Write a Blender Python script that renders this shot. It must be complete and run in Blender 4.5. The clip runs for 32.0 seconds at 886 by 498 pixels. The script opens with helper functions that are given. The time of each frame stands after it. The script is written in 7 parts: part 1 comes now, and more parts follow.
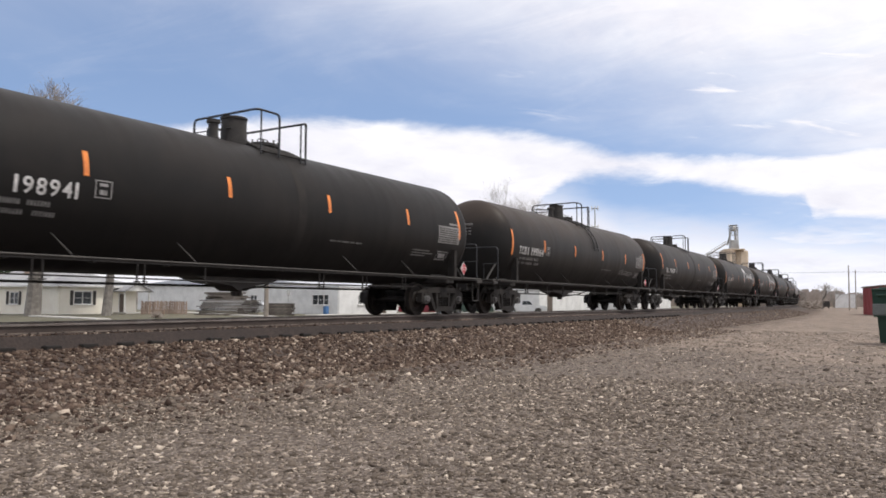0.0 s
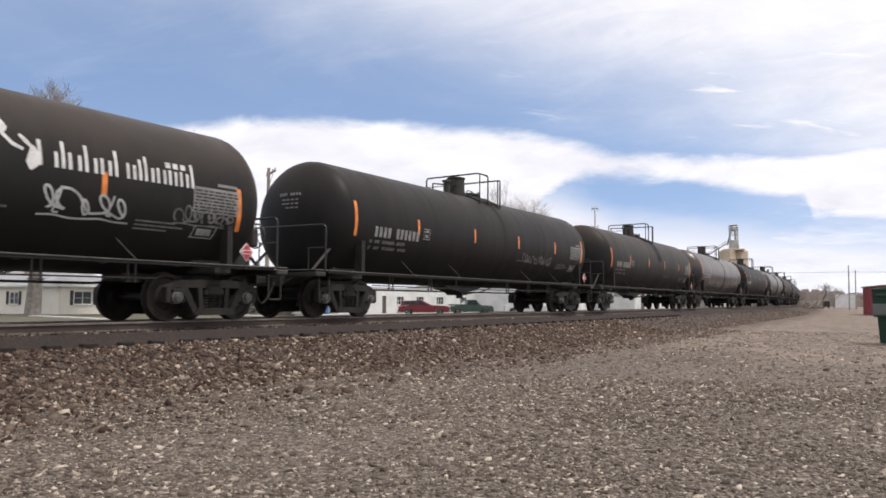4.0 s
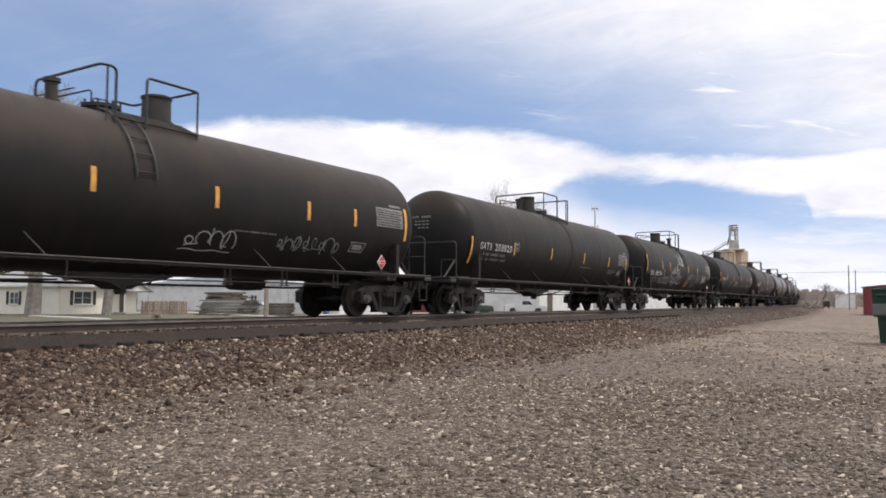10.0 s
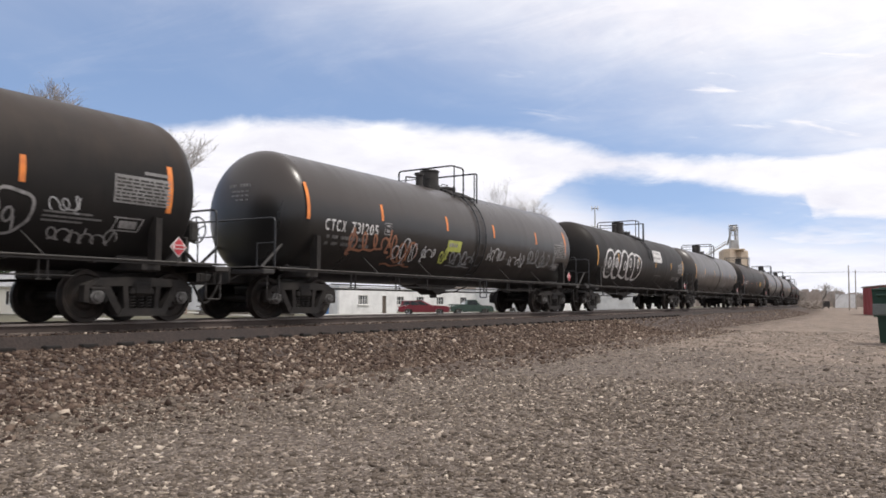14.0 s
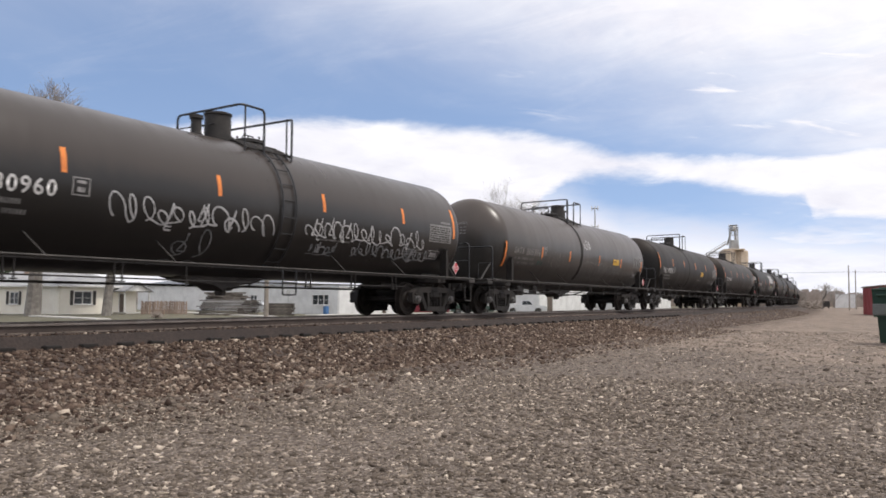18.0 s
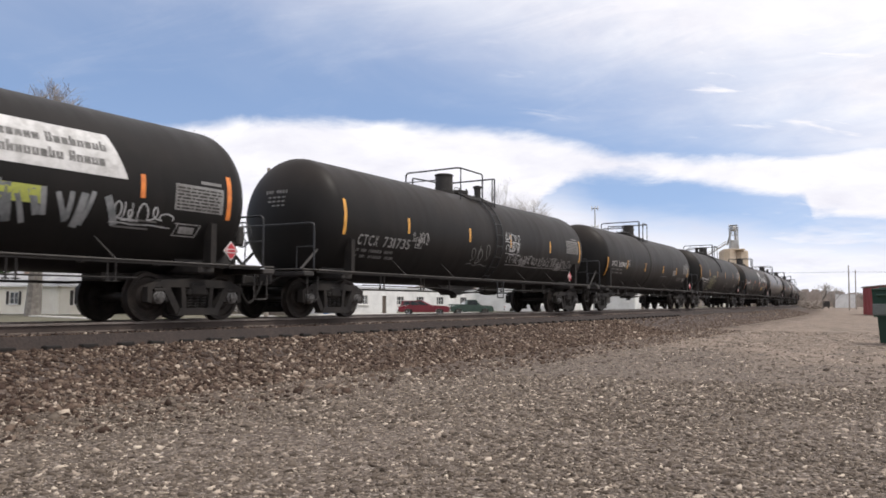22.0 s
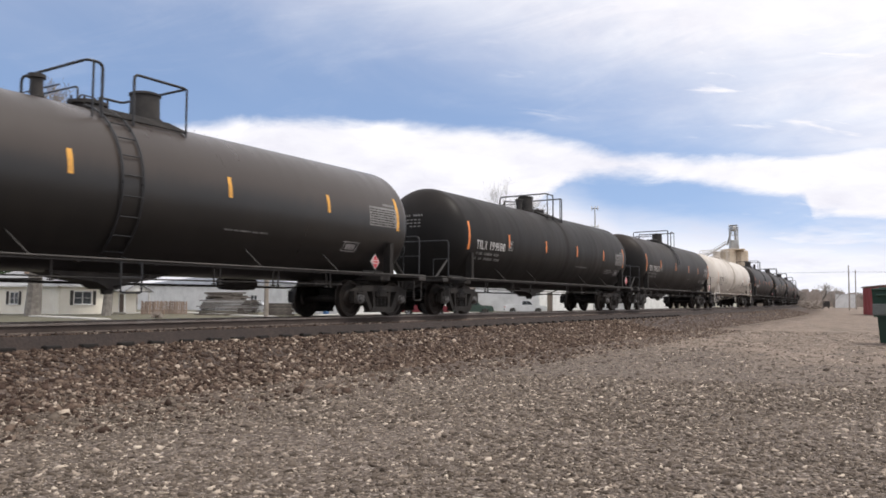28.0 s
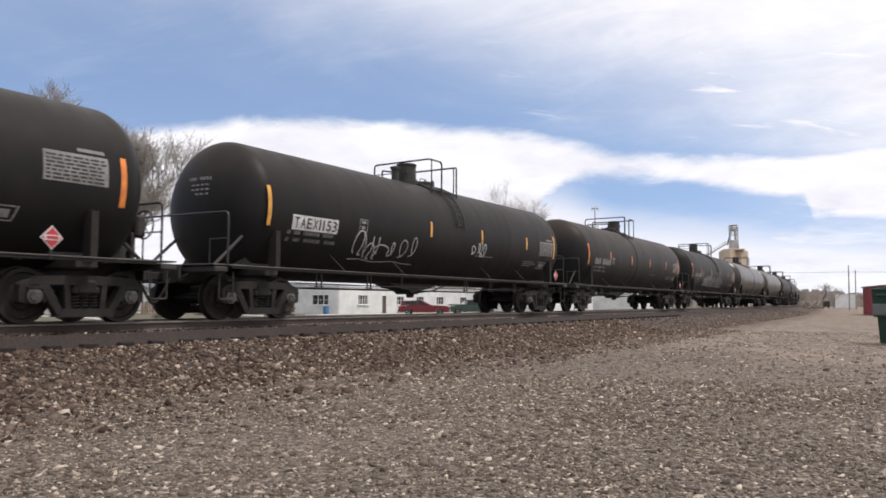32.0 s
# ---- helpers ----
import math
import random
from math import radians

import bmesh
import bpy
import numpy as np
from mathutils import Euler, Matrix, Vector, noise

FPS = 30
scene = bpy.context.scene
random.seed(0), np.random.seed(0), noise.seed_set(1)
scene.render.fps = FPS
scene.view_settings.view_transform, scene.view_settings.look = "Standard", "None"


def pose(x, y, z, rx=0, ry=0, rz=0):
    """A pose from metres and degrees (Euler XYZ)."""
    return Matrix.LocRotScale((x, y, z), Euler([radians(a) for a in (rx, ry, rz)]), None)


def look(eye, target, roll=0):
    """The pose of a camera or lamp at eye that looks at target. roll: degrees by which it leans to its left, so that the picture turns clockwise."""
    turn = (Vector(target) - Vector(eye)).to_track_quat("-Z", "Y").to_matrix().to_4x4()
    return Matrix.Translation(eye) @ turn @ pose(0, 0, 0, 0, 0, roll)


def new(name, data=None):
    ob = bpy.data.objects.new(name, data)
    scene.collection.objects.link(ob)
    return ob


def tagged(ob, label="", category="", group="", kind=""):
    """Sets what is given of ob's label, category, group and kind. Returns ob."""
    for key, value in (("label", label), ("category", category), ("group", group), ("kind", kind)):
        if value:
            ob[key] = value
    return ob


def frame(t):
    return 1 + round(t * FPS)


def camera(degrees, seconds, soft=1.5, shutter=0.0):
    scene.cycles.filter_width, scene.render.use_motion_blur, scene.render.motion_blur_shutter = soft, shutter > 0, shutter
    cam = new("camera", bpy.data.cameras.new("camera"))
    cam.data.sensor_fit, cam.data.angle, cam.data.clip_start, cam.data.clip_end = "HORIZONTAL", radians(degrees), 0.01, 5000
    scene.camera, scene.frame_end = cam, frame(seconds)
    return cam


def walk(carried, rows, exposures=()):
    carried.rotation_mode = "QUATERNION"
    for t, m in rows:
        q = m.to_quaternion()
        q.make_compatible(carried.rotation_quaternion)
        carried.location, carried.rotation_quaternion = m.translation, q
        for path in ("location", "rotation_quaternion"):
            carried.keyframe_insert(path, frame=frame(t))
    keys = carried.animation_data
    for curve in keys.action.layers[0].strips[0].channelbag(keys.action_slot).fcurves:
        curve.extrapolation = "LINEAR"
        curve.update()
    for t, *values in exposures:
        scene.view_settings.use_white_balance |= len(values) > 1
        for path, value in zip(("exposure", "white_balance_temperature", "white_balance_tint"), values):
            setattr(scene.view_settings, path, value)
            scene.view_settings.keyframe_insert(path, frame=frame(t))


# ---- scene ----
# the camera stands still on a gravel lot beside the line; z = 0 is the top of the rails
EYE = Vector((0.0, -12.495, 0.39))
FWD = Vector((0.84856, 0.52495, 0.06606))
cam = camera(58.36, 32.0, soft=1.7, shutter=0.06)
STAND = look(EYE, EYE + FWD * 20, 0.22)
# a pale car close by makes the camera darken its picture for a moment
walk(cam, [(0.0, STAND), (32.0, STAND)], [(0.0, 0.0), (29.4, 0.0), (30.1, -0.18), (30.6, -0.33), (31.1, -0.33), (31.6, -0.12), (32.0, 0.0)])

# ---- light ----
SUN_ELEV, SUN_AZ = 63.0, -80.0        # azimuth in degrees from +x towards +y


def math_node(nt, op, a, b=None, c=None, clamp=False):
    n = nt.nodes.new("ShaderNodeMath")
    n.operation, n.use_clamp = op, clamp
    for i, v in enumerate((a, b, c)):
        if v is None:
            continue
        if isinstance(v, (int, float)):
            n.inputs[i].default_value = v
        else:
            nt.links.new(v, n.inputs[i])
    return n.outputs[0]


def smooth(nt, value, lo, hi):
    n = nt.nodes.new("ShaderNodeMapRange")
    n.interpolation_type = "SMOOTHSTEP"
    nt.links.new(value, n.inputs[0])
    n.inputs[1].default_value, n.inputs[2].default_value = lo, hi
    return n.outputs[0]


def noise_node(nt, vector, scale, detail=4.0, rough=0.55, warp=0.0):
    n = nt.nodes.new("ShaderNodeTexNoise")
    n.inputs["Scale"].default_value, n.inputs["Detail"].default_value = scale, detail
    n.inputs["Roughness"].default_value, n.inputs["Distortion"].default_value = rough, warp
    if vector is not None:
        nt.links.new(vector, n.inputs["Vector"])
    return n.outputs["Fac"]


def ramp_node(nt, value, stops):
    n = nt.nodes.new("ShaderNodeValToRGB")
    el = n.color_ramp.elements
    el[0].position, el[1].position = stops[0][0], stops[-1][0]
    for pos, c in stops[1:-1]:
        el.new(pos)
    for e, (pos, c) in zip(el, stops):
        e.color = (c, c, c, 1) if isinstance(c, (int, float)) else (*c, 1)
    nt.links.new(value, n.inputs[0])
    return n.outputs[0]


def mix_color(nt, fac, a, b, blend="MIX"):
    n = nt.nodes.new("ShaderNodeMix")
    n.data_type, n.blend_type = "RGBA", blend
    for i, v in ((0, fac), (6, a), (7, b)):
        if isinstance(v, (int, float)):
            n.inputs[i].default_value = v
        elif isinstance(v, tuple):
            n.inputs[i].default_value = (*v, 1)
        else:
            nt.links.new(v, n.inputs[i])
    return n.outputs[2]


def build_sky():
    world = bpy.data.worlds.new("sky")
    scene.world = world
    world.use_nodes = True
    nt = world.node_tree
    nt.nodes.clear()
    out = nt.nodes.new("ShaderNodeOutputWorld")
    bg = nt.nodes.new("ShaderNodeBackground")
    sky = nt.nodes.new("ShaderNodeTexSky")
    sky.sky_type, sky.sun_disc = "NISHITA", False
    sky.sun_elevation, sky.sun_rotation = radians(SUN_ELEV), radians(90 - SUN_AZ)
    sky.air_density, sky.dust_density, sky.ozone_density = 1.0, 0.6, 1.5
    co = nt.nodes.new("ShaderNodeTexCoord").outputs["Generated"]
    flat = FWD.copy()
    flat.z = 0
    flat.normalize()
    side = Vector((flat.y, -flat.x, 0))

    def dot(v):
        n = nt.nodes.new("ShaderNodeVectorMath")
        n.operation = "DOT_PRODUCT"
        nt.links.new(co, n.inputs[0])
        n.inputs[1].default_value = v
        return n.outputs["Value"]
    raised = nt.nodes.new("ShaderNodeVectorMath")
    raised.operation = "ADD"
    nt.links.new(co, raised.inputs[0])
    raised.inputs[1].default_value = (0, 0, 0.22)
    unit = nt.nodes.new("ShaderNodeVectorMath")
    unit.operation = "NORMALIZE"
    nt.links.new(raised.outputs[0], unit.inputs[0])
    nt.links.new(unit.outputs[0], sky.inputs[0])
    ahead, right, high = dot(flat), dot(side), dot((0, 0, 1))
    # bearing and elevation of the air mass, as tangents round the direction of the line
    depth = math_node(nt, "MAXIMUM", ahead, 0.15)
    a = math_node(nt, "DIVIDE", right, depth)
    e = math_node(nt, "DIVIDE", high, depth)
    # the cloud layer seen in perspective
    lift = math_node(nt, "ADD", math_node(nt, "MAXIMUM", high, 0.0), 0.16)
    comb = nt.nodes.new("ShaderNodeCombineXYZ")
    nt.links.new(math_node(nt, "DIVIDE", right, lift), comb.inputs[0])
    nt.links.new(math_node(nt, "DIVIDE", ahead, lift), comb.inputs[1])
    layer = comb.outputs[0]
    fine = noise_node(nt, layer, 2.6, 9.0, 0.62, 0.25)
    broad = noise_node(nt, layer, 0.8, 6.0, 0.55, 0.2)
    wisp = noise_node(nt, layer, 0.9, 7.0, 0.60, 0.5)
    edge = math_node(nt, "MULTIPLY", math_node(nt, "SUBTRACT", fine, 0.5), 0.045)
    edge = math_node(nt, "ADD", edge, math_node(nt, "MULTIPLY", math_node(nt, "SUBTRACT", broad, 0.5), 0.018))
    # a long bank of cloud: its upper and lower rim by bearing
    bear = math_node(nt, "ADD", math_node(nt, "MULTIPLY", a, 0.8), 0.5)
    rim_top = ramp_node(nt, bear, [(0.0, 0.17), (0.163, 0.208), (0.248, 0.224), (0.35, 0.233), (0.435, 0.224), (0.515, 0.219), (0.589, 0.2145), (0.645, 0.200), (0.702, 0.191), (0.759, 0.184), (0.815, 0.1847), (0.855, 0.186), (0.901, 0.1944), (0.951, 0.2033), (1.0, 0.215)])
    rim_low = ramp_node(nt, bear, [(0.0, 0.0), (0.55, 0.03), (0.58, 0.10), (0.605, 0.140), (0.625, 0.155), (0.65, 0.160), (0.702, 0.162), (0.736, 0.1586), (0.786, 0.148), (0.832, 0.1406), (0.866, 0.1355), (0.876, 0.1138), (0.95, 0.108)])
    below = smooth(nt, math_node(nt, "ADD", math_node(nt, "SUBTRACT", rim_top, e), edge), -0.009, 0.013)
    above = smooth(nt, math_node(nt, "ADD", math_node(nt, "SUBTRACT", e, rim_low), edge), -0.014, 0.008)
    front = smooth(nt, ahead, 0.2, 0.5)
    bank = math_node(nt, "MULTIPLY", math_node(nt, "MULTIPLY", below, above), front)
    # thin veils, thicker towards the sun, and a grey sheet overhead
    sunny = smooth(nt, math_node(nt, "ADD", math_node(nt, "MULTIPLY", math_node(nt, "SUBTRACT", wisp, 0.5), 0.34), math_node(nt, "ADD", math_node(nt, "MULTIPLY", a, 0.6), math_node(nt, "MULTIPLY", e, 1.6))), 0.37, 0.84)
    # thin level streaks
    level = nt.nodes.new("ShaderNodeCombineXYZ")
    nt.links.new(math_node(nt, "MULTIPLY", a, 7.0), level.inputs[0])
    nt.links.new(math_node(nt, "ADD", math_node(nt, "MULTIPLY", e, 46.0), math_node(nt, "MULTIPLY", a, 5.0)), level.inputs[1])
    streak = math_node(nt, "MULTIPLY", smooth(nt, noise_node(nt, level.outputs[0], 1.0, 4.0, 0.55, 0.3), 0.60, 0.74), smooth(nt, a, 0.02, 0.2))
    # combed cirrus: long fibres rising to the right
    comb_a = nt.nodes.new("ShaderNodeCombineXYZ")
    nt.links.new(math_node(nt, "MULTIPLY", math_node(nt, "ADD", a, math_node(nt, "MULTIPLY", e, 1.1)), 3.2), comb_a.inputs[0])
    nt.links.new(math_node(nt, "MULTIPLY", math_node(nt, "SUBTRACT", e, math_node(nt, "MULTIPLY", a, 0.22)), 17.0), comb_a.inputs[1])
    fibre = noise_node(nt, comb_a.outputs[0], 1.0, 9.0, 0.66, 0.6)
    sunny = math_node(nt, "MULTIPLY", sunny, math_node(nt, "ADD", math_node(nt, "MULTIPLY", smooth(nt, fibre, 0.30, 0.66), 0.22), 0.84), clamp=True)
    thin = math_node(nt, "MULTIPLY", smooth(nt, fibre, 0.48, 0.75), 0.09)
    veil = math_node(nt, "ADD", math_node(nt, "ADD", sunny, thin), math_node(nt, "MULTIPLY", streak, 0.55))
    sheet = math_node(nt, "MULTIPLY", smooth(nt, math_node(nt, "ADD", e, math_node(nt, "MULTIPLY", math_node(nt, "SUBTRACT", wisp, 0.5), 0.3)), 0.25, 0.46), 0.16)
    # broken cloud goes on overhead and behind
    behind = math_node(nt, "MULTIPLY", smooth(nt, ahead, 0.25, -0.35), math_node(nt, "ADD", math_node(nt, "MULTIPLY", smooth(nt, broad, 0.4, 0.6), 0.4), 0.25))
    veil = math_node(nt, "ADD", math_node(nt, "ADD", veil, behind), sheet, clamp=True)
    haze_top = ramp_node(nt, bear, [(0.56, 0.165), (0.63, 0.140), (0.68, 0.112), (0.86, 0.098), (0.95, 0.09)])
    haze = math_node(nt, "MULTIPLY", smooth(nt, math_node(nt, "ADD", math_node(nt, "SUBTRACT", e, haze_top), edge), 0.022, -0.045), 0.93)
    strat = math_node(nt, "MULTIPLY", smooth(nt, noise_node(nt, layer, 0.7, 5.0, 0.6, 0.4), 0.44, 0.60), smooth(nt, e, 0.135, 0.07))
    cover = math_node(nt, "MAXIMUM", bank, math_node(nt, "MAXIMUM", veil, math_node(nt, "MAXIMUM", haze, math_node(nt, "MULTIPLY", strat, 0.85))), clamp=True)
    tone = ramp_node(nt, fine, [(0.25, (8.5, 8.4, 9.3)), (0.65, (10.6, 10.5, 10.9))])
    base = mix_color(nt, 1.0, sky.outputs[0], (2.15, 1.97, 1.88), "MULTIPLY")
    nt.links.new(mix_color(nt, cover, base, tone), bg.inputs[0])
    bg.inputs[1].default_value = 0.10
    nt.links.new(bg.outputs[0], out.inputs[0])


build_sky()
lamp = bpy.data.lights.new("sun", "SUN")
lamp.energy, lamp.angle, lamp.color = 2.60, radians(9.0), (1.0, 0.95, 0.88)
sun = new("sun", lamp)
sx, sy = math.cos(radians(SUN_AZ)), math.sin(radians(SUN_AZ))
sun.matrix_basis = look((sx * 40, sy * 40, 40 * math.tan(radians(SUN_ELEV))), (0, 0, 0))
scene.view_settings.exposure = 0.0


# ---- materials ----
def material(name, color, other=None, rough=0.6, metal=0.0, scale=6.0, fine=60.0, bump=0.15, grain=0.25, depth=0.01, spread=(0.35, 0.7), island=False, random_tone=0.0, gloss=0.5):
    m = bpy.data.materials.new(name)
    m.use_nodes = True
    nt = m.node_tree
    p = nt.nodes["Principled BSDF"]
    p.inputs["Metallic"].default_value = metal
    p.inputs["Specular IOR Level"].default_value = gloss
    co = nt.nodes.new("ShaderNodeTexCoord").outputs["Object"]
    big = noise_node(nt, co, scale, 6.0, 0.6, 0.3)
    small = noise_node(nt, co, fine, 3.0, 0.6)
    c = mix_color(nt, smooth(nt, big, *spread), color, other or tuple(0.7 * v for v in color))
    c = mix_color(nt, grain, c, ramp_node(nt, small, [(0.3, 0.25), (0.7, 0.9)]), "OVERLAY")
    if island or random_tone:
        src = nt.nodes.new("ShaderNodeNewGeometry").outputs["Random Per Island"] if island else nt.nodes.new("ShaderNodeObjectInfo").outputs["Random"]
        c = mix_color(nt, 1.0, c, ramp_node(nt, src, [(0.0, 1 - random_tone), (1.0, 1 + random_tone)]), "MULTIPLY")
    nt.links.new(c, p.inputs["Base Color"])
    nt.links.new(math_node(nt, "ADD", math_node(nt, "MULTIPLY", math_node(nt, "SUBTRACT", big, 0.5), 0.25), rough, clamp=True), p.inputs["Roughness"])
    if bump:
        b = nt.nodes.new("ShaderNodeBump")
        b.inputs["Strength"].default_value, b.inputs["Distance"].default_value = bump, depth
        nt.links.new(small, b.inputs["Height"])
        nt.links.new(b.outputs[0], p.inputs["Normal"])
    return m


def tank_paint(name, color, dust, rough, gloss=0.5, coat=0.0, crown_tone=0.15, rim=(2.35, 3.7), ragged=1.0):
    """Weathered tank paint: dusty upper side with painted sheen, streaks running down, blotches."""
    m = bpy.data.materials.new(name)
    m.use_nodes = True
    nt = m.node_tree
    p = nt.nodes["Principled BSDF"]
    p.inputs["Specular IOR Level"].default_value = gloss
    p.inputs["Coat Weight"].default_value = coat
    p.inputs["Coat Roughness"].default_value = 0.25
    p.inputs["Sheen Weight"].default_value = 0.012
    p.inputs["Sheen Roughness"].default_value = 0.45
    p.inputs["Sheen Tint"].default_value = (1.0, 0.90, 0.80, 1)
    co = nt.nodes.new("ShaderNodeTexCoord").outputs["Object"]
    mp = nt.nodes.new("ShaderNodeMapping")
    mp.inputs["Scale"].default_value = (2.2, 0.5, 0.3)
    nt.links.new(co, mp.inputs[0])
    streak = noise_node(nt, mp.outputs[0], 1.2, 6.0, 0.65)
    blot = noise_node(nt, co, 0.8, 6.0, 0.6, 0.5)
    small = noise_node(nt, co, 45.0, 3.0)
    c = mix_color(nt, smooth(nt, blot, 0.35, 0.75), color, dust)
    c = mix_color(nt, math_node(nt, "MULTIPLY", smooth(nt, streak, 0.5, 0.85), 0.4), c, tuple(0.5 * v for v in color))
    c = mix_color(nt, math_node(nt, "MULTIPLY", smooth(nt, streak, 0.42, 0.2), 0.25), c, tuple(1.25 * v for v in dust))
    src = nt.nodes.new("ShaderNodeObjectInfo").outputs["Random"]
    # brown crown tone, road dust plus painted sky sheen, its edge broken by streaks
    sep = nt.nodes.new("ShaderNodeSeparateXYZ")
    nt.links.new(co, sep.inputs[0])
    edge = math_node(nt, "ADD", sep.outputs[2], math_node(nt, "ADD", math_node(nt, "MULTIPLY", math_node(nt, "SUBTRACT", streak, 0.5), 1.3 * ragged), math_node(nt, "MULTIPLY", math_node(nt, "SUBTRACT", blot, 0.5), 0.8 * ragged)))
    c = mix_color(nt, math_node(nt, "MULTIPLY", smooth(nt, edge, *rim), math_node(nt, "ADD", math_node(nt, "MULTIPLY", src, 0.35), crown_tone)), c, (0.084, 0.061, 0.047))
    c = mix_color(nt, 1.0, c, ramp_node(nt, src, [(0.0, 0.86), (1.0, 1.14)]), "MULTIPLY")
    nt.links.new(c, p.inputs["Base Color"])
    nt.links.new(math_node(nt, "ADD", math_node(nt, "MULTIPLY", math_node(nt, "SUBTRACT", streak, 0.5), 0.35), rough, clamp=True), p.inputs["Roughness"])
    b = nt.nodes.new("ShaderNodeBump")
    b.inputs["Strength"].default_value, b.inputs["Distance"].default_value = 0.06, 0.01
    nt.links.new(small, b.inputs["Height"])
    nt.links.new(b.outputs[0], p.inputs["Normal"])
    return m


def lot_ground(name):
    """Crushed grey gravel with trodden tan dirt in broad uneven lanes."""
    m = bpy.data.materials.new(name)
    m.use_nodes = True
    nt = m.node_tree
    p = nt.nodes["Principled BSDF"]
    p.inputs["Roughness"].default_value = 0.95
    p.inputs["Specular IOR Level"].default_value = 0.2
    co = nt.nodes.new("ShaderNodeTexCoord").outputs["Object"]
    vor = nt.nodes.new("ShaderNodeTexVoronoi")
    vor.inputs["Scale"].default_value = 34.0
    nt.links.new(co, vor.inputs["Vector"])
    cell = nt.nodes.new("ShaderNodeSeparateColor")
    nt.links.new(vor.outputs["Color"], cell.inputs[0])
    stones = ramp_node(nt, cell.outputs[0], [(0.0, (0.071, 0.055, 0.045)), (0.5, (0.127, 0.102, 0.085)), (0.86, (0.180, 0.149, 0.127)), (1.0, (0.31, 0.268, 0.233))])
    small = noise_node(nt, co, 40.0, 5.0, 0.7)
    broad = noise_node(nt, co, 0.16, 5.0, 0.55, 0.6)
    patch = noise_node(nt, co, 0.9, 6.0, 0.65, 0.5)
    sep = nt.nodes.new("ShaderNodeSeparateXYZ")
    nt.links.new(co, sep.inputs[0])
    lane = smooth(nt, math_node(nt, "ADD", math_node(nt, "MULTIPLY", math_node(nt, "SUBTRACT", broad, 0.5), 22.0), math_node(nt, "ADD", sep.outputs[0], math_node(nt, "MULTIPLY", sep.outputs[1], -0.9))), 22.0, 34.0)
    dirt = mix_color(nt, patch, (0.185, 0.142, 0.113), (0.275, 0.222, 0.182))
    fac = math_node(nt, "MULTIPLY", lane, smooth(nt, patch, 0.36, 0.56))
    c = mix_color(nt, fac, stones, dirt)
    # brown dust and spilt ballast near the track, by distance from the curve's centre
    rel = nt.nodes.new("ShaderNodeVectorMath")
    rel.operation = "SUBTRACT"
    nt.links.new(co, rel.inputs[0])
    rel.inputs[1].default_value = (0, 1 / 0.000752, -1.0)
    far = nt.nodes.new("ShaderNodeVectorMath")
    far.operation = "LENGTH"
    nt.links.new(rel.outputs[0], far.inputs[0])
    away = math_node(nt, "SUBTRACT", far.outputs["Value"], 1 / 0.000752)
    away = math_node(nt, "ADD", away, math_node(nt, "MULTIPLY", math_node(nt, "SUBTRACT", patch, 0.5), 5.0))
    brown = mix_color(nt, cell.outputs[0], (0.058, 0.042, 0.035), (0.125, 0.096, 0.080))
    c = mix_color(nt, smooth(nt, away, 6.2, 2.6), c, brown)
    c = mix_color(nt, 0.45, c, ramp_node(nt, noise_node(nt, co, 5.0, 8.0, 0.75, 0.4), [(0.3, 0.15), (0.7, 0.85)]), "OVERLAY")
    c = mix_color(nt, 0.45, c, ramp_node(nt, small, [(0.3, 0.15), (0.7, 0.9)]), "OVERLAY")
    nt.links.new(c, p.inputs["Base Color"])
    b = nt.nodes.new("ShaderNodeBump")
    b.inputs["Strength"].default_value, b.inputs["Distance"].default_value = 0.55, 0.03
    nt.links.new(math_node(nt, "ADD", math_node(nt, "MULTIPLY", vor.outputs["Distance"], -1.0), small), b.inputs["Height"])
    nt.links.new(b.outputs[0], p.inputs["Normal"])
    return m


def stone_mix(name, stops, rough=0.9):
    """Loose stones, each with a tone of its own."""
    m = bpy.data.materials.new(name)
    m.use_nodes = True
    nt = m.node_tree
    p = nt.nodes["Principled BSDF"]
    p.inputs["Roughness"].default_value = rough
    p.inputs["Specular IOR Level"].default_value = 0.25
    src = nt.nodes.new("ShaderNodeNewGeometry").outputs["Random Per Island"]
    co = nt.nodes.new("ShaderNodeTexCoord").outputs["Object"]
    c = ramp_node(nt, src, stops)
    c = mix_color(nt, 0.35, c, ramp_node(nt, noise_node(nt, co, 70.0, 4.0, 0.7), [(0.3, 0.2), (0.7, 0.85)]), "OVERLAY")
    nt.links.new(c, p.inputs["Base Color"])
    return m


BLACK = tank_paint("weathered_black_paint", (0.0165, 0.0157, 0.0155), (0.0225, 0.0202, 0.0190), 0.50, 0.12, crown_tone=0.02)
CHARCOAL = tank_paint("glossy_charcoal_paint", (0.0130, 0.0126, 0.0126), (0.0190, 0.0175, 0.0165), 0.33, 0.50, crown_tone=0.28, rim=(2.35, 2.85), ragged=0.25)
SILVER = tank_paint("faded_grey_paint", (0.030, 0.028, 0.0265), (0.050, 0.045, 0.041), 0.36, 0.5, crown_tone=0.25, rim=(2.2, 3.0), ragged=0.5)
CREAM = tank_paint("dirty_white_paint", (0.66, 0.61, 0.55), (0.50, 0.445, 0.385), 0.5, 0.4, crown_tone=0.0)
DARK = material("sooty_black_steel", (0.0340, 0.0320, 0.0312), (0.0570, 0.0515, 0.0480), 0.65, 0.0, 3.0, 40.0, 0.2, gloss=0.25)
IRON = material("dusty_cast_iron", (0.0185, 0.0168, 0.0160), (0.0330, 0.0285, 0.0258), 0.75, 0.0, 4.0, 50.0, 0.3, gloss=0.25)
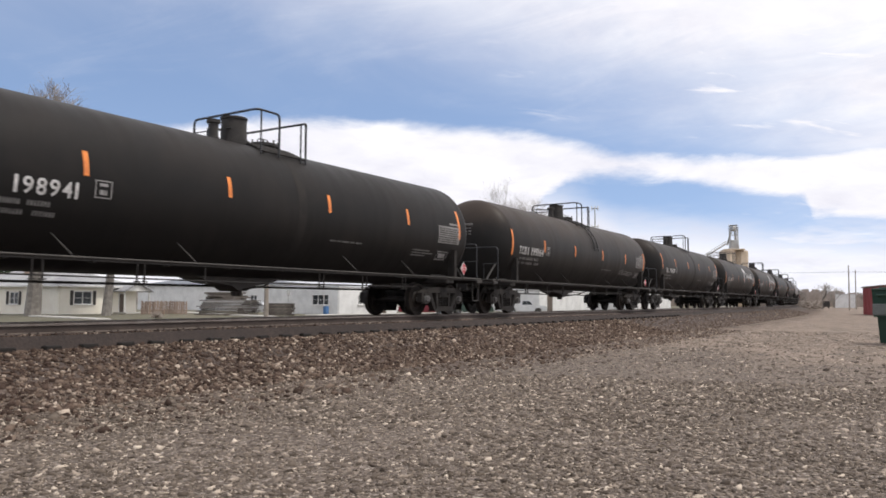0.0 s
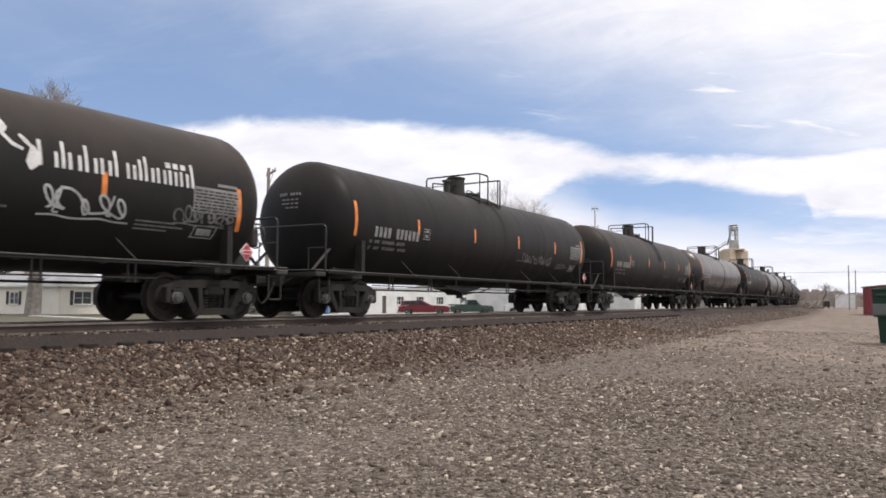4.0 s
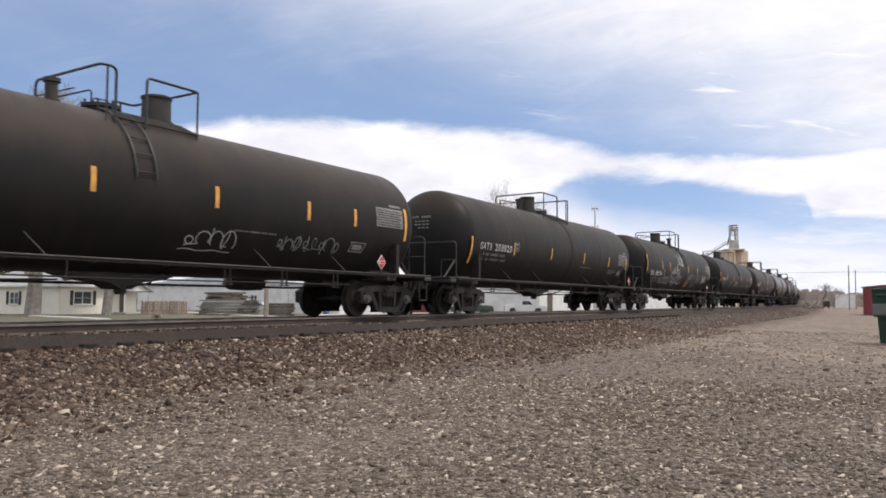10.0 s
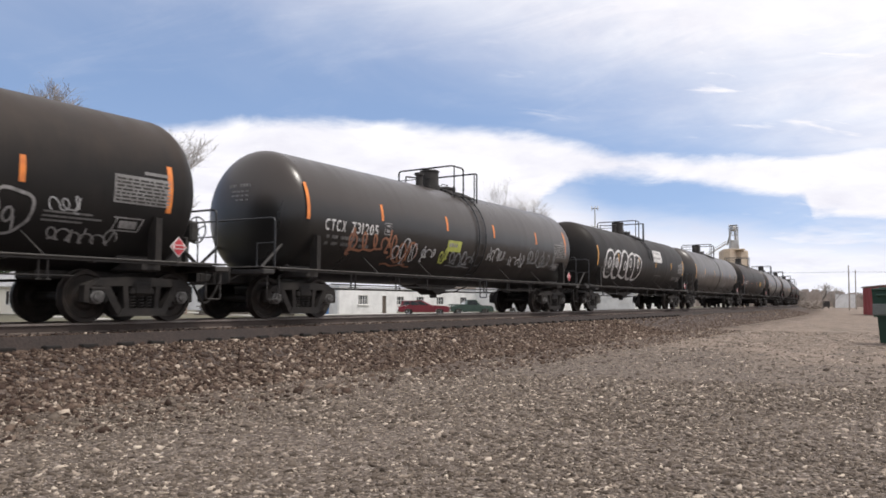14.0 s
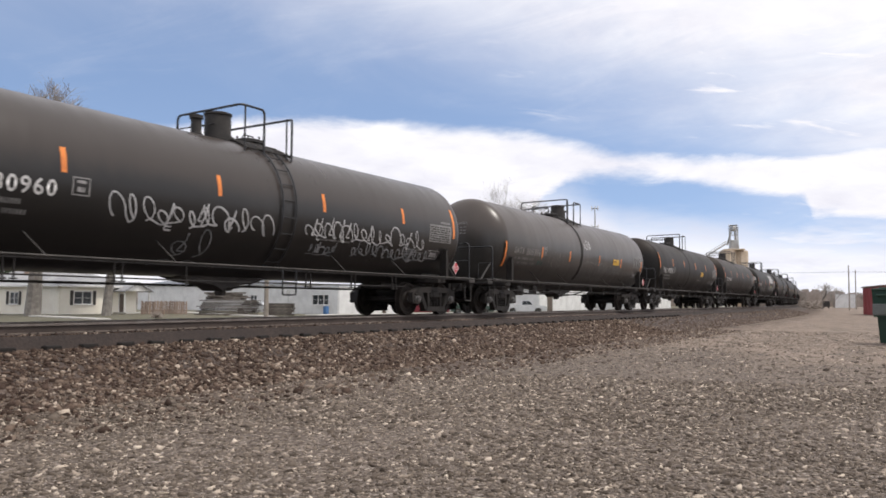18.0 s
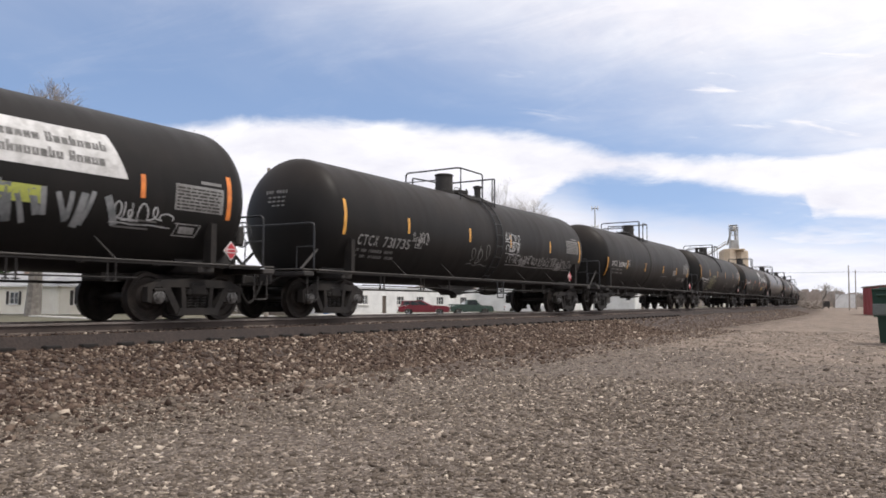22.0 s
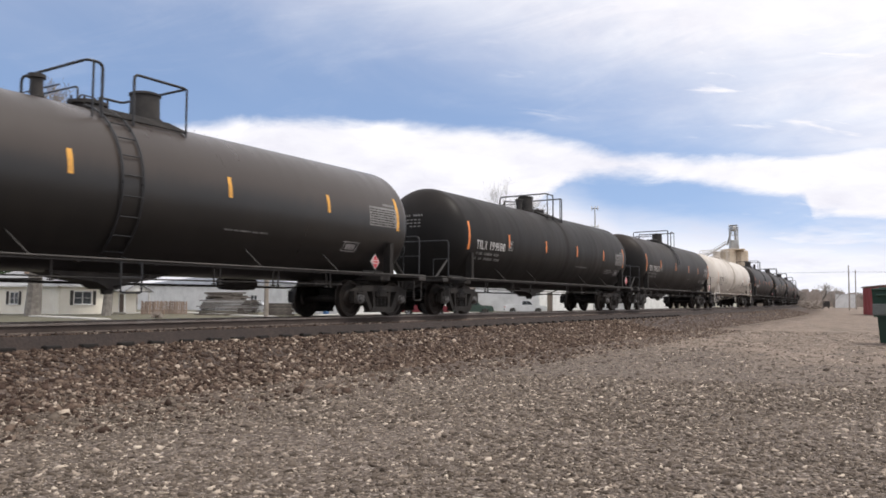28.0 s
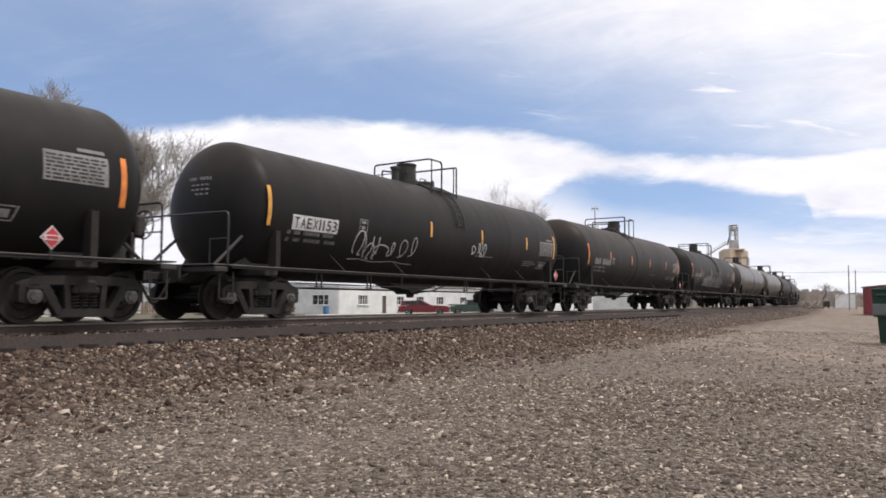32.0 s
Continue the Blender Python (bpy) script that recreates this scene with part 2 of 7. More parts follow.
TREAD = material("worn_wheel_steel", (0.0190, 0.0160, 0.0146), (0.0360, 0.0285, 0.0245), 0.6, 0.25, 5.0, 60.0, 0.25, gloss=0.25)
CAP = material("greasy_bearing_cap", (0.16, 0.155, 0.15), (0.07, 0.065, 0.06), 0.5, 0.3, 9.0, 60.0, 0.1)
TUBE = material("black_handrail_paint", (0.014, 0.015, 0.018), (0.028, 0.028, 0.029), 0.5, 0.0, 8.0, 70.0, 0.1)
EDGE = material("dusty_sill_edge", (0.050, 0.047, 0.044), (0.095, 0.086, 0.078), 0.7, 0.0, 2.0, 40.0, 0.2)
ORANGE = material("orange_reflective_tape", (0.78, 0.24, 0.045), (0.58, 0.17, 0.04), 0.45, 0.0, 6.0, 80.0, 0.05)
YELLOW = material("yellow_reflective_tape", (0.72, 0.36, 0.06), (0.52, 0.26, 0.05), 0.45, 0.0, 6.0, 80.0, 0.05)
PALE = material("faded_peach_tape", (0.62, 0.30, 0.16), (0.48, 0.24, 0.14), 0.5, 0.0, 6.0, 80.0, 0.05)
WHITE = material("stencil_white_paint", (0.62, 0.61, 0.60), (0.42, 0.41, 0.40), 0.6, 0.0, 5.0, 60.0, 0.05)
DULL = material("dulled_stencil_paint", (0.30, 0.29, 0.285), (0.16, 0.155, 0.15), 0.7, 0.0, 9.0, 60.0, 0.05)
FAINT = material("faint_spray_paint", (0.17, 0.165, 0.16), (0.085, 0.083, 0.08), 0.7, 0.0, 4.0, 60.0, 0.05)
SPRAY = material("white_spray_paint", (0.48, 0.48, 0.48), (0.28, 0.28, 0.28), 0.6, 0.0, 4.0, 60.0, 0.05)
TEAL = material("teal_spray_paint", (0.025, 0.085, 0.075), (0.022, 0.05, 0.046), 0.6, 0.0, 4.0, 60.0, 0.05)
RUST_SPRAY = material("rusty_orange_spray_paint", (0.30, 0.13, 0.07), (0.20, 0.10, 0.07), 0.6, 0.0, 4.0, 60.0, 0.05)
LIME = material("lime_spray_paint", (0.42, 0.45, 0.10), (0.3, 0.32, 0.08), 0.6, 0.0, 4.0, 60.0, 0.05)
RED = material("placard_red", (0.50, 0.035, 0.05), (0.36, 0.03, 0.04), 0.5, 0.0, 6.0, 60.0, 0.05)
AMBER = material("amber_plate", (0.62, 0.36, 0.03), (0.42, 0.24, 0.03), 0.5, 0.0, 6.0, 60.0, 0.05)
RAIL_SIDE = material("rusty_rail_steel", (0.046, 0.034, 0.029), (0.075, 0.056, 0.048), 0.75, 0.2, 1.2, 40.0, 0.2)
TIE_WOOD = material("weathered_tie_wood", (0.046, 0.033, 0.0285), (0.072, 0.054, 0.046), 0.9, 0.0, 3.0, 40.0, 0.5, random_tone=0.15)
LOT = lot_ground("gravel_and_dirt")
BALLAST_BED = material("ballast_bed", (0.050, 0.036, 0.030), (0.080, 0.060, 0.050), 0.95, 0.0, 1.4, 26.0, 0.9, 0.6, 0.04)
DARK_BED = material("dark_track_bed", (0.0225, 0.0155, 0.0132), (0.036, 0.0255, 0.022), 0.9, 0.0, 2.2, 26.0, 0.7, 0.5, 0.03)
GAP_SHADE = material("painted_gap_shade", (0.010, 0.008, 0.0075), (0.018, 0.014, 0.012), 0.95, 0.0, 5.0, 40.0, 0.4)
BALLAST = stone_mix("ballast_stone", [(0.0, (0.035, 0.021, 0.015)), (0.35, (0.066, 0.043, 0.033)), (0.72, (0.125, 0.088, 0.066)), (0.90, (0.209, 0.159, 0.124)), (1.0, (0.445, 0.367, 0.294))])
GRAVEL = stone_mix("gravel_stone", [(0.0, (0.052, 0.040, 0.031)), (0.4, (0.117, 0.093, 0.073)), (0.74, (0.176, 0.142, 0.115)), (0.90, (0.315, 0.260, 0.210)), (1.0, (0.567, 0.481, 0.392))])
GRASS = material("winter_grass", (0.085, 0.080, 0.048), (0.135, 0.118, 0.080), 0.95, 0.0, 0.25, 9.0, 0.6, 0.4, 0.05)
CONCRETE = material("pale_concrete", (0.50, 0.48, 0.45), (0.38, 0.36, 0.33), 0.9, 0.0, 0.7, 20.0, 0.2)
CREAM_SIDING = material("cream_siding", (0.84, 0.80, 0.69), (0.78, 0.73, 0.62), 0.8, 0.0, 0.8, 12.0, 0.1)
WHITE_SIDING = material("white_siding", (0.74, 0.74, 0.73), (0.60, 0.60, 0.59), 0.7, 0.0, 0.7, 12.0, 0.1)
TRIM = material("white_trim_paint", (0.76, 0.75, 0.73), (0.66, 0.65, 0.63), 0.6, 0.0, 3.0, 30.0, 0.05)
SHINGLE = material("grey_shingle", (0.23, 0.23, 0.24), (0.33, 0.33, 0.33), 0.9, 0.0, 0.8, 7.0, 0.3, 0.4)
METAL_ROOF = material("pale_metal_roof", (0.55, 0.56, 0.58), (0.46, 0.47, 0.49), 0.45, 0.4, 0.6, 20.0, 0.05)
GLASS = material("dark_window_glass", (0.03, 0.035, 0.04), (0.06, 0.065, 0.07), 0.12, 0.0, 2.0, 20.0, 0.0, gloss=0.8)
SHUTTER = material("dark_shutter", (0.035, 0.03, 0.028), (0.055, 0.05, 0.045), 0.7, 0.0, 3.0, 30.0, 0.1)
DOOR = material("brown_door", (0.085, 0.065, 0.05), (0.12, 0.09, 0.07), 0.6, 0.0, 3.0, 30.0, 0.1)
BARK = material("grey_bark", (0.16, 0.145, 0.13), (0.26, 0.24, 0.215), 0.95, 0.0, 2.5, 18.0, 0.7, 0.4, 0.03)
TWIG = material("bare_twig", (0.235, 0.212, 0.193), (0.34, 0.308, 0.282), 0.9, 0.0, 1.0, 18.0, 0.2)
LUMBER = material("weathered_lumber", (0.095, 0.080, 0.070), (0.17, 0.15, 0.13), 0.9, 0.0, 2.0, 20.0, 0.4, random_tone=0.3)
FENCE_WOOD = material("reddish_fence_wood", (0.26, 0.185, 0.14), (0.36, 0.28, 0.23), 0.9, 0.0, 2.0, 20.0, 0.3, random_tone=0.25)
POLE_WOOD = material("silvered_pole_wood", (0.24, 0.21, 0.18), (0.34, 0.30, 0.26), 0.9, 0.0, 1.5, 20.0, 0.4)
CONCRETE_BIN = material("tan_concrete_silo", (0.46, 0.37, 0.28), (0.54, 0.45, 0.35), 0.85, 0.0, 0.15, 2.0, 0.1)
GALV = material("galvanised_steel", (0.42, 0.42, 0.41), (0.32, 0.31, 0.30), 0.5, 0.5, 0.6, 9.0, 0.1)
SHED_RED = material("red_shed_paint", (0.33, 0.075, 0.078), (0.27, 0.062, 0.066), 0.6, 0.0, 0.8, 14.0, 0.1)
BIN_GREEN = material("green_bin_plastic", (0.010, 0.040, 0.026), (0.008, 0.030, 0.020), 0.5, 0.0, 2.0, 30.0, 0.05)
MAROON = material("maroon_car_paint", (0.20, 0.022, 0.035), (0.15, 0.02, 0.03), 0.3, 0.1, 1.5, 30.0, 0.0)
CAR_GREEN = material("dark_green_car_paint", (0.045, 0.075, 0.06), (0.035, 0.06, 0.05), 0.35, 0.1, 1.5, 30.0, 0.0)
CAR_WHITE = material("white_car_paint", (0.62, 0.63, 0.64), (0.52, 0.53, 0.54), 0.35, 0.0, 1.5, 30.0, 0.0)
CAR_BROWN = material("faded_brown_paint", (0.16, 0.10, 0.075), (0.12, 0.08, 0.06), 0.5, 0.0, 1.5, 30.0, 0.0)
BLUE = material("blue_plastic", (0.06, 0.16, 0.34), (0.05, 0.12, 0.26), 0.5, 0.0, 2.0, 30.0, 0.0)
RUBBER = material("tyre_rubber", (0.022, 0.022, 0.022), (0.04, 0.038, 0.036), 0.85, 0.0, 4.0, 40.0, 0.1)
CHROME = material("dull_chrome", (0.55, 0.55, 0.55), (0.42, 0.42, 0.42), 0.25, 0.9, 4.0, 40.0, 0.0)
BRUSH = material("brown_brush", (0.30, 0.255, 0.22), (0.40, 0.35, 0.31), 0.95, 0.0, 0.5, 6.0, 0.2)

FADED = material("faded_grey_plastic", (0.14, 0.155, 0.15), (0.10, 0.11, 0.105), 0.6, 0.0, 2.0, 30.0, 0.05)
OLIVE = material("olive_spray_paint", (0.20, 0.185, 0.13), (0.30, 0.275, 0.21), 0.6, 0.0, 4.0, 60.0, 0.05)
PRINT = material("dull_stencil_print", (0.17, 0.165, 0.16), (0.09, 0.087, 0.084), 0.7, 0.0, 9.0, 60.0, 0.05)
GREY_SPRAY = material("grey_spray_paint", (0.26, 0.265, 0.27), (0.12, 0.13, 0.135), 0.6, 0.0, 3.0, 60.0, 0.05)
LIME_PALE = material("pale_yellow_spray_paint", (0.38, 0.37, 0.22), (0.22, 0.21, 0.12), 0.6, 0.0, 4.0, 60.0, 0.05)
BAND = material("darker_weld_band", (0.020, 0.0187, 0.0180), (0.031, 0.0275, 0.0250), 0.7, 0.0, 1.5, 40.0, 0.1, gloss=0.15)
RAIL_HEAD = material("worn_rail_head", (0.20, 0.175, 0.16), (0.13, 0.105, 0.092), 0.5, 0.35, 2.0, 40.0, 0.1)
RAIL_FOOT = material("lit_rail_foot", (0.135, 0.108, 0.092), (0.095, 0.074, 0.062), 0.9, 0.0, 2.0, 40.0, 0.2)
PANEL = material("grey_data_panel", (0.24, 0.235, 0.23), (0.15, 0.145, 0.14), 0.6, 0.0, 3.0, 60.0, 0.05)
BRONZE = material("brown_sign_print", (0.30, 0.16, 0.03), (0.22, 0.12, 0.03), 0.6, 0.0, 6.0, 60.0, 0.05)


# ---- mesh tools ----
class Shape:
    """Collects vertices and faces, then becomes one mesh."""

    def __init__(self):
        self.v, self.f, self.m = [], [], []

    def add(self, verts, faces, slot=0):
        n = len(self.v)
        self.v.extend(tuple(p) for p in verts)
        self.f.extend(tuple(i + n for i in f) for f in faces)
        self.m.extend([slot] * len(faces))
        return self

    def box(self, c, size, cut=0.0, m=None, slot=0):
        """A box with chamfered edges round c; m turns it about c."""
        hx, hy, hz = (0.5 * s for s in size)
        k = min(cut, 0.45 * min(hx, hy, hz) * 2)
        c = Vector(c)
        if k <= 0:
            vs = [Vector((x, y, z)) for x in (-hx, hx) for y in (-hy, hy) for z in (-hz, hz)]
            fs = [(0, 1, 3, 2), (4, 6, 7, 5), (0, 4, 5, 1), (2, 3, 7, 6), (0, 2, 6, 4), (1, 5, 7, 3)]
        else:
            vs, ix = [], {}
            for a in (-1, 1):
                for b in (-1, 1):
                    for d in (-1, 1):
                        for ax in range(3):
                            p = [a * hx, b * hy, d * hz]
                            for o in range(3):
                                if o != ax:
                                    p[o] -= (a, b, d)[o] * k
                            ix[a, b, d, ax] = len(vs)
                            vs.append(Vector(p))
            fs = []
            for a in (-1, 1):
                fs.append([ix[a, b, d, 0] for b, d in ((-1, -1), (1, -1), (1, 1), (-1, 1))][::a])
                fs.append([ix[b, a, d, 1] for b, d in ((-1, -1), (-1, 1), (1, 1), (1, -1))][::a])
                fs.append([ix[b, d, a, 2] for b, d in ((-1, -1), (1, -1), (1, 1), (-1, 1))][::a])
                for b in (-1, 1):
                    s = a * b
                    fs.append([ix[a, b, -1, 0], ix[a, b, 1, 0], ix[a, b, 1, 1], ix[a, b, -1, 1]][::-s])
                    fs.append([ix[a, -1, b, 0], ix[a, 1, b, 0], ix[a, 1, b, 2], ix[a, -1, b, 2]][::s])
                    fs.append([ix[-1, a, b, 1], ix[1, a, b, 1], ix[1, a, b, 2], ix[-1, a, b, 2]][::-s])
                    for d in (-1, 1):
                        fs.append([ix[a, b, d, 0], ix[a, b, d, 1], ix[a, b, d, 2]][::a * b * d])
        if m is not None:
            vs = [m @ p for p in vs]
        return self.add([c + p for p in vs], fs, slot)

    def prism(self, outline, y0, y1, cut=0.0, slot=0):
        """An outline of (x, z) points drawn out along y."""
        n = len(outline)
        vs = [(x, y0, z) for x, z in outline] + [(x, y1, z) for x, z in outline]
        fs = [tuple(range(n)), tuple(range(2 * n - 1, n - 1, -1))]
        fs += [(i, i + n, (i + 1) % n + n, (i + 1) % n) for i in range(n)]
        return self.add(vs, fs, slot)

    def tube(self, pts, r, seg=8, slot=0, taper=None):
        """A round bar along points, with closed ends."""
        pts = [Vector(p) for p in pts]
        vs, fs = [], []
        ref = None
        for i, p in enumerate(pts):
            d = (pts[min(i + 1, len(pts) - 1)] - pts[max(i - 1, 0)]).normalized()
            if ref is None:
                ref = d.orthogonal()
            ref = (ref - d * ref.dot(d)).normalized()
            w = d.cross(ref)
            rr = r if taper is None else r + (taper - r) * i / max(1, len(pts) - 1)
            vs += [p + (ref * math.cos(a) + w * math.sin(a)) * rr for a in (2 * math.pi * k / seg for k in range(seg))]
        for i in range(len(pts) - 1):
            for k in range(seg):
                a, b = i * seg + k, i * seg + (k + 1) % seg
                fs.append((a, b, b + seg, a + seg))
        fs.append(tuple(range(seg - 1, -1, -1)))
        e = (len(pts) - 1) * seg
        fs.append(tuple(range(e, e + seg)))
        return self.add(vs, fs, slot)

    def lathe(self, profile, c, axis="x", seg=32, slot=0):
        """Turns (along, radius) pairs round an axis through c."""
        c = Vector(c)
        vs, fs = [], []
        for h, r in profile:
            for k in range(seg):
                a = 2 * math.pi * k / seg
                u, w = r * math.cos(a), r * math.sin(a)
                vs.append(c + Vector({"x": (h, u, w), "y": (w, h, u), "z": (u, w, h)}[axis]))
        n = len(profile)
        for i in range(n - 1):
            for k in range(seg):
                a, b = i * seg + k, i * seg + (k + 1) % seg
                fs.append((a, b, b + seg, a + seg))
        fs.append(tuple(range(seg - 1, -1, -1)))
        fs.append(tuple(range((n - 1) * seg, n * seg)))
        return self.add(vs, fs, slot)

    def mesh(self, name, *mats, sharp=35):
        me = bpy.data.meshes.new(name)
        me.from_pydata(self.v, [], self.f)
        for mt in mats:
            me.materials.append(mt)
        me.polygons.foreach_set("material_index", self.m)
        bm = bmesh.new()
        bm.from_mesh(me)
        bmesh.ops.recalc_face_normals(bm, faces=bm.faces)
        bm.to_mesh(me)
        bm.free()
        me.polygons.foreach_set("use_smooth", [True] * len(me.polygons))
        me.set_sharp_from_angle(angle=radians(sharp))
        return me


def part(name, me, parent, label="", m=None):
    ob = new(name, me)
    ob.parent = parent
    if m is not None:
        ob.matrix_basis = m
    return tagged(ob, label) if label else ob


def rounded(pts, r, steps=4):
    """A polyline with its inner corners rounded."""
    pts = [Vector(p) for p in pts]
    out = [pts[0]]
    for a, b, c in zip(pts, pts[1:], pts[2:]):
        u, w = (a - b), (c - b)
        k = min(r, 0.45 * u.length, 0.45 * w.length)
        p, q = b + u.normalized() * k, b + w.normalized() * k
        for i in range(steps + 1):
            t = i / steps
            out.append(p * (1 - t) ** 2 + b * 2 * t * (1 - t) + q * t * t)
    return out + [pts[-1]]


# ---- the line of the track: an even curve of 1.33 km radius, near rail through the origin ----
BEND = 0.000752
MID = 0.7175


def on_track(s, off=0.0, z=0.0):
    """A point s metres along the line, off metres to the far side of the near rail."""
    h = BEND * s
    return Vector((math.sin(h) / BEND - off * math.sin(h), (1 - math.cos(h)) / BEND + off * math.cos(h), z))


def track_pose(s, off=MID, z=0.0):
    p = on_track(s, off, z)
    return pose(p.x, p.y, p.z, 0, 0, math.degrees(BEND * s))


PROFILE = [(-1200, -1.0), (-60, -1.0), (-16, -1.0), (-9, -1.0), (-6, -0.99), (-4.4, -0.96), (-3.3, -0.88), (-2.4, -0.68), (-1.7, -0.50), (-1.2, -0.42), (-0.78, -0.385), (-0.67, -0.165),
           (0.2, -0.20), (1.2, -0.21), (2.06, -0.21), (2.18, -0.36), (2.8, -0.42), (3.6, -0.58), (4.6, -0.88), (6, -0.98), (9, -1.0), (1329, -1.0)]


def height(off):
    for (a, za), (b, zb) in zip(PROFILE, PROFILE[1:]):
        if off <= b:
            return za + (zb - za) * (off - a) / (b - a)
    return -1.0


def build_ground():
    offs = [-2600, -1200, -500, -200, -90, -50, -30, -22, -17, -14, -12, -10.5, -9, -7.8, -6.8, -6, -5.2, -4.4, -3.9, -3.3, -2.9, -2.4, -2.0, -1.7, -1.2, -0.78, -0.67, 0.2, 1.2, 2.06, 2.18, 2.8, 3.6, 4.6, 6, 9,
            12, 18, 26, 40, 60, 90, 150, 300, 600, 1000, 1329]
    ss = [-40 + 1.0 * i for i in range(100)] + [60 + 5.0 * i for i in range(190)] + [1010 + 60 * i for i in range(120)]
    turn = 2 * math.pi / BEND
    ss = [s for s in ss if s < turn - 60]
    rng = random.Random(5)
    vs, fs, slots = [], [], []
    for s in ss:
        for o in offs:
            p = on_track(s, o)
            z = height(o)
            if -60 < o < 60:
                z += 0.006 * (noise.noise((p.x * 0.35, p.y * 0.35, 3.1)) + 0.5 * noise.noise((p.x * 1.3, p.y * 1.3, 7.7)))
            vs.append((p.x, p.y, z))
    n = len(offs)
    for i in range(len(ss)):
        j = (i + 1) % len(ss)
        for k in range(n - 1):
            fs.append((i * n + k, j * n + k, j * n + k + 1, i * n + k + 1))
            mid = 0.5 * (offs[k] + offs[k + 1])
            # slot 3: a darker bed strip between and just outside the rails
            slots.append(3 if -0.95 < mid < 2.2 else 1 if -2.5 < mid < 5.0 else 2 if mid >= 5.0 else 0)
    me = bpy.data.meshes.new("ground")
    me.from_pydata(vs, [], fs)
    for mt in (LOT, BALLAST_BED, GRASS, DARK_BED):
        me.materials.append(mt)
    me.polygons.foreach_set("material_index", slots)
    me.polygons.foreach_set("use_smooth", [True] * len(fs))
    return tagged(new("ground", me), "grey gravel lot, brown ballast bank and winter grass", "ground", kind="structure")


def build_track():
    track = new("railway_track")
    tagged(track, "single railway track with rusty rails on brown ballast", "railway track", kind="structure")
    prof = [(-0.07, -0.17), (0.07, -0.17), (0.07, -0.158), (0.012, -0.14), (0.010, -0.05), (0.036, -0.036), (0.036, -0.006), (0.030, 0.0),
            (-0.030, 0.0), (-0.036, -0.006), (-0.036, -0.036), (-0.010, -0.05), (-0.012, -0.14), (-0.07, -0.158)]
    for off in (0.0, 2 * MID):
        sh = Shape()
        ss = [-120 + 4.0 * i for i in range(260)]
        n = len(prof)
        vs = [on_track(s, off + o, z) for s in ss for o, z in prof]
        fs = [(i * n + k, (i + 1) * n + k, (i + 1) * n + (k + 1) % n, i * n + (k + 1) % n) for i in range(len(ss) - 1) for k in range(n)]
        sh.add(vs, fs)
        # painted tones: web darkened as shade under the head, foot pale as caught light
        sh.m = [1 if k in (5, 6, 7, 8, 9) else 2 if k in (1, 2, 12, 13) else 0 for i in range(len(ss) - 1) for k in range(n)]
        part("rail", sh.mesh("rail", RAIL_SIDE, RAIL_HEAD, RAIL_FOOT), track)
    tie = Shape().box((0, 0, -0.08), (0.225, 2.63, 0.16), 0.012).mesh("tie", TIE_WOOD)
    plate = Shape().box((0, 0, 0.012), (0.2, 0.36, 0.024), 0.006)
    for x in (-0.07, 0.07):
        for y in (-0.09, 0.09):
            plate.box((x, y, 0.035), (0.03, 0.03, 0.03), 0.008)
    plate = plate.mesh("tie_plate", RAIL_SIDE)
    rng = random.Random(11)
    for i in range(150):
        s = -12 + 0.5 * i
        t = part("tie", tie, track, m=track_pose(s + rng.uniform(-0.03, 0.03), MID + rng.uniform(-0.018, 0.018), -0.185) @ pose(0, 0, 0, 0, 0, rng.uniform(-1, 1)))
        if i < 60:
            for y in (-MID, MID):
                part("tie_plate", plate, t, m=pose(0, y, 0))
    # dark blocks added in place of the shaded gaps under the ties
    stub = Shape().box((0, 0, 0), (0.30, 0.13, 0.085), 0.02).mesh("tie_end", GAP_SHADE)
    for i in range(64):
        s = 4.0 + 0.66 * i + rng.uniform(-0.07, 0.07)
        part("tie_end", stub, track, m=track_pose(s, -0.82 + rng.uniform(-0.03, 0.01), -0.355) @ pose(0, 0, 0, 0, rng.uniform(-3, 3), rng.uniform(-6, 6)))
    rest = Shape()
    for i in range(1500):
        s = 63.0 + 0.5 * i
        p = track_pose(s, MID, -0.275)
        rest.box(p.translation, (0.225, 2.6, 0.18), 0.0, p.to_3x3().to_4x4())
    tagged(part("tie_row", rest.mesh("tie_row", TIE_WOOD), track), kind="stuff")


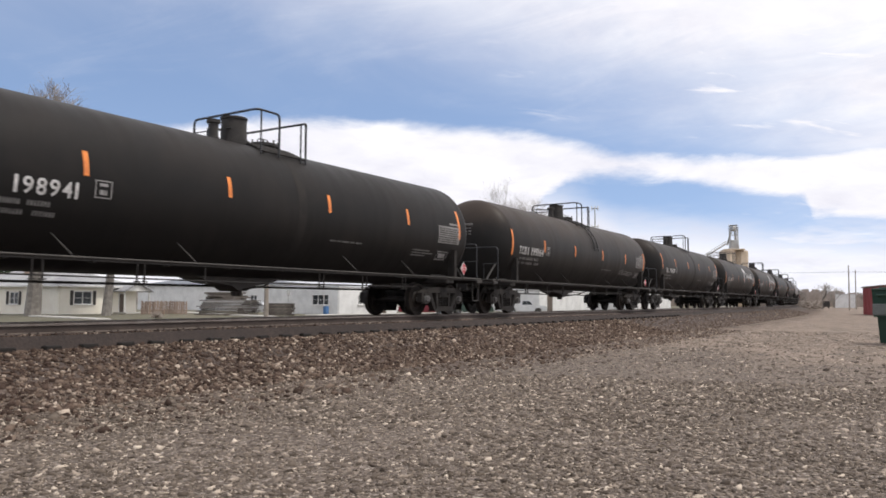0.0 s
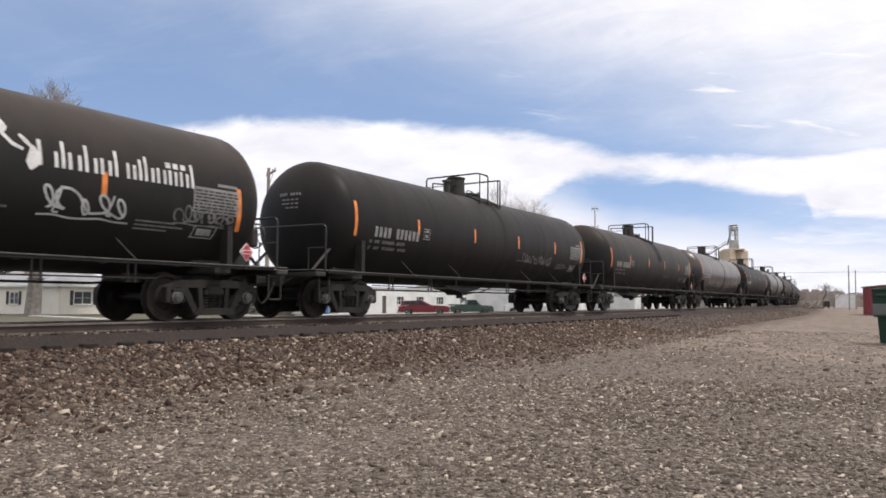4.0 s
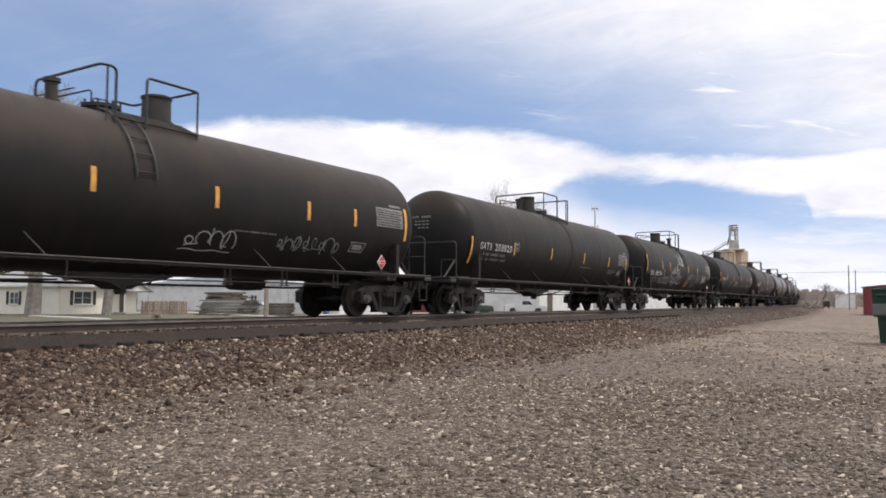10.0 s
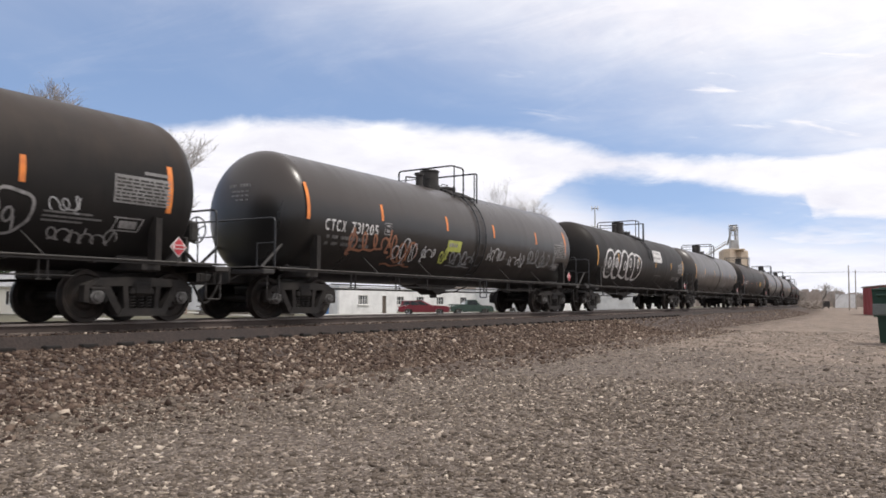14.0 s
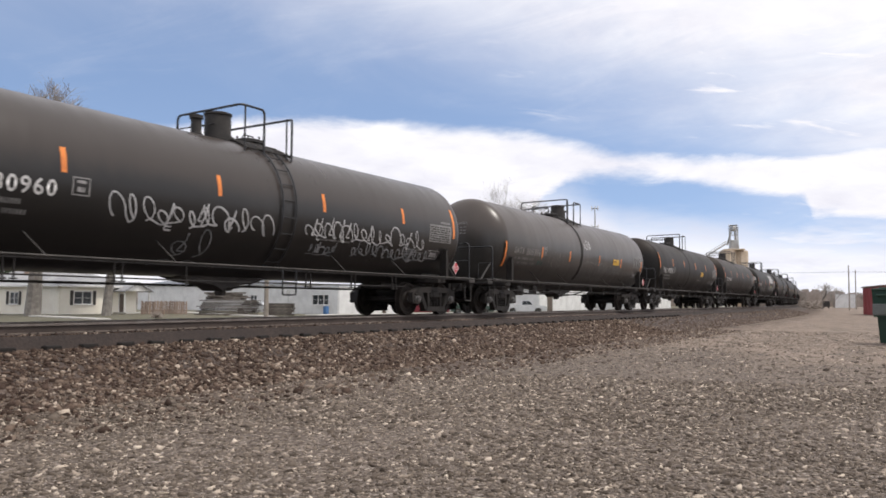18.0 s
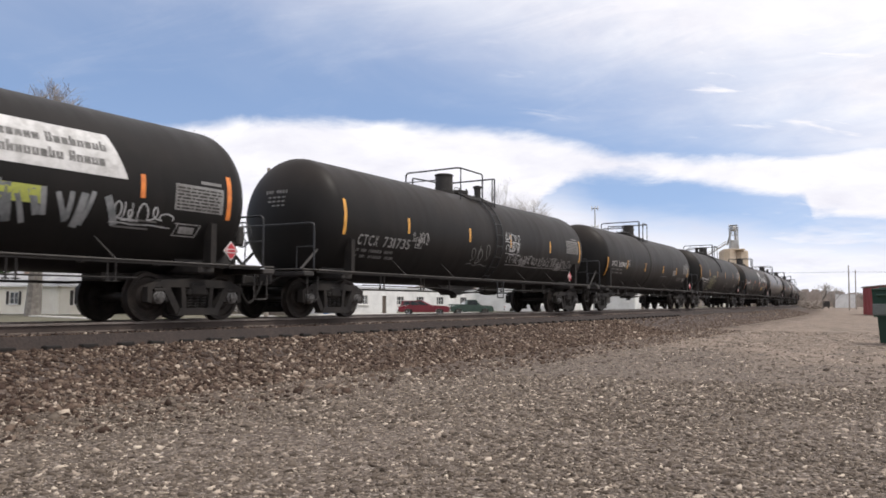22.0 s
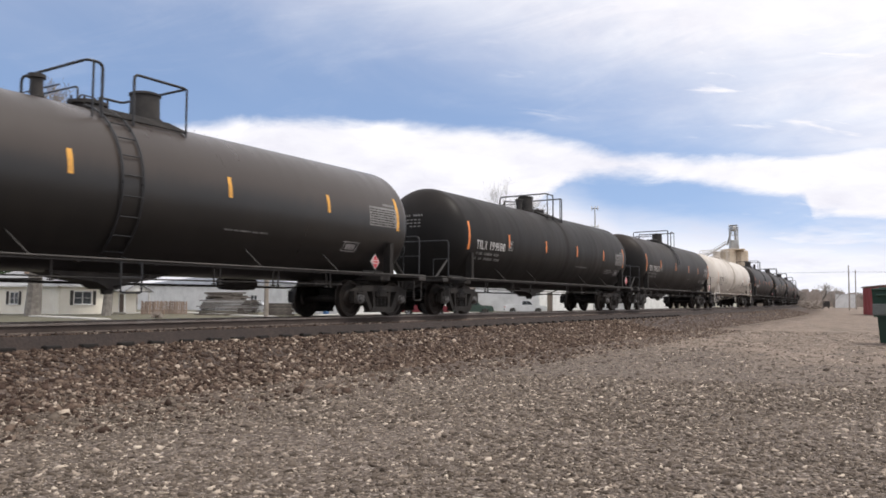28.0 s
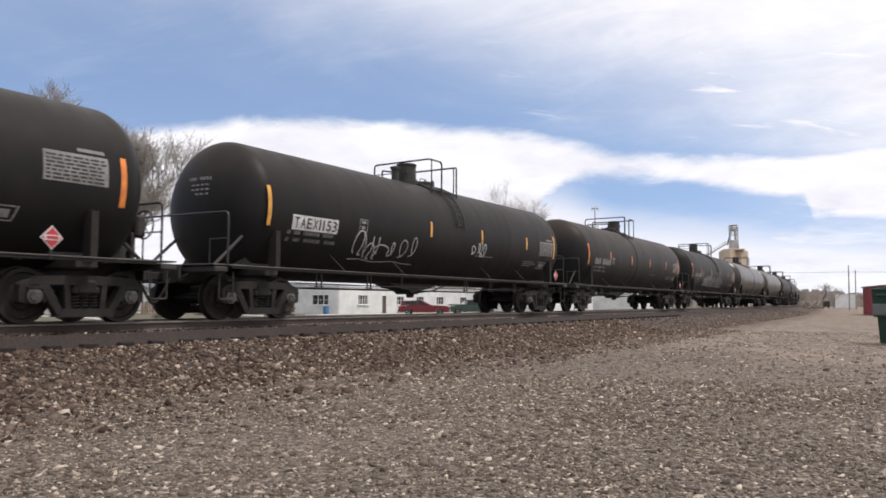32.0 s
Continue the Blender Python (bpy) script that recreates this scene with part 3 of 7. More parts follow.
def scatter(name, mat, label, category, spots, sizes, flat, seed, faces):
    """Many loose stones as one mesh: each a knocked-about solid, half sunk."""
    rng = np.random.default_rng(seed)
    if faces == 20:
        g = (1 + 5 ** 0.5) / 2
        base = np.array([(-1, g, 0), (1, g, 0), (-1, -g, 0), (1, -g, 0), (0, -1, g), (0, 1, g), (0, -1, -g), (0, 1, -g), (g, 0, -1), (g, 0, 1), (-g, 0, -1), (-g, 0, 1)], float) / 1.9
        tri = np.array([(0, 11, 5), (0, 5, 1), (0, 1, 7), (0, 7, 10), (0, 10, 11), (1, 5, 9), (5, 11, 4), (11, 10, 2), (10, 7, 6), (7, 1, 8),
                        (3, 9, 4), (3, 4, 2), (3, 2, 6), (3, 6, 8), (3, 8, 9), (4, 9, 5), (2, 4, 11), (6, 2, 10), (8, 6, 7), (9, 8, 1)])
    elif faces == 8:
        base = np.array([(1, 0, 0), (-1, 0, 0), (0, 1, 0), (0, -1, 0), (0, 0, 1), (0, 0, -1)], float)
        tri = np.array([(0, 2, 4), (2, 1, 4), (1, 3, 4), (3, 0, 4), (2, 0, 5), (1, 2, 5), (3, 1, 5), (0, 3, 5)])
    else:
        base = np.array([(-1, -1, -1), (1, -1, -1), (1, 1, -1), (-1, 1, -1), (-1, -1, 1), (1, -1, 1), (1, 1, 1), (-1, 1, 1)], float) * 0.62
        tri = np.array([(0, 2, 1), (0, 3, 2), (4, 5, 6), (4, 6, 7), (0, 1, 5), (0, 5, 4), (1, 2, 6), (1, 6, 5), (2, 3, 7), (2, 7, 6), (3, 0, 4), (3, 4, 7)])
    n, k = len(spots), len(base)
    v = base[None] * (1 + rng.uniform(-0.42, 0.42, (n, k, 1))) + rng.uniform(-0.24, 0.24, (n, k, 3))
    v *= sizes[:, None, None] * rng.uniform(0.5, 1.4, (n, 1, 3))
    q = rng.normal(size=(n, 4))
    q /= np.linalg.norm(q, axis=1)[:, None]
    w, x, y, z = q.T
    rot = np.stack([1 - 2 * (y * y + z * z), 2 * (x * y - z * w), 2 * (x * z + y * w), 2 * (x * y + z * w), 1 - 2 * (x * x + z * z), 2 * (y * z - x * w),
                    2 * (x * z - y * w), 2 * (y * z + x * w), 1 - 2 * (x * x + y * y)], 1).reshape(n, 3, 3)
    v = np.einsum("nij,nkj->nki", rot, v)
    v[:, :, 2] *= flat
    v += spots[:, None, :]
    me = bpy.data.meshes.new(name)
    me.vertices.add(n * k)
    me.vertices.foreach_set("co", v.astype(np.float32).ravel())
    idx = (tri[None] + (np.arange(n) * k)[:, None, None]).reshape(-1)
    nf = n * len(tri)
    me.loops.add(nf * 3)
    me.loops.foreach_set("vertex_index", idx.astype(np.int32))
    me.polygons.add(nf)
    me.polygons.foreach_set("loop_start", np.arange(0, nf * 3, 3, dtype=np.int32))
    me.update(calc_edges=True)
    me.materials.append(mat)
    return tagged(new(name, me), label, category, kind="stuff")


def stone_spots(n, s_range, off_range, rng, bias=1.0):
    """Random places on the ground, denser where s is small."""
    s = s_range[0] + (s_range[1] - s_range[0]) * rng.random(n) ** bias
    o = rng.uniform(*off_range, n)
    hgt = np.interp(o, [a for a, b in PROFILE], [b for a, b in PROFILE])
    h = BEND * s
    x = np.sin(h) / BEND - o * np.sin(h)
    y = (1 - np.cos(h)) / BEND + o * np.cos(h)
    return np.stack([x, y, hgt], 1)


def build_stones():
    rng = np.random.default_rng(21)
    p = np.concatenate([stone_spots(44000, (2, 34), (-3.7, -0.80), rng, 1.25), stone_spots(9000, (30, 110), (-3.8, -0.80), rng, 1.3), stone_spots(5000, (2, 40), (-5.2, -3.4), rng, 1.2)])
    z = rng.gamma(4.0, 0.0062, len(p)).clip(0.012, 0.068)
    p[:, 2] += rng.uniform(-0.012, 0.012, len(p))
    scatter("ballast_stones", BALLAST, "brown and grey crushed ballast stones on the track bank", "ballast", p, z, 0.8, 3, 12)
    p = stone_spots(6000, (2, 40), (-0.6, 2.1), rng, 1.2)
    scatter("crib_stones", BALLAST, "dark ballast stones between the ties", "ballast", p, rng.uniform(0.014, 0.034, len(p)), 0.8, 6, 12)
    # the open gravel, by distance from where one stands
    for name, n, near, far, power, faces, seed in (("gravel_stones", 100000, 4.4, 15.0, 0.9, 8, 4), ("fine_gravel", 64000, 9.0, 42.0, 1.0, 8, 5)):
        d = near + (far - near) * rng.random(n) ** power
        a = np.radians(rng.uniform(-2.5, 68, n))
        x, y = d * np.cos(a), -12.495 + d * np.sin(a)
        off = 1 / BEND - np.hypot(x, y - 1 / BEND)
        keep = off < -2.5 - 0.8 * rng.random(n)
        p = np.stack([x, y, np.interp(off, [q for q, b in PROFILE], [b for q, b in PROFILE])], 1)[keep]
        z = rng.gamma(2.6, 0.0058, len(p)).clip(0.008, 0.050) * (1.0 if name == "gravel_stones" else 1.35)
        p[:, 2] -= z * 0.05
        scatter(name, GRAVEL, "loose brown, grey and pale gravel stones on the lot", "gravel", p, z, 0.62, seed, faces)


# ---- the tank cars ----
TANK_R, TANK_Z, HALF = 1.507, 2.38, 7.60
PITCH, SPEED = 18.789, 20.907
TRUCK = 7.22
# cars of the second make: wider truck spacing, hazard diamond before the truck, higher data panel
SECOND_MAKE = (9, 11, 13, 25, 27, 29, 31, 35)


def skin(x, v, lift=0.004):
    """A point on the near side of a tank: x along it, v metres of arc above its middle height."""
    a = v / TANK_R
    r = TANK_R + lift
    return (x, -r * math.cos(a), TANK_Z + r * math.sin(a))


def skin_patch(sh, x0, x1, v0, v1, lift=0.004, slot=0, lean=0.0):
    """A curved plate lying on the tank."""
    n = max(1, round((v1 - v0) / 0.06))
    vs, fs = [], []
    for i in range(n + 1):
        v = v0 + (v1 - v0) * i / n
        d = lean * (v - v0)
        vs += [skin(x0 + d, v, lift), skin(x1 + d, v, lift)]
    fs = [(2 * i, 2 * i + 1, 2 * i + 3, 2 * i + 2) for i in range(n)]
    return sh.add(vs, fs, slot)


def skin_ribbon(sh, pts, width, lift=0.006, slot=0):
    """A brushed line on the tank through (x, v) points."""
    vs, fs = [], []
    for i, (x, v) in enumerate(pts):
        ax, av = pts[max(0, i - 1)]
        bx, bv = pts[min(len(pts) - 1, i + 1)]
        dx, dv = bx - ax, bv - av
        k = width / 2 / max(1e-6, math.hypot(dx, dv))
        vs += [skin(x - dv * k, v + dx * k, lift), skin(x + dv * k, v - dx * k, lift)]
    fs = [(2 * i, 2 * i + 1, 2 * i + 3, 2 * i + 2) for i in range(len(pts) - 1)]
    return sh.add(vs, fs, slot)


GLYPHS = {}


def glyph(char, wide, v0, v1, mat, lift=0.006):
    """One bold character of the built-in font laid on the tank, its left edge at x = 0."""
    key = (char, round(wide, 3), v0, v1, mat.name)
    if key in GLYPHS:
        return GLYPHS[key]
    cu = bpy.data.curves.new("glyph", "FONT")
    cu.body, cu.resolution_u, cu.offset = char, 3, 0.014
    ob = bpy.data.objects.new("glyph", cu)
    me = bpy.data.meshes.new_from_object(ob)
    bpy.data.objects.remove(ob)
    bpy.data.curves.remove(cu)
    bm = bmesh.new()
    bm.from_mesh(me)
    bpy.data.meshes.remove(me)
    xs, ys = [v.co.x for v in bm.verts], [v.co.y for v in bm.verts]
    lo, hi, bot, top = min(xs), max(xs), min(ys), max(ys)
    for v in bm.verts:
        v.co = Vector(((v.co.x - lo) / (hi - lo) * wide, v0 + (v.co.y - bot) / (top - bot) * (v1 - v0), 0))
    steps = max(1, round((v1 - v0) / 0.07))
    for i in range(1, steps):
        bmesh.ops.bisect_plane(bm, geom=bm.verts[:] + bm.edges[:] + bm.faces[:], plane_co=(0, v0 + (v1 - v0) * i / steps, 0), plane_no=(0, 1, 0))
    for v in bm.verts:
        v.co = skin(v.co.x, v.co.y, lift)
    me = bpy.data.meshes.new("character")
    bm.to_mesh(me)
    bm.free()
    me.materials.append(mat)
    GLYPHS[key] = me
    return me


def lettering(car, text, x0, x1, v0, v1, mat, lift=0.006):
    """Evenly spaced bold characters between x0 and x1, the first one carrying the rest."""
    cell = {"I": 0.50, "1": 0.62, " ": 0.85}
    total = sum(cell.get(c, 1.0) for c in text) - 0.2
    unit = (x1 - x0) / total
    x, first, start = x0, None, 0.0
    for c in text:
        w = cell.get(c, 1.0)
        if c != " ":
            me = glyph(c, round(0.05 if c == "I" else (w - (0.36 if c == "1" else 0.22)) * unit, 3), v0, v1, mat, lift)
            if first is None:
                first, start = part("number", me, car, "painted number", m=pose(x, 0, 0)), x
            else:
                part("character", me, first, m=pose(x - start, 0, 0))
        x += w * unit


def scribble(x0, x1, v0, v1, seed, width=0.035, lay=None):
    """A sprayed scrawl: running loops and slashes, with a tail below."""
    rng = random.Random(seed)
    sh = Shape()
    lay = lay or skin_ribbon
    h = v1 - v0
    n = max(2, round((x1 - x0) / (h * 0.62)))
    w = (x1 - x0) / n
    lean = rng.uniform(0.0, 0.25)
    count = 0

    def stroke(pts, fat=1.0):
        nonlocal count
        fine = []
        for p, q in zip(pts, pts[1:]):
            fine += [(p[0] + (q[0] - p[0]) * k / 4, p[1] + (q[1] - p[1]) * k / 4) for k in range(4)]
        fine.append(pts[-1])
        fine = [fine[0]] + [((p[0] + 2 * q[0] + r[0]) / 4, (p[1] + 2 * q[1] + r[1]) / 4) for p, q, r in zip(fine, fine[1:], fine[2:])] + [fine[-1]]
        count += 1
        lay(sh, fine, width * fat * rng.uniform(0.75, 1.15), 0.006 + 0.0003 * (count % 12))

    # one running line of loops, high and low, then loose slashes and hooks over it
    line = []
    for i in range(n):
        lo, hi = v0 + h * rng.uniform(0, 0.25), v1 - h * rng.uniform(0, 0.45)
        fat, turn = rng.uniform(0.25, 0.55), rng.choice((-1, 1, 1))
        for k in range(9):
            a = 2 * math.pi * k / 9
            line.append((x0 + w * (i + 0.2 + 0.6 * k / 9 + fat * math.sin(a) * turn) + lean * w * math.cos(a), (lo + hi) / 2 - (hi - lo) / 2 * math.cos(a)))
        if rng.random() < 0.4:
            stroke(line)
            line = line[-1:] if rng.random() < 0.5 else []
    if len(line) > 2:
        stroke(line)
    for i in range(max(1, n // 2)):
        x, top = x0 + rng.uniform(0.05, 0.95) * (x1 - x0), v1 - h * rng.uniform(0, 0.2)
        drop = h * rng.uniform(0.5, 0.95)
        stroke([(x + lean * w, top), (x + 0.1 * w, top - 0.5 * drop), (x - 0.1 * w, top - drop), (x + rng.uniform(0.1, 0.4) * w, top - drop)], 1.1)
    if rng.random() < 0.5 and x1 - x0 > 0.9:
        stroke([(x0 + (x1 - x0) * k / 6, v0 - 0.06 * h + 0.05 * h * math.sin(k * 2.0)) for k in range(7)], 0.8)
    return sh


# the strips of each car: their level, and where they stand along the tank
TAPE_LEVELS = {"high": (0.26, 0.25), "mid": (0.01, 0.01), "drop": (-0.20, -0.06), "low": (-0.43, -0.23), "sunk": (-0.13, -0.33)}
TAPES = {0: ("high", -7.6, -4.73, -1.58, 1.5, 4.76, 7.45), 1: ("mid", -7.55, -4.84, -1.78, 1.48, 4.65, 7.6), 2: ("high", -7.35, -4.45, -1.2, 1.85, 5.1, 7.5), 3: ("drop", -7.45, -4.54, -1.75, 1.22, 4.13, 7.5),
         4: ("drop", -7.5, -4.53, -1.73, 1.49, 4.42, 7.5), 7: ("high", -7.49, -4.63, -1.22, 1.80, 5.07, 7.6), 8: ("high", -7.54, -4.69, -1.48, 1.57, 4.9, 7.5), 9: ("high", -7.6, -4.98, -2.06, 1.50, 4.60, 7.6),
         10: ("high", -7.6, -4.73, -1.45, 1.55, 4.9, 7.5), 11: ("mid", -7.59, -4.52, -1.60, 1.08, 3.76, 5.44, 7.6), 12: ("low", -7.6, -4.65, -1.45, 1.95, 5.0, 7.5), 13: ("mid", -7.67, -4.69, -3.05, -1.42, 1.39, 3.87, 7.5),
         14: ("drop", -7.60, -4.67, -1.55, 2.03, 5.16, 7.6), 15: ("mid", -7.53, -4.85, -1.72, 1.6, 4.70, 7.45), 16: ("high", -7.58, -4.73, -1.50, 1.44, 4.70, 7.4), 19: ("sunk", -7.46, -4.84, -2.25, 1.07, 4.27, 7.6),
         20: ("high", -7.52, -4.65, -1.37, 1.78, 5.0, 7.6), 21: ("low", -7.59, -4.66, -1.94, 1.44, 4.38, 7.6), 22: ("high", -7.61, -4.75, -1.97, 1.05, 4.13, 7.6), 23: ("high", -7.42, -4.56, -1.8, 1.25, 4.25, 7.5),
         24: ("mid", -7.54, -4.82, -1.82, 1.90, 5.60, 7.6), 25: ("mid", -7.52, -4.78, -1.41, 1.4, 4.70, 7.68), 26: ("low", -7.47, -4.64, -1.6, 1.85, 4.7, 7.5), 27: ("mid", -7.58, -4.66, -1.93, 1.18, 4.60, 7.5),
         28: ("low", -7.55, -4.86, -1.63, 1.60, 4.75, 7.5), 31: ("high", -7.4, -4.65, -1.74, 1.70, 4.73, 7.5), 32: ("mid", -7.41, -4.65, -1.55, 1.55, 4.70, 7.4), 33: ("mid", -7.34, -4.60, -1.30, 1.90, 4.52, 7.6),
         34: ("drop", -7.42, 4.72, 7.73), 35: ("mid", -7.57, -4.36, -1.22, 1.52, 3.05, 4.40, 7.75), 36: ("mid", -7.48, -1.06, 1.94, 5.2, 7.6)}


# the rails and platform on top, by make: front corner, front post, near post, rear post, platform from and to
TOPS = {"a": (-0.35, 0.34, None, 1.22, -0.05, 1.3), "b": (-1.1, -0.90, -0.24, 0.54, -0.7, 0.65), "c": (-1.15, -0.85, -0.2, 1.0, -0.7, 1.1), "d": (-1.2, 0.35, None, 1.22, -0.3, 1.3), "e": (-1.15, 0.30, None, 1.40, -0.1, 1.5)}
# housing, manway cover and small valve (along, across), and where the ladder stands
TOP_SPOTS = {"a": (-0.08, 0.84, -0.68, 0.0, 0.58), "b": (0.44, -0.47, 1.03, 0.0, -0.68), "c": (0.80, -0.45, -1.45, 0.0, -0.58), "d": (-0.45, 0.42, 1.0, -0.45, 0.50), "e": (-0.38, 0.66, -1.12, 0.0, 0.55)}


def car_meshes():
    """The meshes that all tank cars share."""
    me = {}
    prof = []
    for i in range(13):
        a = math.pi / 2 * i / 12
        prof.append((-HALF - 0.74 * math.cos(a), max(0.02, TANK_R * math.sin(a))))
    for x in (-5.1, -2.55, 0.0, 2.55, 5.1):
        prof.append((x, TANK_R))
    prof += [(-x, r) for x, r in prof[12::-1]]
    for key, mt in (("black", BLACK), ("charcoal", CHARCOAL), ("silver", SILVER), ("cream", CREAM)):
        me["tank", key] = Shape().lathe(prof, (0, 0, TANK_Z), "x", 72).mesh("tank", mt, sharp=50)
    for side in (-1, 1):
        sh = Shape()
        sh.box((0, side * 1.50, 1.085), (17.0, 0.06, 0.028), 0.007, slot=1)
        sh.box((0, side * 1.475, 1.05), (17.0, 0.02, 0.05), 0.004)
        for i in range(11):
            sh.box((-7.5 + 1.5 * i, side * 1.40, 1.03), (0.06, 0.15, 0.05), 0.006)
        me["side_sill", side] = sh.mesh("side_sill", DARK, EDGE)
    for end in (-1, 1):
        sh = Shape()
        sh.box((end * 8.76, 0, 1.0), (0.34, 2.96, 0.11), 0.02)
        sh.box((end * 8.42, 0, 1.095), (1.05, 2.9, 0.03), 0.006, slot=1)
        sh.box((end * 8.96, 0, 0.93), (0.06, 1.1, 0.34), 0.012)
        for y in (-1.42, 1.42):
            sh.tube(rounded([(end * 8.76, y, 0.95), (end * 8.76, y, 0.42), (end * 8.40, y, 0.42), (end * 8.40, y, 0.95)], 0.05), 0.016, 6)
        me["end_sill", end] = sh.mesh("end_sill", DARK, EDGE)
        sh = Shape()
        sh.box((end * 7.32, 0, 0.93), (3.3, 0.62, 0.36), 0.03)
        sh.box((end * TRUCK, 0, 1.0), (0.40, 2.7, 0.18), 0.03)
        sh.prism([(end * (TRUCK - 0.45), 1.1), (end * (TRUCK + 0.45), 1.1), (end * (TRUCK + 0.3), 1.45), (end * (TRUCK - 0.3), 1.45)], -0.92, 0.92)
        me["stub_sill", end] = sh.mesh("stub_sill", DARK)
        sh = Shape()
        sh.box((end * 9.14, 0, 0.87), (0.34, 0.16, 0.16), 0.02)
        sh.box((end * 9.30, -0.05 * end, 0.87), (0.16, 0.26, 0.26), 0.05)
        sh.box((end * 9.01, 0, 0.87), (0.07, 0.34, 0.30), 0.02)
        sh.tube(rounded([(end * 9.0, -0.3, 0.83), (end * 9.16, -0.3, 0.55), (end * 9.30, -0.28, 0.36), (end * 9.395, -0.26, 0.33)], 0.1), 0.028, 7)
        sh.tube(rounded([(end * 9.04, 0.55, 0.9), (end * 9.18, 0.55, 0.74), (end * 9.18, -0.62, 0.74), (end * 9.05, -0.9, 0.92)], 0.06), 0.014, 6)
        me["coupler", end] = sh.mesh("coupler", IRON)
        sh = Shape()
        sh.tube(rounded([(end * 8.59, -1.46, 1.09), (end * 8.59, -1.46, 2.15), (end * 8.59, 1.46, 2.15), (end * 8.59, 1.46, 1.09)], 0.12, 5), 0.021, 8)
        sh.tube([(end * 8.59, -1.46, 1.62), (end * 8.59, -0.95, 1.62), (end * 8.59, -0.95, 1.09)], 0.016, 6)
        me["end_rail", end] = sh.mesh("end_rail", TUBE)
        sh = Shape()
        for y in (-1.0, 1.0):
            me["head_brace", end, y] = Shape().tube([(end * 8.52, y, 1.1), (end * 7.62, y, 1.85)], 0.035, 6).mesh("head_brace", DARK)
    sh = Shape()
    for x0, x1 in ((-0.065, -0.045), (0.045, 0.065)):
        sh.prism([(x0, 1.09), (x1, 1.09), (x1, 1.88), (x0, 1.88)], -1.50, -1.30)
    sh.prism([(-0.065, 1.09), (0.065, 1.09), (0.065, 1.86), (-0.065, 1.86)], -1.515, -1.50)
    me["side_bracket"] = sh.mesh("side_bracket", IRON)
    me["sill_strut"] = Shape().tube([(0.0, -1.49, 1.09), skin(-0.22, -0.98, -0.01)], 0.014, 6).mesh("sill_strut", DARK)
    sh = Shape()
    sh.prism([(7.3, 1.1), (8.42, 1.1), (8.36, 1.42), (8.05, 1.70), (7.3, 1.5)], -0.72, 0.72)
    me["saddle"] = sh.mesh("head_saddle", DARK)
    # brake stand
    sh = Shape()
    sh.box((8.83, -0.42, 1.78), (0.22, 0.34, 0.42), 0.04)
    sh.box((8.71, -0.42, 1.36), (0.09, 0.2, 0.6), 0.015)
    sh.tube([(8.76, -0.42, 1.6), (8.5, -0.42, 1.1)], 0.025, 6)
    me["brake_stand"] = sh.mesh("brake_stand", DARK)
    sh = Shape()
    ring = [(9.01, -0.42 + 0.27 * math.cos(a), 1.83 + 0.27 * math.sin(a)) for a in (2 * math.pi * k / 28 for k in range(29))]
    sh.tube(ring, 0.016, 7)
    sh.tube([(8.93, -0.42, 1.83), (9.05, -0.42, 1.83)], 0.04, 10)
    for k in range(5):
        a = 2 * math.pi * k / 5 + 0.3
        sh.tube([(9.01, -0.42, 1.83), (9.01, -0.42 + 0.27 * math.cos(a), 1.83 + 0.27 * math.sin(a))], 0.012, 6)
    me["brake_wheel"] = sh.mesh("brake_wheel", TUBE)
    # sump and outlet below the middle
    sh = Shape()
    sh.prism([(-1.5, 0.94), (-0.9, 0.78), (-0.35, 0.72), (-0.12, 0.60), (0.12, 0.60), (0.3, 0.72), (0.8, 0.78), (1.4, 0.94)], -0.30, 0.30)
    sh.lathe([(0.50, 0.10), (0.56, 0.12), (0.70, 0.12)], (0, -0.1, 0), "z", 16)
    sh.tube([(0, -0.1, 0.62), (0, -0.9, 0.70), (0.0, -1.3, 0.85)], 0.018, 6)
    me["outlet_sump"] = sh.mesh("outlet_sump", DARK)
    # brake pipes and rods, each run of its own
    me["brake_rod"] = Shape().tube([(-6.0, -0.9, 0.80), (-0.6, -0.9, 0.775), (6.0, -0.9, 0.80)], 0.015, 7).mesh("brake_rod", DARK)
    me["train_pipe"] = Shape().tube([(-8.6, 0.5, 0.86), (-5.6, 0.62, 0.72), (5.6, 0.62, 0.72), (8.6, 0.5, 0.86)], 0.026, 7).mesh("train_pipe", DARK)
    sh = Shape()
    sh.box((0.07, -0.9, 0.88), (0.032, 0.03, 0.34), 0.006)
    sh.box((0.07, -0.9, 0.73), (0.12, 0.05, 0.022), 0.004)
    me["hanger"] = sh.mesh("pipe_hanger", DARK)
    sh = Shape()
    sh.lathe([(-0.55, 0.05), (-0.52, 0.15), (0.0, 0.17), (0.52, 0.15), (0.55, 0.05)], (3.1, 0.75, 0.80), "x", 16)
    sh.box((3.1, 0.75, 0.96), (0.5, 0.2, 0.14), 0.02)
    me["reservoir"] = sh.mesh("air_reservoir", DARK)
    sh = Shape()
    sh.lathe([(-0.2, 0.07), (-0.19, 0.10), (0.14, 0.10), (0.2, 0.05)], (-3.4, -0.55, 0.80), "x", 14)
    sh.tube([(-3.2, -0.55, 0.70), (-1.6, -0.6, 0.74)], 0.018, 6)
    sh.box((-3.4, -0.55, 0.94), (0.3, 0.16, 0.14), 0.02)
    me["brake_cylinder"] = sh.mesh("brake_cylinder", DARK)
    sh = Shape()
    sh.box((-5.05, -0.62, 0.80), (0.52, 0.34, 0.34), 0.03)
    sh.box((-5.05, -0.80, 0.80), (0.36, 0.05, 0.22), 0.012)
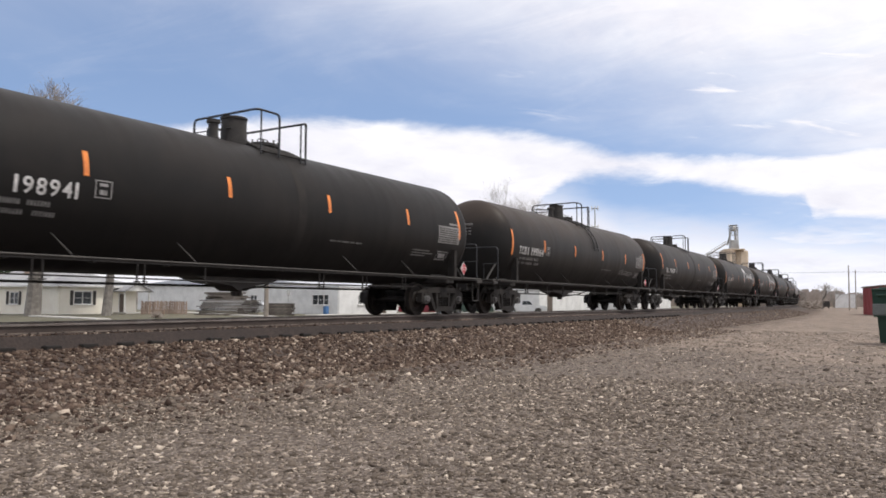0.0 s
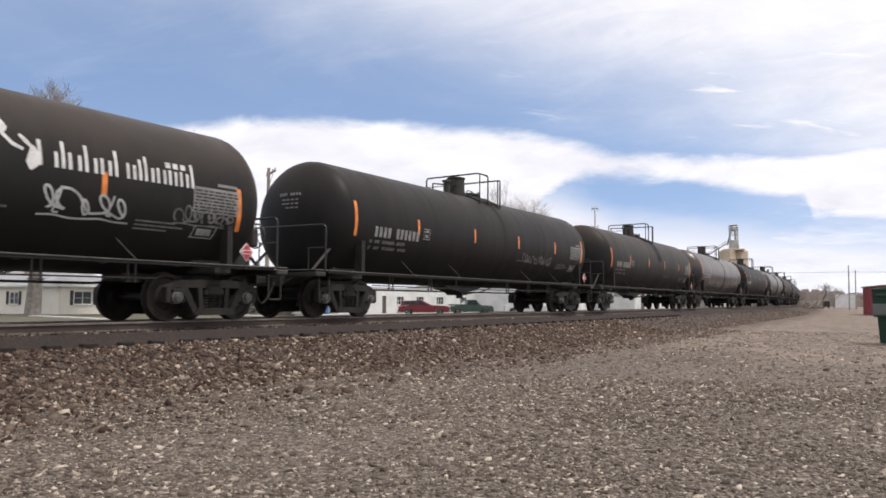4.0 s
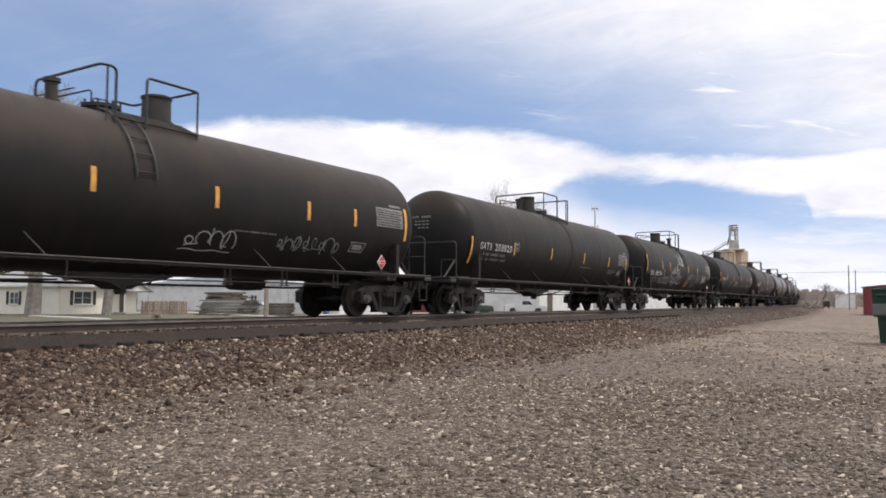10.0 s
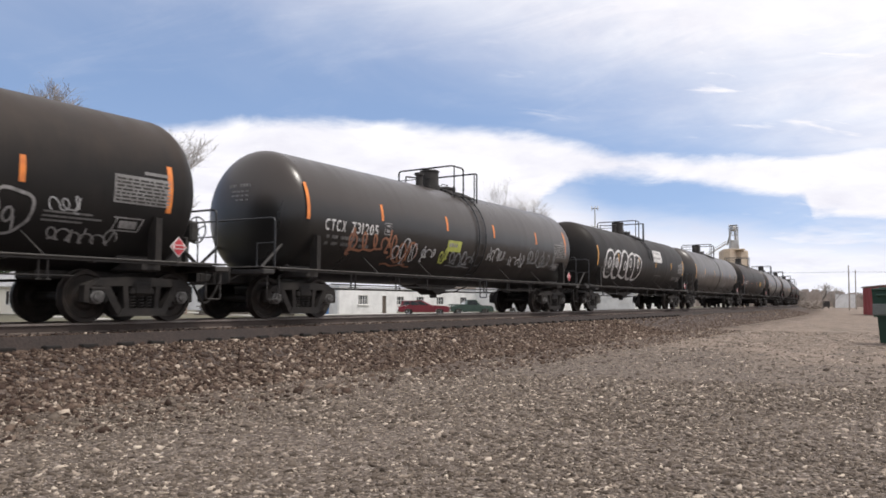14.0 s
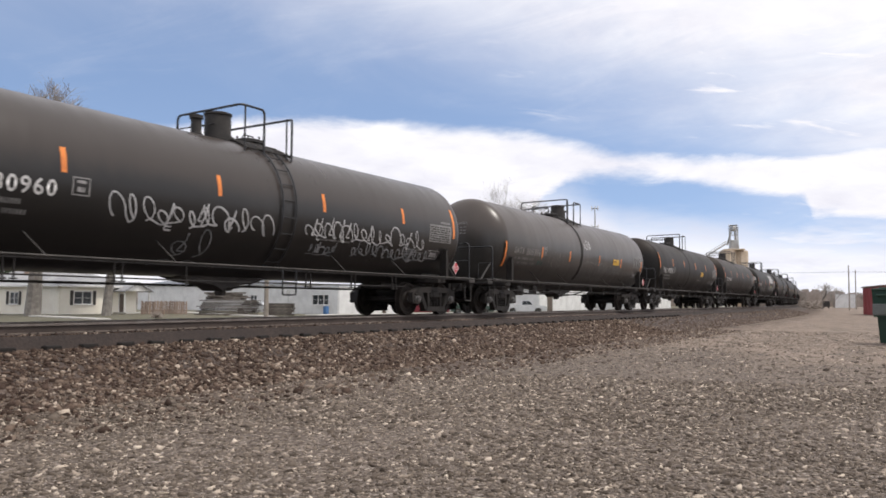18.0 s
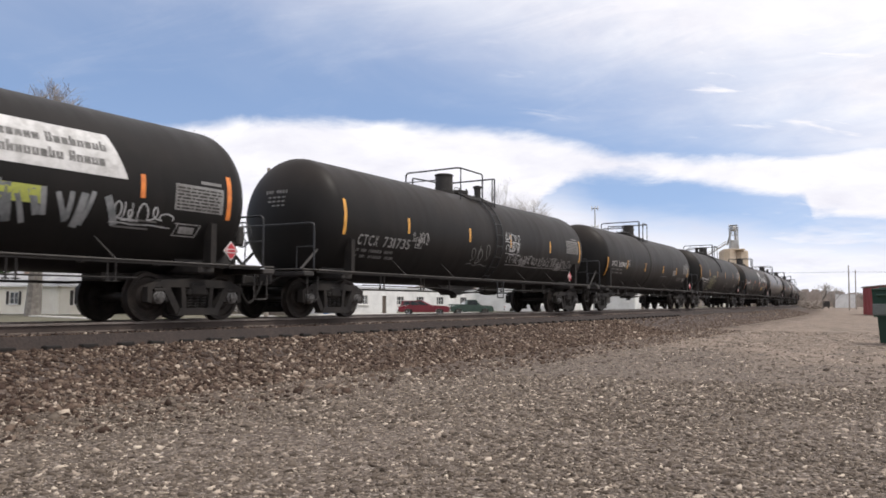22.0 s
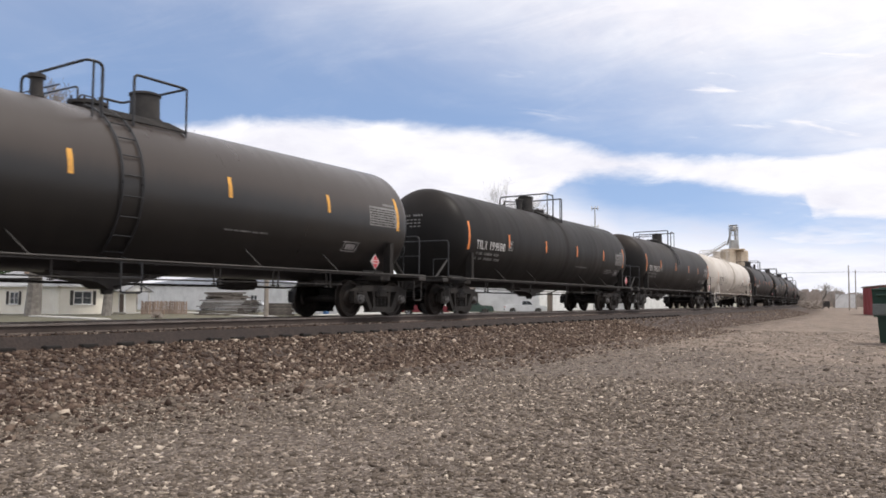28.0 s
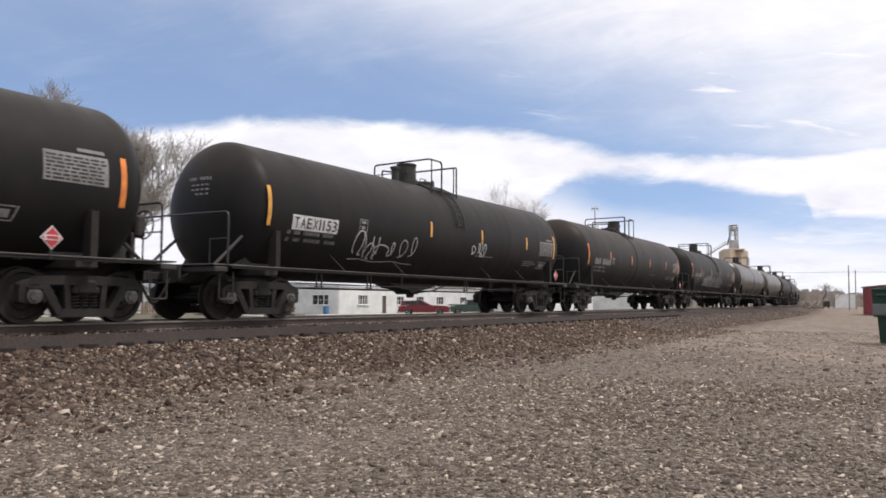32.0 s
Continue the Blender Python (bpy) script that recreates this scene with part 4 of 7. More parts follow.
    sh.tube([(-4.8, -0.62, 0.72), (-3.6, -0.62, 0.72)], 0.016, 6)
    me["valve_box"] = sh.mesh("valve_box", DARK)
    # top fittings; the rails stand round a cross platform
    top = TANK_Z + TANK_R
    for kind, (a, b, b2, c, x0, x1) in TOPS.items():
        me["slat", kind] = Shape().box((0.5 * (x0 + x1), 0, 0), (x1 - x0, 0.05, 0.03), 0.006).mesh("slat", DARK)
        arc = [(0, -0.9 + 0.12 * i, top - 0.235 + 0.055 * i) for i in range(5)]
        me["arch", kind] = Shape().tube(arc + [(x, -y, z) for x, y, z in arc[::-1]], 0.03, 6).mesh("top_platform", DARK)
        me["arch_at", kind] = (x0 + 0.04, x1 - 0.04)
        sh = Shape()
        sh.tube(rounded([(a, 0.98, top - 0.35), (a, 0.98, 4.50), (a, -0.98, 4.53), (b, -0.98, 4.53), (b, -0.98, top - 0.32)], 0.12, 5), 0.026, 8)
        sh.tube([(a + 0.12, -0.98, 4.53), (a + 0.12, -0.98, top - 0.34)], 0.020, 7)
        sh.tube([(a, 0.98, 4.2), (a, -0.2, 4.2)], 0.014, 6)
        me["rail_front", kind] = sh.mesh("platform_rail", TUBE)
        sh = Shape()
        if b2 is None:
            sh.tube(rounded([(c, -0.98, top - 0.35), (c, -0.98, 4.50), (c, 0.98, 4.48), (a + 0.4, 0.98, 4.40), (a + 0.4, 0.98, top - 0.33)], 0.06, 3), 0.026, 8)
            sh.tube([(c - 0.17, -0.98, top - 0.34), (c - 0.17, -0.98, 4.47), (c, -0.98, 4.49)], 0.020, 7)
        else:
            sh.tube(rounded([(b2, -0.98, top - 0.34), (b2, -0.98, 4.50), (c, -0.98, 4.50), (c, 0.98, 4.48), (c - 0.5, 0.98, 4.48), (c - 0.5, 0.98, top - 0.33)], 0.10, 4), 0.026, 8)
            sh.tube([(c, -0.98, top - 0.34), (c, -0.98, 4.50)], 0.020, 7)
            sh.tube(rounded([(b + 0.12, 0.98, top - 0.34), (b + 0.12, 0.98, 4.28), (b + 0.12, -0.1, 4.28), (b + 0.12, -0.1, top)], 0.08, 3), 0.018, 6)
        me["rail_back", kind] = sh.mesh("platform_rail", TUBE)
    me["dome"] = Shape().lathe([(top - 0.08, 0.34), (top + 0.08, 0.34), (top + 0.09, 0.29), (top + 0.54, 0.28), (top + 0.55, 0.305), (top + 0.59, 0.305), (top + 0.61, 0.26)], (0, 0, 0), "z", 28).mesh("protective_housing", DARK)
    sh = Shape()
    sh.lathe([(top - 0.06, 0.30), (top + 0.08, 0.30), (top + 0.09, 0.36), (top + 0.15, 0.36), (top + 0.19, 0.22), (top + 0.20, 0.05)], (0, 0, 0), "z", 24)
    me["bolt"] = Shape().tube([(0.34, 0, top + 0.02), (0.34, 0, top + 0.22)], 0.022, 6).mesh("bolt", DARK)
    sh.tube(rounded([(-0.2, 0, top + 0.17), (-0.15, 0, top + 0.28), (0.15, 0, top + 0.28), (0.2, 0, top + 0.17)], 0.05), 0.015, 6)
    me["manway"] = sh.mesh("manway_cover", DARK)
    me["valve"] = Shape().lathe([(top - 0.06, 0.14), (top + 0.05, 0.14), (top + 0.06, 0.11), (top + 0.36, 0.11), (top + 0.37, 0.15), (top + 0.44, 0.15), (top + 0.46, 0.08)], (0, 0, 0), "z", 16).mesh("relief_valve", DARK)
    # side ladder
    for kind in ("plain", "full"):
        sh = Shape()
        gap, thick = 0.05, 0.020
        xl, xr = (-0.21, 0.21)
        lo = -1.35 if kind == "full" else 0.15
        for x in (xl, xr):
            pts = [skin(x, lo + (1.95 - lo) * k / 12, gap) for k in range(13)]
            sh.tube(([(x, -1.56, 1.0)] if kind == "full" else []) + pts, thick, 6)
            for k in (1, 5, 9):
                sh.tube([skin(x, lo + (1.95 - lo) * k / 12, gap), skin(x, lo + (1.95 - lo) * k / 12, -0.01)], 0.016, 5)
        n = 9 if kind == "full" else 5
        for k in range(n):
            v = lo + 0.1 + (1.8 - lo) * k / n
            sh.tube([skin(xl, v, gap), skin(xr, v, gap)], 0.6 * thick, 6)
        if kind == "full":
            sh.tube(rounded([(xl, -1.56, 1.05), (xl, -1.56, 0.52), (xr, -1.56, 0.52), (xr, -1.56, 1.05)], 0.04), 0.018, 6)
            sh.tube([(xl, -1.56, 0.78), (xr, -1.56, 0.78)], 0.014, 6)
        me["ladder", kind] = sh.mesh("side_ladder", TUBE)
    # tape, stencils and panels
    for key, mt in (("orange", ORANGE), ("yellow", YELLOW), ("pale", PALE)):
        for level, (tall, short) in TAPE_LEVELS.items():
            me["tape_tall", key, level] = skin_patch(Shape(), -0.055, 0.055, tall - 0.43, tall + 0.43, 0.004, lean=-0.08 if tall < -0.1 else 0.0).mesh("tape", mt)
            me["tape_short", key, level] = skin_patch(Shape(), -0.05, 0.05, short - 0.21, short + 0.21, 0.004).mesh("tape", mt)
    sh = Shape()
    for a, b, c, d in ((-0.16, 0.16, -0.02, 0.0), (-0.16, 0.16, -0.30, -0.28), (-0.16, -0.14, -0.30, 0.0), (0.14, 0.16, -0.30, 0.0), (-0.08, 0.08, -0.10, -0.05), (-0.07, 0.07, -0.24, -0.16)):
        skin_patch(sh, a, b, c, d, 0.005)
    me["weld_band"] = skin_patch(Shape(), -0.13, 0.13, -1.2, 1.9, 0.003).mesh("weld_band", BAND)
    me["stencil_box"] = sh.mesh("stencil_box", DULL)
    sh = Shape()
    rng = random.Random(8)
    me["data_words"] = []
    for row, v in enumerate((-0.545, -0.71)):
        x = -6.85
        for w in (0.14, 0.26, 0.60, 0.42):
            word = Shape()
            k = 0.0
            while k < w - 0.05:
                skin_patch(word, x + k, x + k + 0.042, v, v + 0.085, 0.005)
                k += 0.056
            me["data_words"].append(word.mesh("data_word", PRINT))
            x += w + (0.10 if row else 0.06)
    sh = Shape()
    skin_patch(sh, 6.05, 7.2, -0.13, 0.36, 0.004, 0)
    for r in range(7):
        x = 6.09
        while x < 7.08:
            w = min(rng.uniform(0.05, 0.2), 7.16 - x)
            skin_patch(sh, x, x + w, -0.10 + 0.062 * r, -0.066 + 0.062 * r, 0.007, 1)
            x += w + 0.03
    skin_patch(sh, 6.65, 7.15, 0.41, 0.47, 0.004, 0)
    me["data_panel"] = sh.mesh("data_panel", PANEL, DARK)
    sh = Shape()
    for a, b, c, d in ((5.2, 5.75, -0.78, -0.755), (5.2, 5.75, -0.54, -0.515), (5.2, 5.23, -0.78, -0.515), (5.72, 5.75, -0.78, -0.515)):
        skin_patch(sh, a, b, c, d, 0.005, lean=0.25)
    skin_patch(sh, 5.33, 5.68, -0.72, -0.58, 0.005)
    me["test_frame"] = sh.mesh("test_frame", DULL)
    sh = Shape()
    x = 2.0
    for w in (0.22, 0.12, 0.3, 0.16, 0.24):
        skin_patch(sh, x, x + w, -0.675, -0.637, 0.005)
        x += w + 0.04
    me["line_text"] = sh.mesh("small_print", PRINT)
    sh = Shape()
    for r, (w0, w1) in enumerate(((0.0, 0.86), (0.0, 1.05), (0.0, 0.72))):
        skin_patch(sh, 5.12 + w0, 5.12 + w1, -0.62 - 0.075 * r, -0.585 - 0.075 * r, 0.005)
    me["notice"] = sh.mesh("notice_print", PRINT)
    sh = Shape()
    me["head_print"] = []
    bars = [(-0.30 + 0.085 * k, -0.30 + 0.085 * k + 0.055, 0.08, 0.60) for k in range(8) if k != 4]
    bars += [(-0.26 + 0.14 * k, -0.17 + 0.14 * k, 0.035, 0.47 - 0.10 * r) for r in range(3) for k in range(4 - (r == 2))]
    for y0, y1, tall, up in bars:
        z = TANK_Z + up
        y = (y0 + y1) / 2
        rr = math.hypot(y, z - TANK_Z) / TANK_R
        xx = -HALF - 0.74 * math.sqrt(1 - rr * rr) - 0.004
        slope = math.degrees(math.atan2(0.74 * abs(y), TANK_R * TANK_R * math.sqrt(1 - rr * rr)))
        me["head_print"].append(Shape().box((xx, y, z), (0.012, y1 - y0, tall), 0.0, pose(0, 0, 0, 0, 0, slope if y > 0 else -slope) @ pose(0, 0, 0, 0, -10, 0)).mesh("head_print", DULL))
    sh = Shape()
    m = pose(0, 0, 0, 0, 45, 0)
    sh.box((0, -1.555, 1.42), (0.27, 0.012, 0.27), 0.003, m, 0)
    sh.box((0, -1.566, 1.42), (0.23, 0.006, 0.23), 0.0, m, 1)
    sh.box((0, -1.572, 1.42), (0.26, 0.006, 0.085), 0.0, None, 0)
    sh.box((0, -1.577, 1.42), (0.2, 0.004, 0.05), 0.0, None, 1)
    sh.box((0, -1.54, 1.30), (0.03, 0.02, 0.45), 0.004, None, 2)
    me["placard"] = sh.mesh("placard", WHITE, RED, DARK)
    # the trucks
    sh = Shape()
    sh.box((0, 0, 0.60), (0.40, 2.3, 0.26), 0.05)
    sh.lathe([(0.72, 0.2), (0.80, 0.2)], (0, 0, 0), "z", 18)
    for y in (-0.62, 0.62):
        sh.box((0, y, 0.76), (0.3, 0.16, 0.08), 0.02)
    me["bolster"] = sh.mesh("bogie_bolster", IRON)
    for side in (-1, 1):
        sh = Shape()
        y0, y1 = (side * 0.93, side * 1.09)
        for e in (-1, 1):
            sh.prism([(e * 1.14, 0.36), (e * 1.14, 0.64), (e * 0.98, 0.72), (e * 0.70, 0.76), (e * 0.62, 0.58), (e * 0.66, 0.40), (e * 0.74, 0.34), (e * 0.74, 0.60), (e * 1.04, 0.60), (e * 1.04, 0.34)], y0, y1)
            sh.prism([(e * 0.86, 0.66), (e * 0.70, 0.70), (e * 0.36, 0.14), (e * 0.50, 0.13)], y0 + side * 0.012, y1 + side * 0.02)
            sh.prism([(e * 0.26, 0.20), (e * 0.36, 0.20), (e * 0.40, 0.68), (e * 0.30, 0.68)], y0, y1 + side * 0.01)
            sh.box((e * 0.89, side * 1.02, 0.585), (0.26, 0.2, 0.06), 0.012)
        sh.prism([(-1.0, 0.64), (1.0, 0.64), (0.86, 0.775), (0.3, 0.80), (-0.3, 0.80), (-0.86, 0.775)], y0, y1 + side * 0.015)
        sh.prism([(-0.52, 0.11), (0.52, 0.11), (0.42, 0.25), (-0.42, 0.25)], y0 - side * 0.03, y1 + side * 0.05)
        me["side_frame", side] = sh.mesh("side_frame", IRON)
        sh = Shape()
        for x in (-0.17, 0.0, 0.17):
            pts = [(x + 0.075 * math.cos(a), side * 1.01 + 0.075 * math.sin(a), 0.25 + 0.24 * a / (2 * math.pi * 4.5)) for a in (2 * math.pi * 4.5 * k / 54 for k in range(55))]
            sh.tube(pts, 0.016, 5)
        sh.box((0, side * 1.03, 0.55), (0.5, 0.2, 0.13), 0.03)
        me["spring_nest", side] = sh.mesh("spring_nest", IRON)
    sh = Shape()
    for side in (-1, 1):
        c = (0, side * 0.7175, 0)
        pr = [(0.07, 0.09), (0.075, 0.20), (0.03, 0.25), (0.03, 0.36), (0.065, 0.385), (0.068, 0.452), (0.05, 0.457), (-0.045, 0.462), (-0.055, 0.482), (-0.075, 0.482), (-0.078, 0.39), (-0.05, 0.36), (-0.03, 0.22), (-0.08, 0.16), (-0.08, 0.09)]
        sh.lathe([(side * h, r) for h, r in pr], c, "y", 40)
        sh.lathe([(side * 0.80, 0.10), (side * 0.93, 0.105), (side * 0.93, 0.13), (side * 1.10, 0.13), (side * 1.11, 0.10), (side * 1.15, 0.095), (side * 1.16, 0.05)], (0, 0, 0), "y", 20, 1)
        for k in range(3):
            a = 2 * math.pi * k / 3 + 0.4
            sh.tube([(0.065 * math.cos(a), side * 1.14, 0.065 * math.sin(a)), (0.065 * math.cos(a), side * 1.175, 0.065 * math.sin(a))], 0.019, 6, 1)
    sh.lathe([(-0.82, 0.085), (0.82, 0.085)], (0, 0, 0), "y", 16)
    me["wheelset"] = sh.mesh("wheelset", TREAD, CAP)
    sh = Shape()
    for e in (-1, 1):
        for side in (-1, 1):
            sh.box((e * 0.40, side * 0.72, 0.42), (0.08, 0.14, 0.30), 0.03)
        sh.tube([(e * 0.42, -0.72, 0.36), (e * 0.42, 0.72, 0.36)], 0.03, 6)
    me["brake_beam"] = sh.mesh("brake_beam", IRON)
    return me


def whitened(me):
    """The same meshes with the sills, rails, ladder and fittings in dirty white."""
    out = dict(me)
    for key, mesh in me.items():
        name = key if isinstance(key, str) else key[0]
        if name in ("side_sill", "end_sill", "end_rail", "head_brace", "side_bracket", "saddle", "sill_strut", "ladder", "rail_front", "rail_back", "dome", "manway", "valve", "slat", "arch", "bolt", "outlet_sump"):
            out[key] = mesh.copy()
            for i in range(len(mesh.materials)):
                out[key].materials[i] = CREAM
    out["data_panel"] = me["data_panel"].copy()
    out["data_panel"].materials[0], out["data_panel"].materials[1] = TRIM, DULL
    return out


# where each car's number starts and ends along the tank, and how much lower than usual it stands
NUMBERS = {0: (-6.87, -4.82, 0.0), 1: (-7.01, -4.94, 0.0), 2: (-6.66, -4.59, 0.0), 3: (-6.68, -4.61, 0.0), 4: (-6.72, -4.65, 0.0), 7: (-6.93, -5.00, 0.0), 8: (-6.90, -4.81, 0.0), 9: (-7.03, -4.68, -0.22),
           10: (-6.92, -4.95, 0.0), 11: (-6.90, -4.69, -0.22), 12: (-7.11, -4.88, 0.0), 13: (-6.97, -4.68, -0.22), 14: (-6.83, -5.31, 0.0), 15: (-6.97, -4.98, 0.0), 16: (-6.97, -4.89, 0.0),
           19: (-6.95, -4.95, -0.04), 20: (-7.02, -4.75, 0.0), 21: (-6.99, -4.82, 0.0), 22: (-6.85, -4.84, 0.0), 23: (-6.71, -4.68, 0.0), 24: (-7.08, -5.01, 0.0), 25: (-6.92, -4.63, -0.26),
           26: (-6.96, -4.80, 0.0), 27: (-7.06, -4.98, -0.28), 28: (-7.02, -5.08, 0.0), 31: (-6.78, -4.46, -0.25), 32: (-6.91, -4.95, 0.0), 33: (-6.83, -4.83, 0.0), 34: (-6.86, -5.17, -0.05),
           35: (-6.90, -4.65, -0.20), 36: (-6.75, -4.62, 0.0)}
CARS = []
EMBLEMS = (3, 4, 28, 30)
LONGER = {14: 0.5}                       # one car is built longer towards its rear
# how far the tank's front and rear reach beyond the usual, towards the rear
TANK_ENDS = {25: (0.05, 0.25), 26: (0.28, 0.15), 32: (0.10, 0.12), 35: (0.0, 0.28), 36: (0.28, 0.2)}
PANEL_AT = {34: 0.27}
WHEELSETS = {-1: [], 1: []}


def tank_car(me, index, look_key, tape, kind, ladder, text, style, label, extras):
    car = new("tank_car")
    tagged(car, label, "tank car", "tank cars of the train")
    CARS.append(car)
    more = LONGER.get(index, 0.0)
    drawn = pose(more / 2, 0, 0) @ Matrix.Diagonal((1 + more / 16.6, 1, 1, 1))
    front, rear = TANK_ENDS.get(index, (0.12, 0.18))
    rear += more
    long = HALF + 0.74
    part("tank", me["tank", look_key], car, m=pose((front + rear) / 2, 0, 0) @ Matrix.Diagonal((1 + (rear - front) / (2 * long), 1, 1, 1)))
    for side in (-1, 1):
        part("side_sill", me["side_sill", side], car, m=drawn)
    for end in (-1, 1):
        m = pose(more if end > 0 else 0.0, 0, 0)
        part("end_sill", me["end_sill", end], car, m=m)
        part("stub_sill", me["stub_sill", end], car, m=m)
        part("coupler", me["coupler", end], car, m=m)
        part("end_rail", me["end_rail", end], car, m=m)
        for y in (-1.0, 1.0):
            part("head_brace", me["head_brace", end, y], car, m=m)
        part("side_bracket", me["side_bracket"], car, m=m @ pose(end * TRUCK, 0, 0))
    at_rear = pose(more, 0, 0)
    part("head_saddle", me["saddle"], car, m=at_rear)
    stand = part("brake_stand", me["brake_stand"], car, m=at_rear)
    part("brake_wheel", me["brake_wheel"], stand, "spoked black hand brake wheel")
    part("outlet_sump", me["outlet_sump"], car)
    for x in (-4.9, -2.37, 2.6, 5.1):
        part("sill_strut", me["sill_strut"], car, m=pose(x, 0, 0))
    part("brake_rod", me["brake_rod"], car)
    part("train_pipe", me["train_pipe"], car)
    for x in (-5.3, -5.12, -3.3, -3.14, -1.7, 1.8, 1.96, 3.5, 3.66, 5.3, 5.46):
        part("pipe_hanger", me["hanger"], car, m=pose(x, 0, 0))
    if kind in "cd":
        part("air_reservoir", me["reservoir"], car, m=pose(1.0, 0, 0))
    if kind in "bc":
        part("brake_cylinder", me["brake_cylinder"], car)
        part("valve_box", me["valve_box"], car)
    first, second = me["arch_at", kind]
    deck = part("top_platform", me["arch", kind], car, m=pose(first, 0, 0))
    part("arch", me["arch", kind], deck, m=pose(second - first, 0, 0))
    for i in range(5):
        for side in (-1, 1):
            part("slat", me["slat", kind], deck, m=pose(-first, side * (0.9 - 0.12 * i), TANK_Z + TANK_R - 0.22 + 0.055 * i))
    part("platform_rail", me["rail_front", kind], car)
    part("platform_rail", me["rail_back", kind], car)
    at_housing, at_manway, at_valve, across, at_ladder = TOP_SPOTS[kind]
    part("protective_housing", me["dome"], car, m=pose(at_housing, 0, 0))
    cover = part("manway_cover", me["manway"], car, m=pose(at_manway, 0, 0))
    for k in range(8):
        part("bolt", me["bolt"], cover, m=pose(0, 0, 0, 0, 0, 45 * k))
    part("relief_valve", me["valve"], car, m=pose(at_valve, across, -0.35 * across * across))
    if ladder:
        part("side_ladder", me["ladder", ladder], car, m=pose(at_ladder, 0, 0))
    if not ladder:
        part("weld_band", me["weld_band"], car, m=pose(at_ladder, 0, 0), label="darker stained band round the tank")
    level, *spots = TAPES.get(index, ("mid", -7.5, -4.7, -1.5, 1.6, 4.75, 7.5))
    for i, x in enumerate(spots):
        part("reflective_tape", me["tape_tall" if abs(x) > 7.0 else "tape_short", tape, level], car, m=pose(x, 0, 0), label=tape + " reflective strip")
    n0, n1, sunk = NUMBERS.get(index, (-6.85, -4.70, 0.0))
    if style == "plate":
        part("number_plate", skin_patch(Shape(), -6.75, -5.18, -0.44, -0.11, 0.004).mesh("number_plate", WHITE), car, "white plate")
        lettering(car, text, -6.69, -5.23, -0.395, -0.155, DARK, 0.008)
    elif style == "bars":
        sh = Shape()
        x = -6.7
        for w in (0.17, 0.17, 0.17, 0.17, 0, 0.17, 0.17, 0.17, 0.17, 0.17, 0.17):
            if w:
                skin_patch(sh, x, x + 0.12, -0.38, -0.12, 0.005)
            x += 0.19
        part("number", sh.mesh("number", DULL), car)
    else:
        lettering(car, text, n0, n1, -0.365 + sunk, (-0.135 if text[:1] == "G" else -0.095) + sunk, DARK if style == "dark" else DULL if style == "dull" else WHITE)
    turn = pose(0, 0, TANK_Z, math.degrees(-sunk / TANK_R), 0, 0) @ pose(0, 0, -TANK_Z)
    part("stencil_box", me["stencil_box"], car, m=turn @ pose(n1 + 0.42, 0, 0))
    for word in me["data_words"]:
        part("data_word", word, car, m=turn)
    second = index in SECOND_MAKE

    def rolled(along, up):
        """Moves a mark along the tank and up round its side."""
        return pose(along, 0, TANK_Z, math.degrees(-up / TANK_R), 0, 0) @ pose(0, 0, -TANK_Z)
    part("data_panel", me["data_panel"], car, m=rolled(0.25 + more + PANEL_AT.get(index, 0.0), 0.02 if second else -0.20))
    part("test_frame", me["test_frame"], car, m=rolled((0.2 if second else 1.18) + more * 0.4 + PANEL_AT.get(index, 0.0), -0.06))
    part("small_print", me["line_text"], car, m=rolled(-0.35, 0.06))
    if not second:
        part("notice_print", me["notice"], car)
    for bar in me["head_print"]:
        part("head_print", bar, car, m=pose(front, 0, 0))
    part("placard", me["placard"], car, "red and white hazard diamond", m=pose((6.45 if second else 7.62) + more, 0, -0.06))
    for extra in extras:
        extra(car)
    for end in (-1, 1):
        bogie = part("bogie", me["bolster"], car, m=pose(end * (TRUCK + 0.16 if second else TRUCK) + (more if end > 0 else 0.0), 0, 0))
        for side in (-1, 1):
            part("side_frame", me["side_frame", side], bogie)
            part("spring_nest", me["spring_nest", side], bogie)
        part("brake_beam", me["brake_beam"], bogie)
        for e in (-1, 1):
            WHEELSETS[e].append(part("wheelset", me["wheelset"], bogie, m=pose(e * 0.89, 0, 0.457)))
    return car


def tag(x0, x1, v0, v1, seed, mat, width=0.035):
    def make(car):
        part("graffiti", scribble(x0, x1, v0, v1, seed, width).mesh("graffiti", mat), car, "sprayed scrawl")
    return make


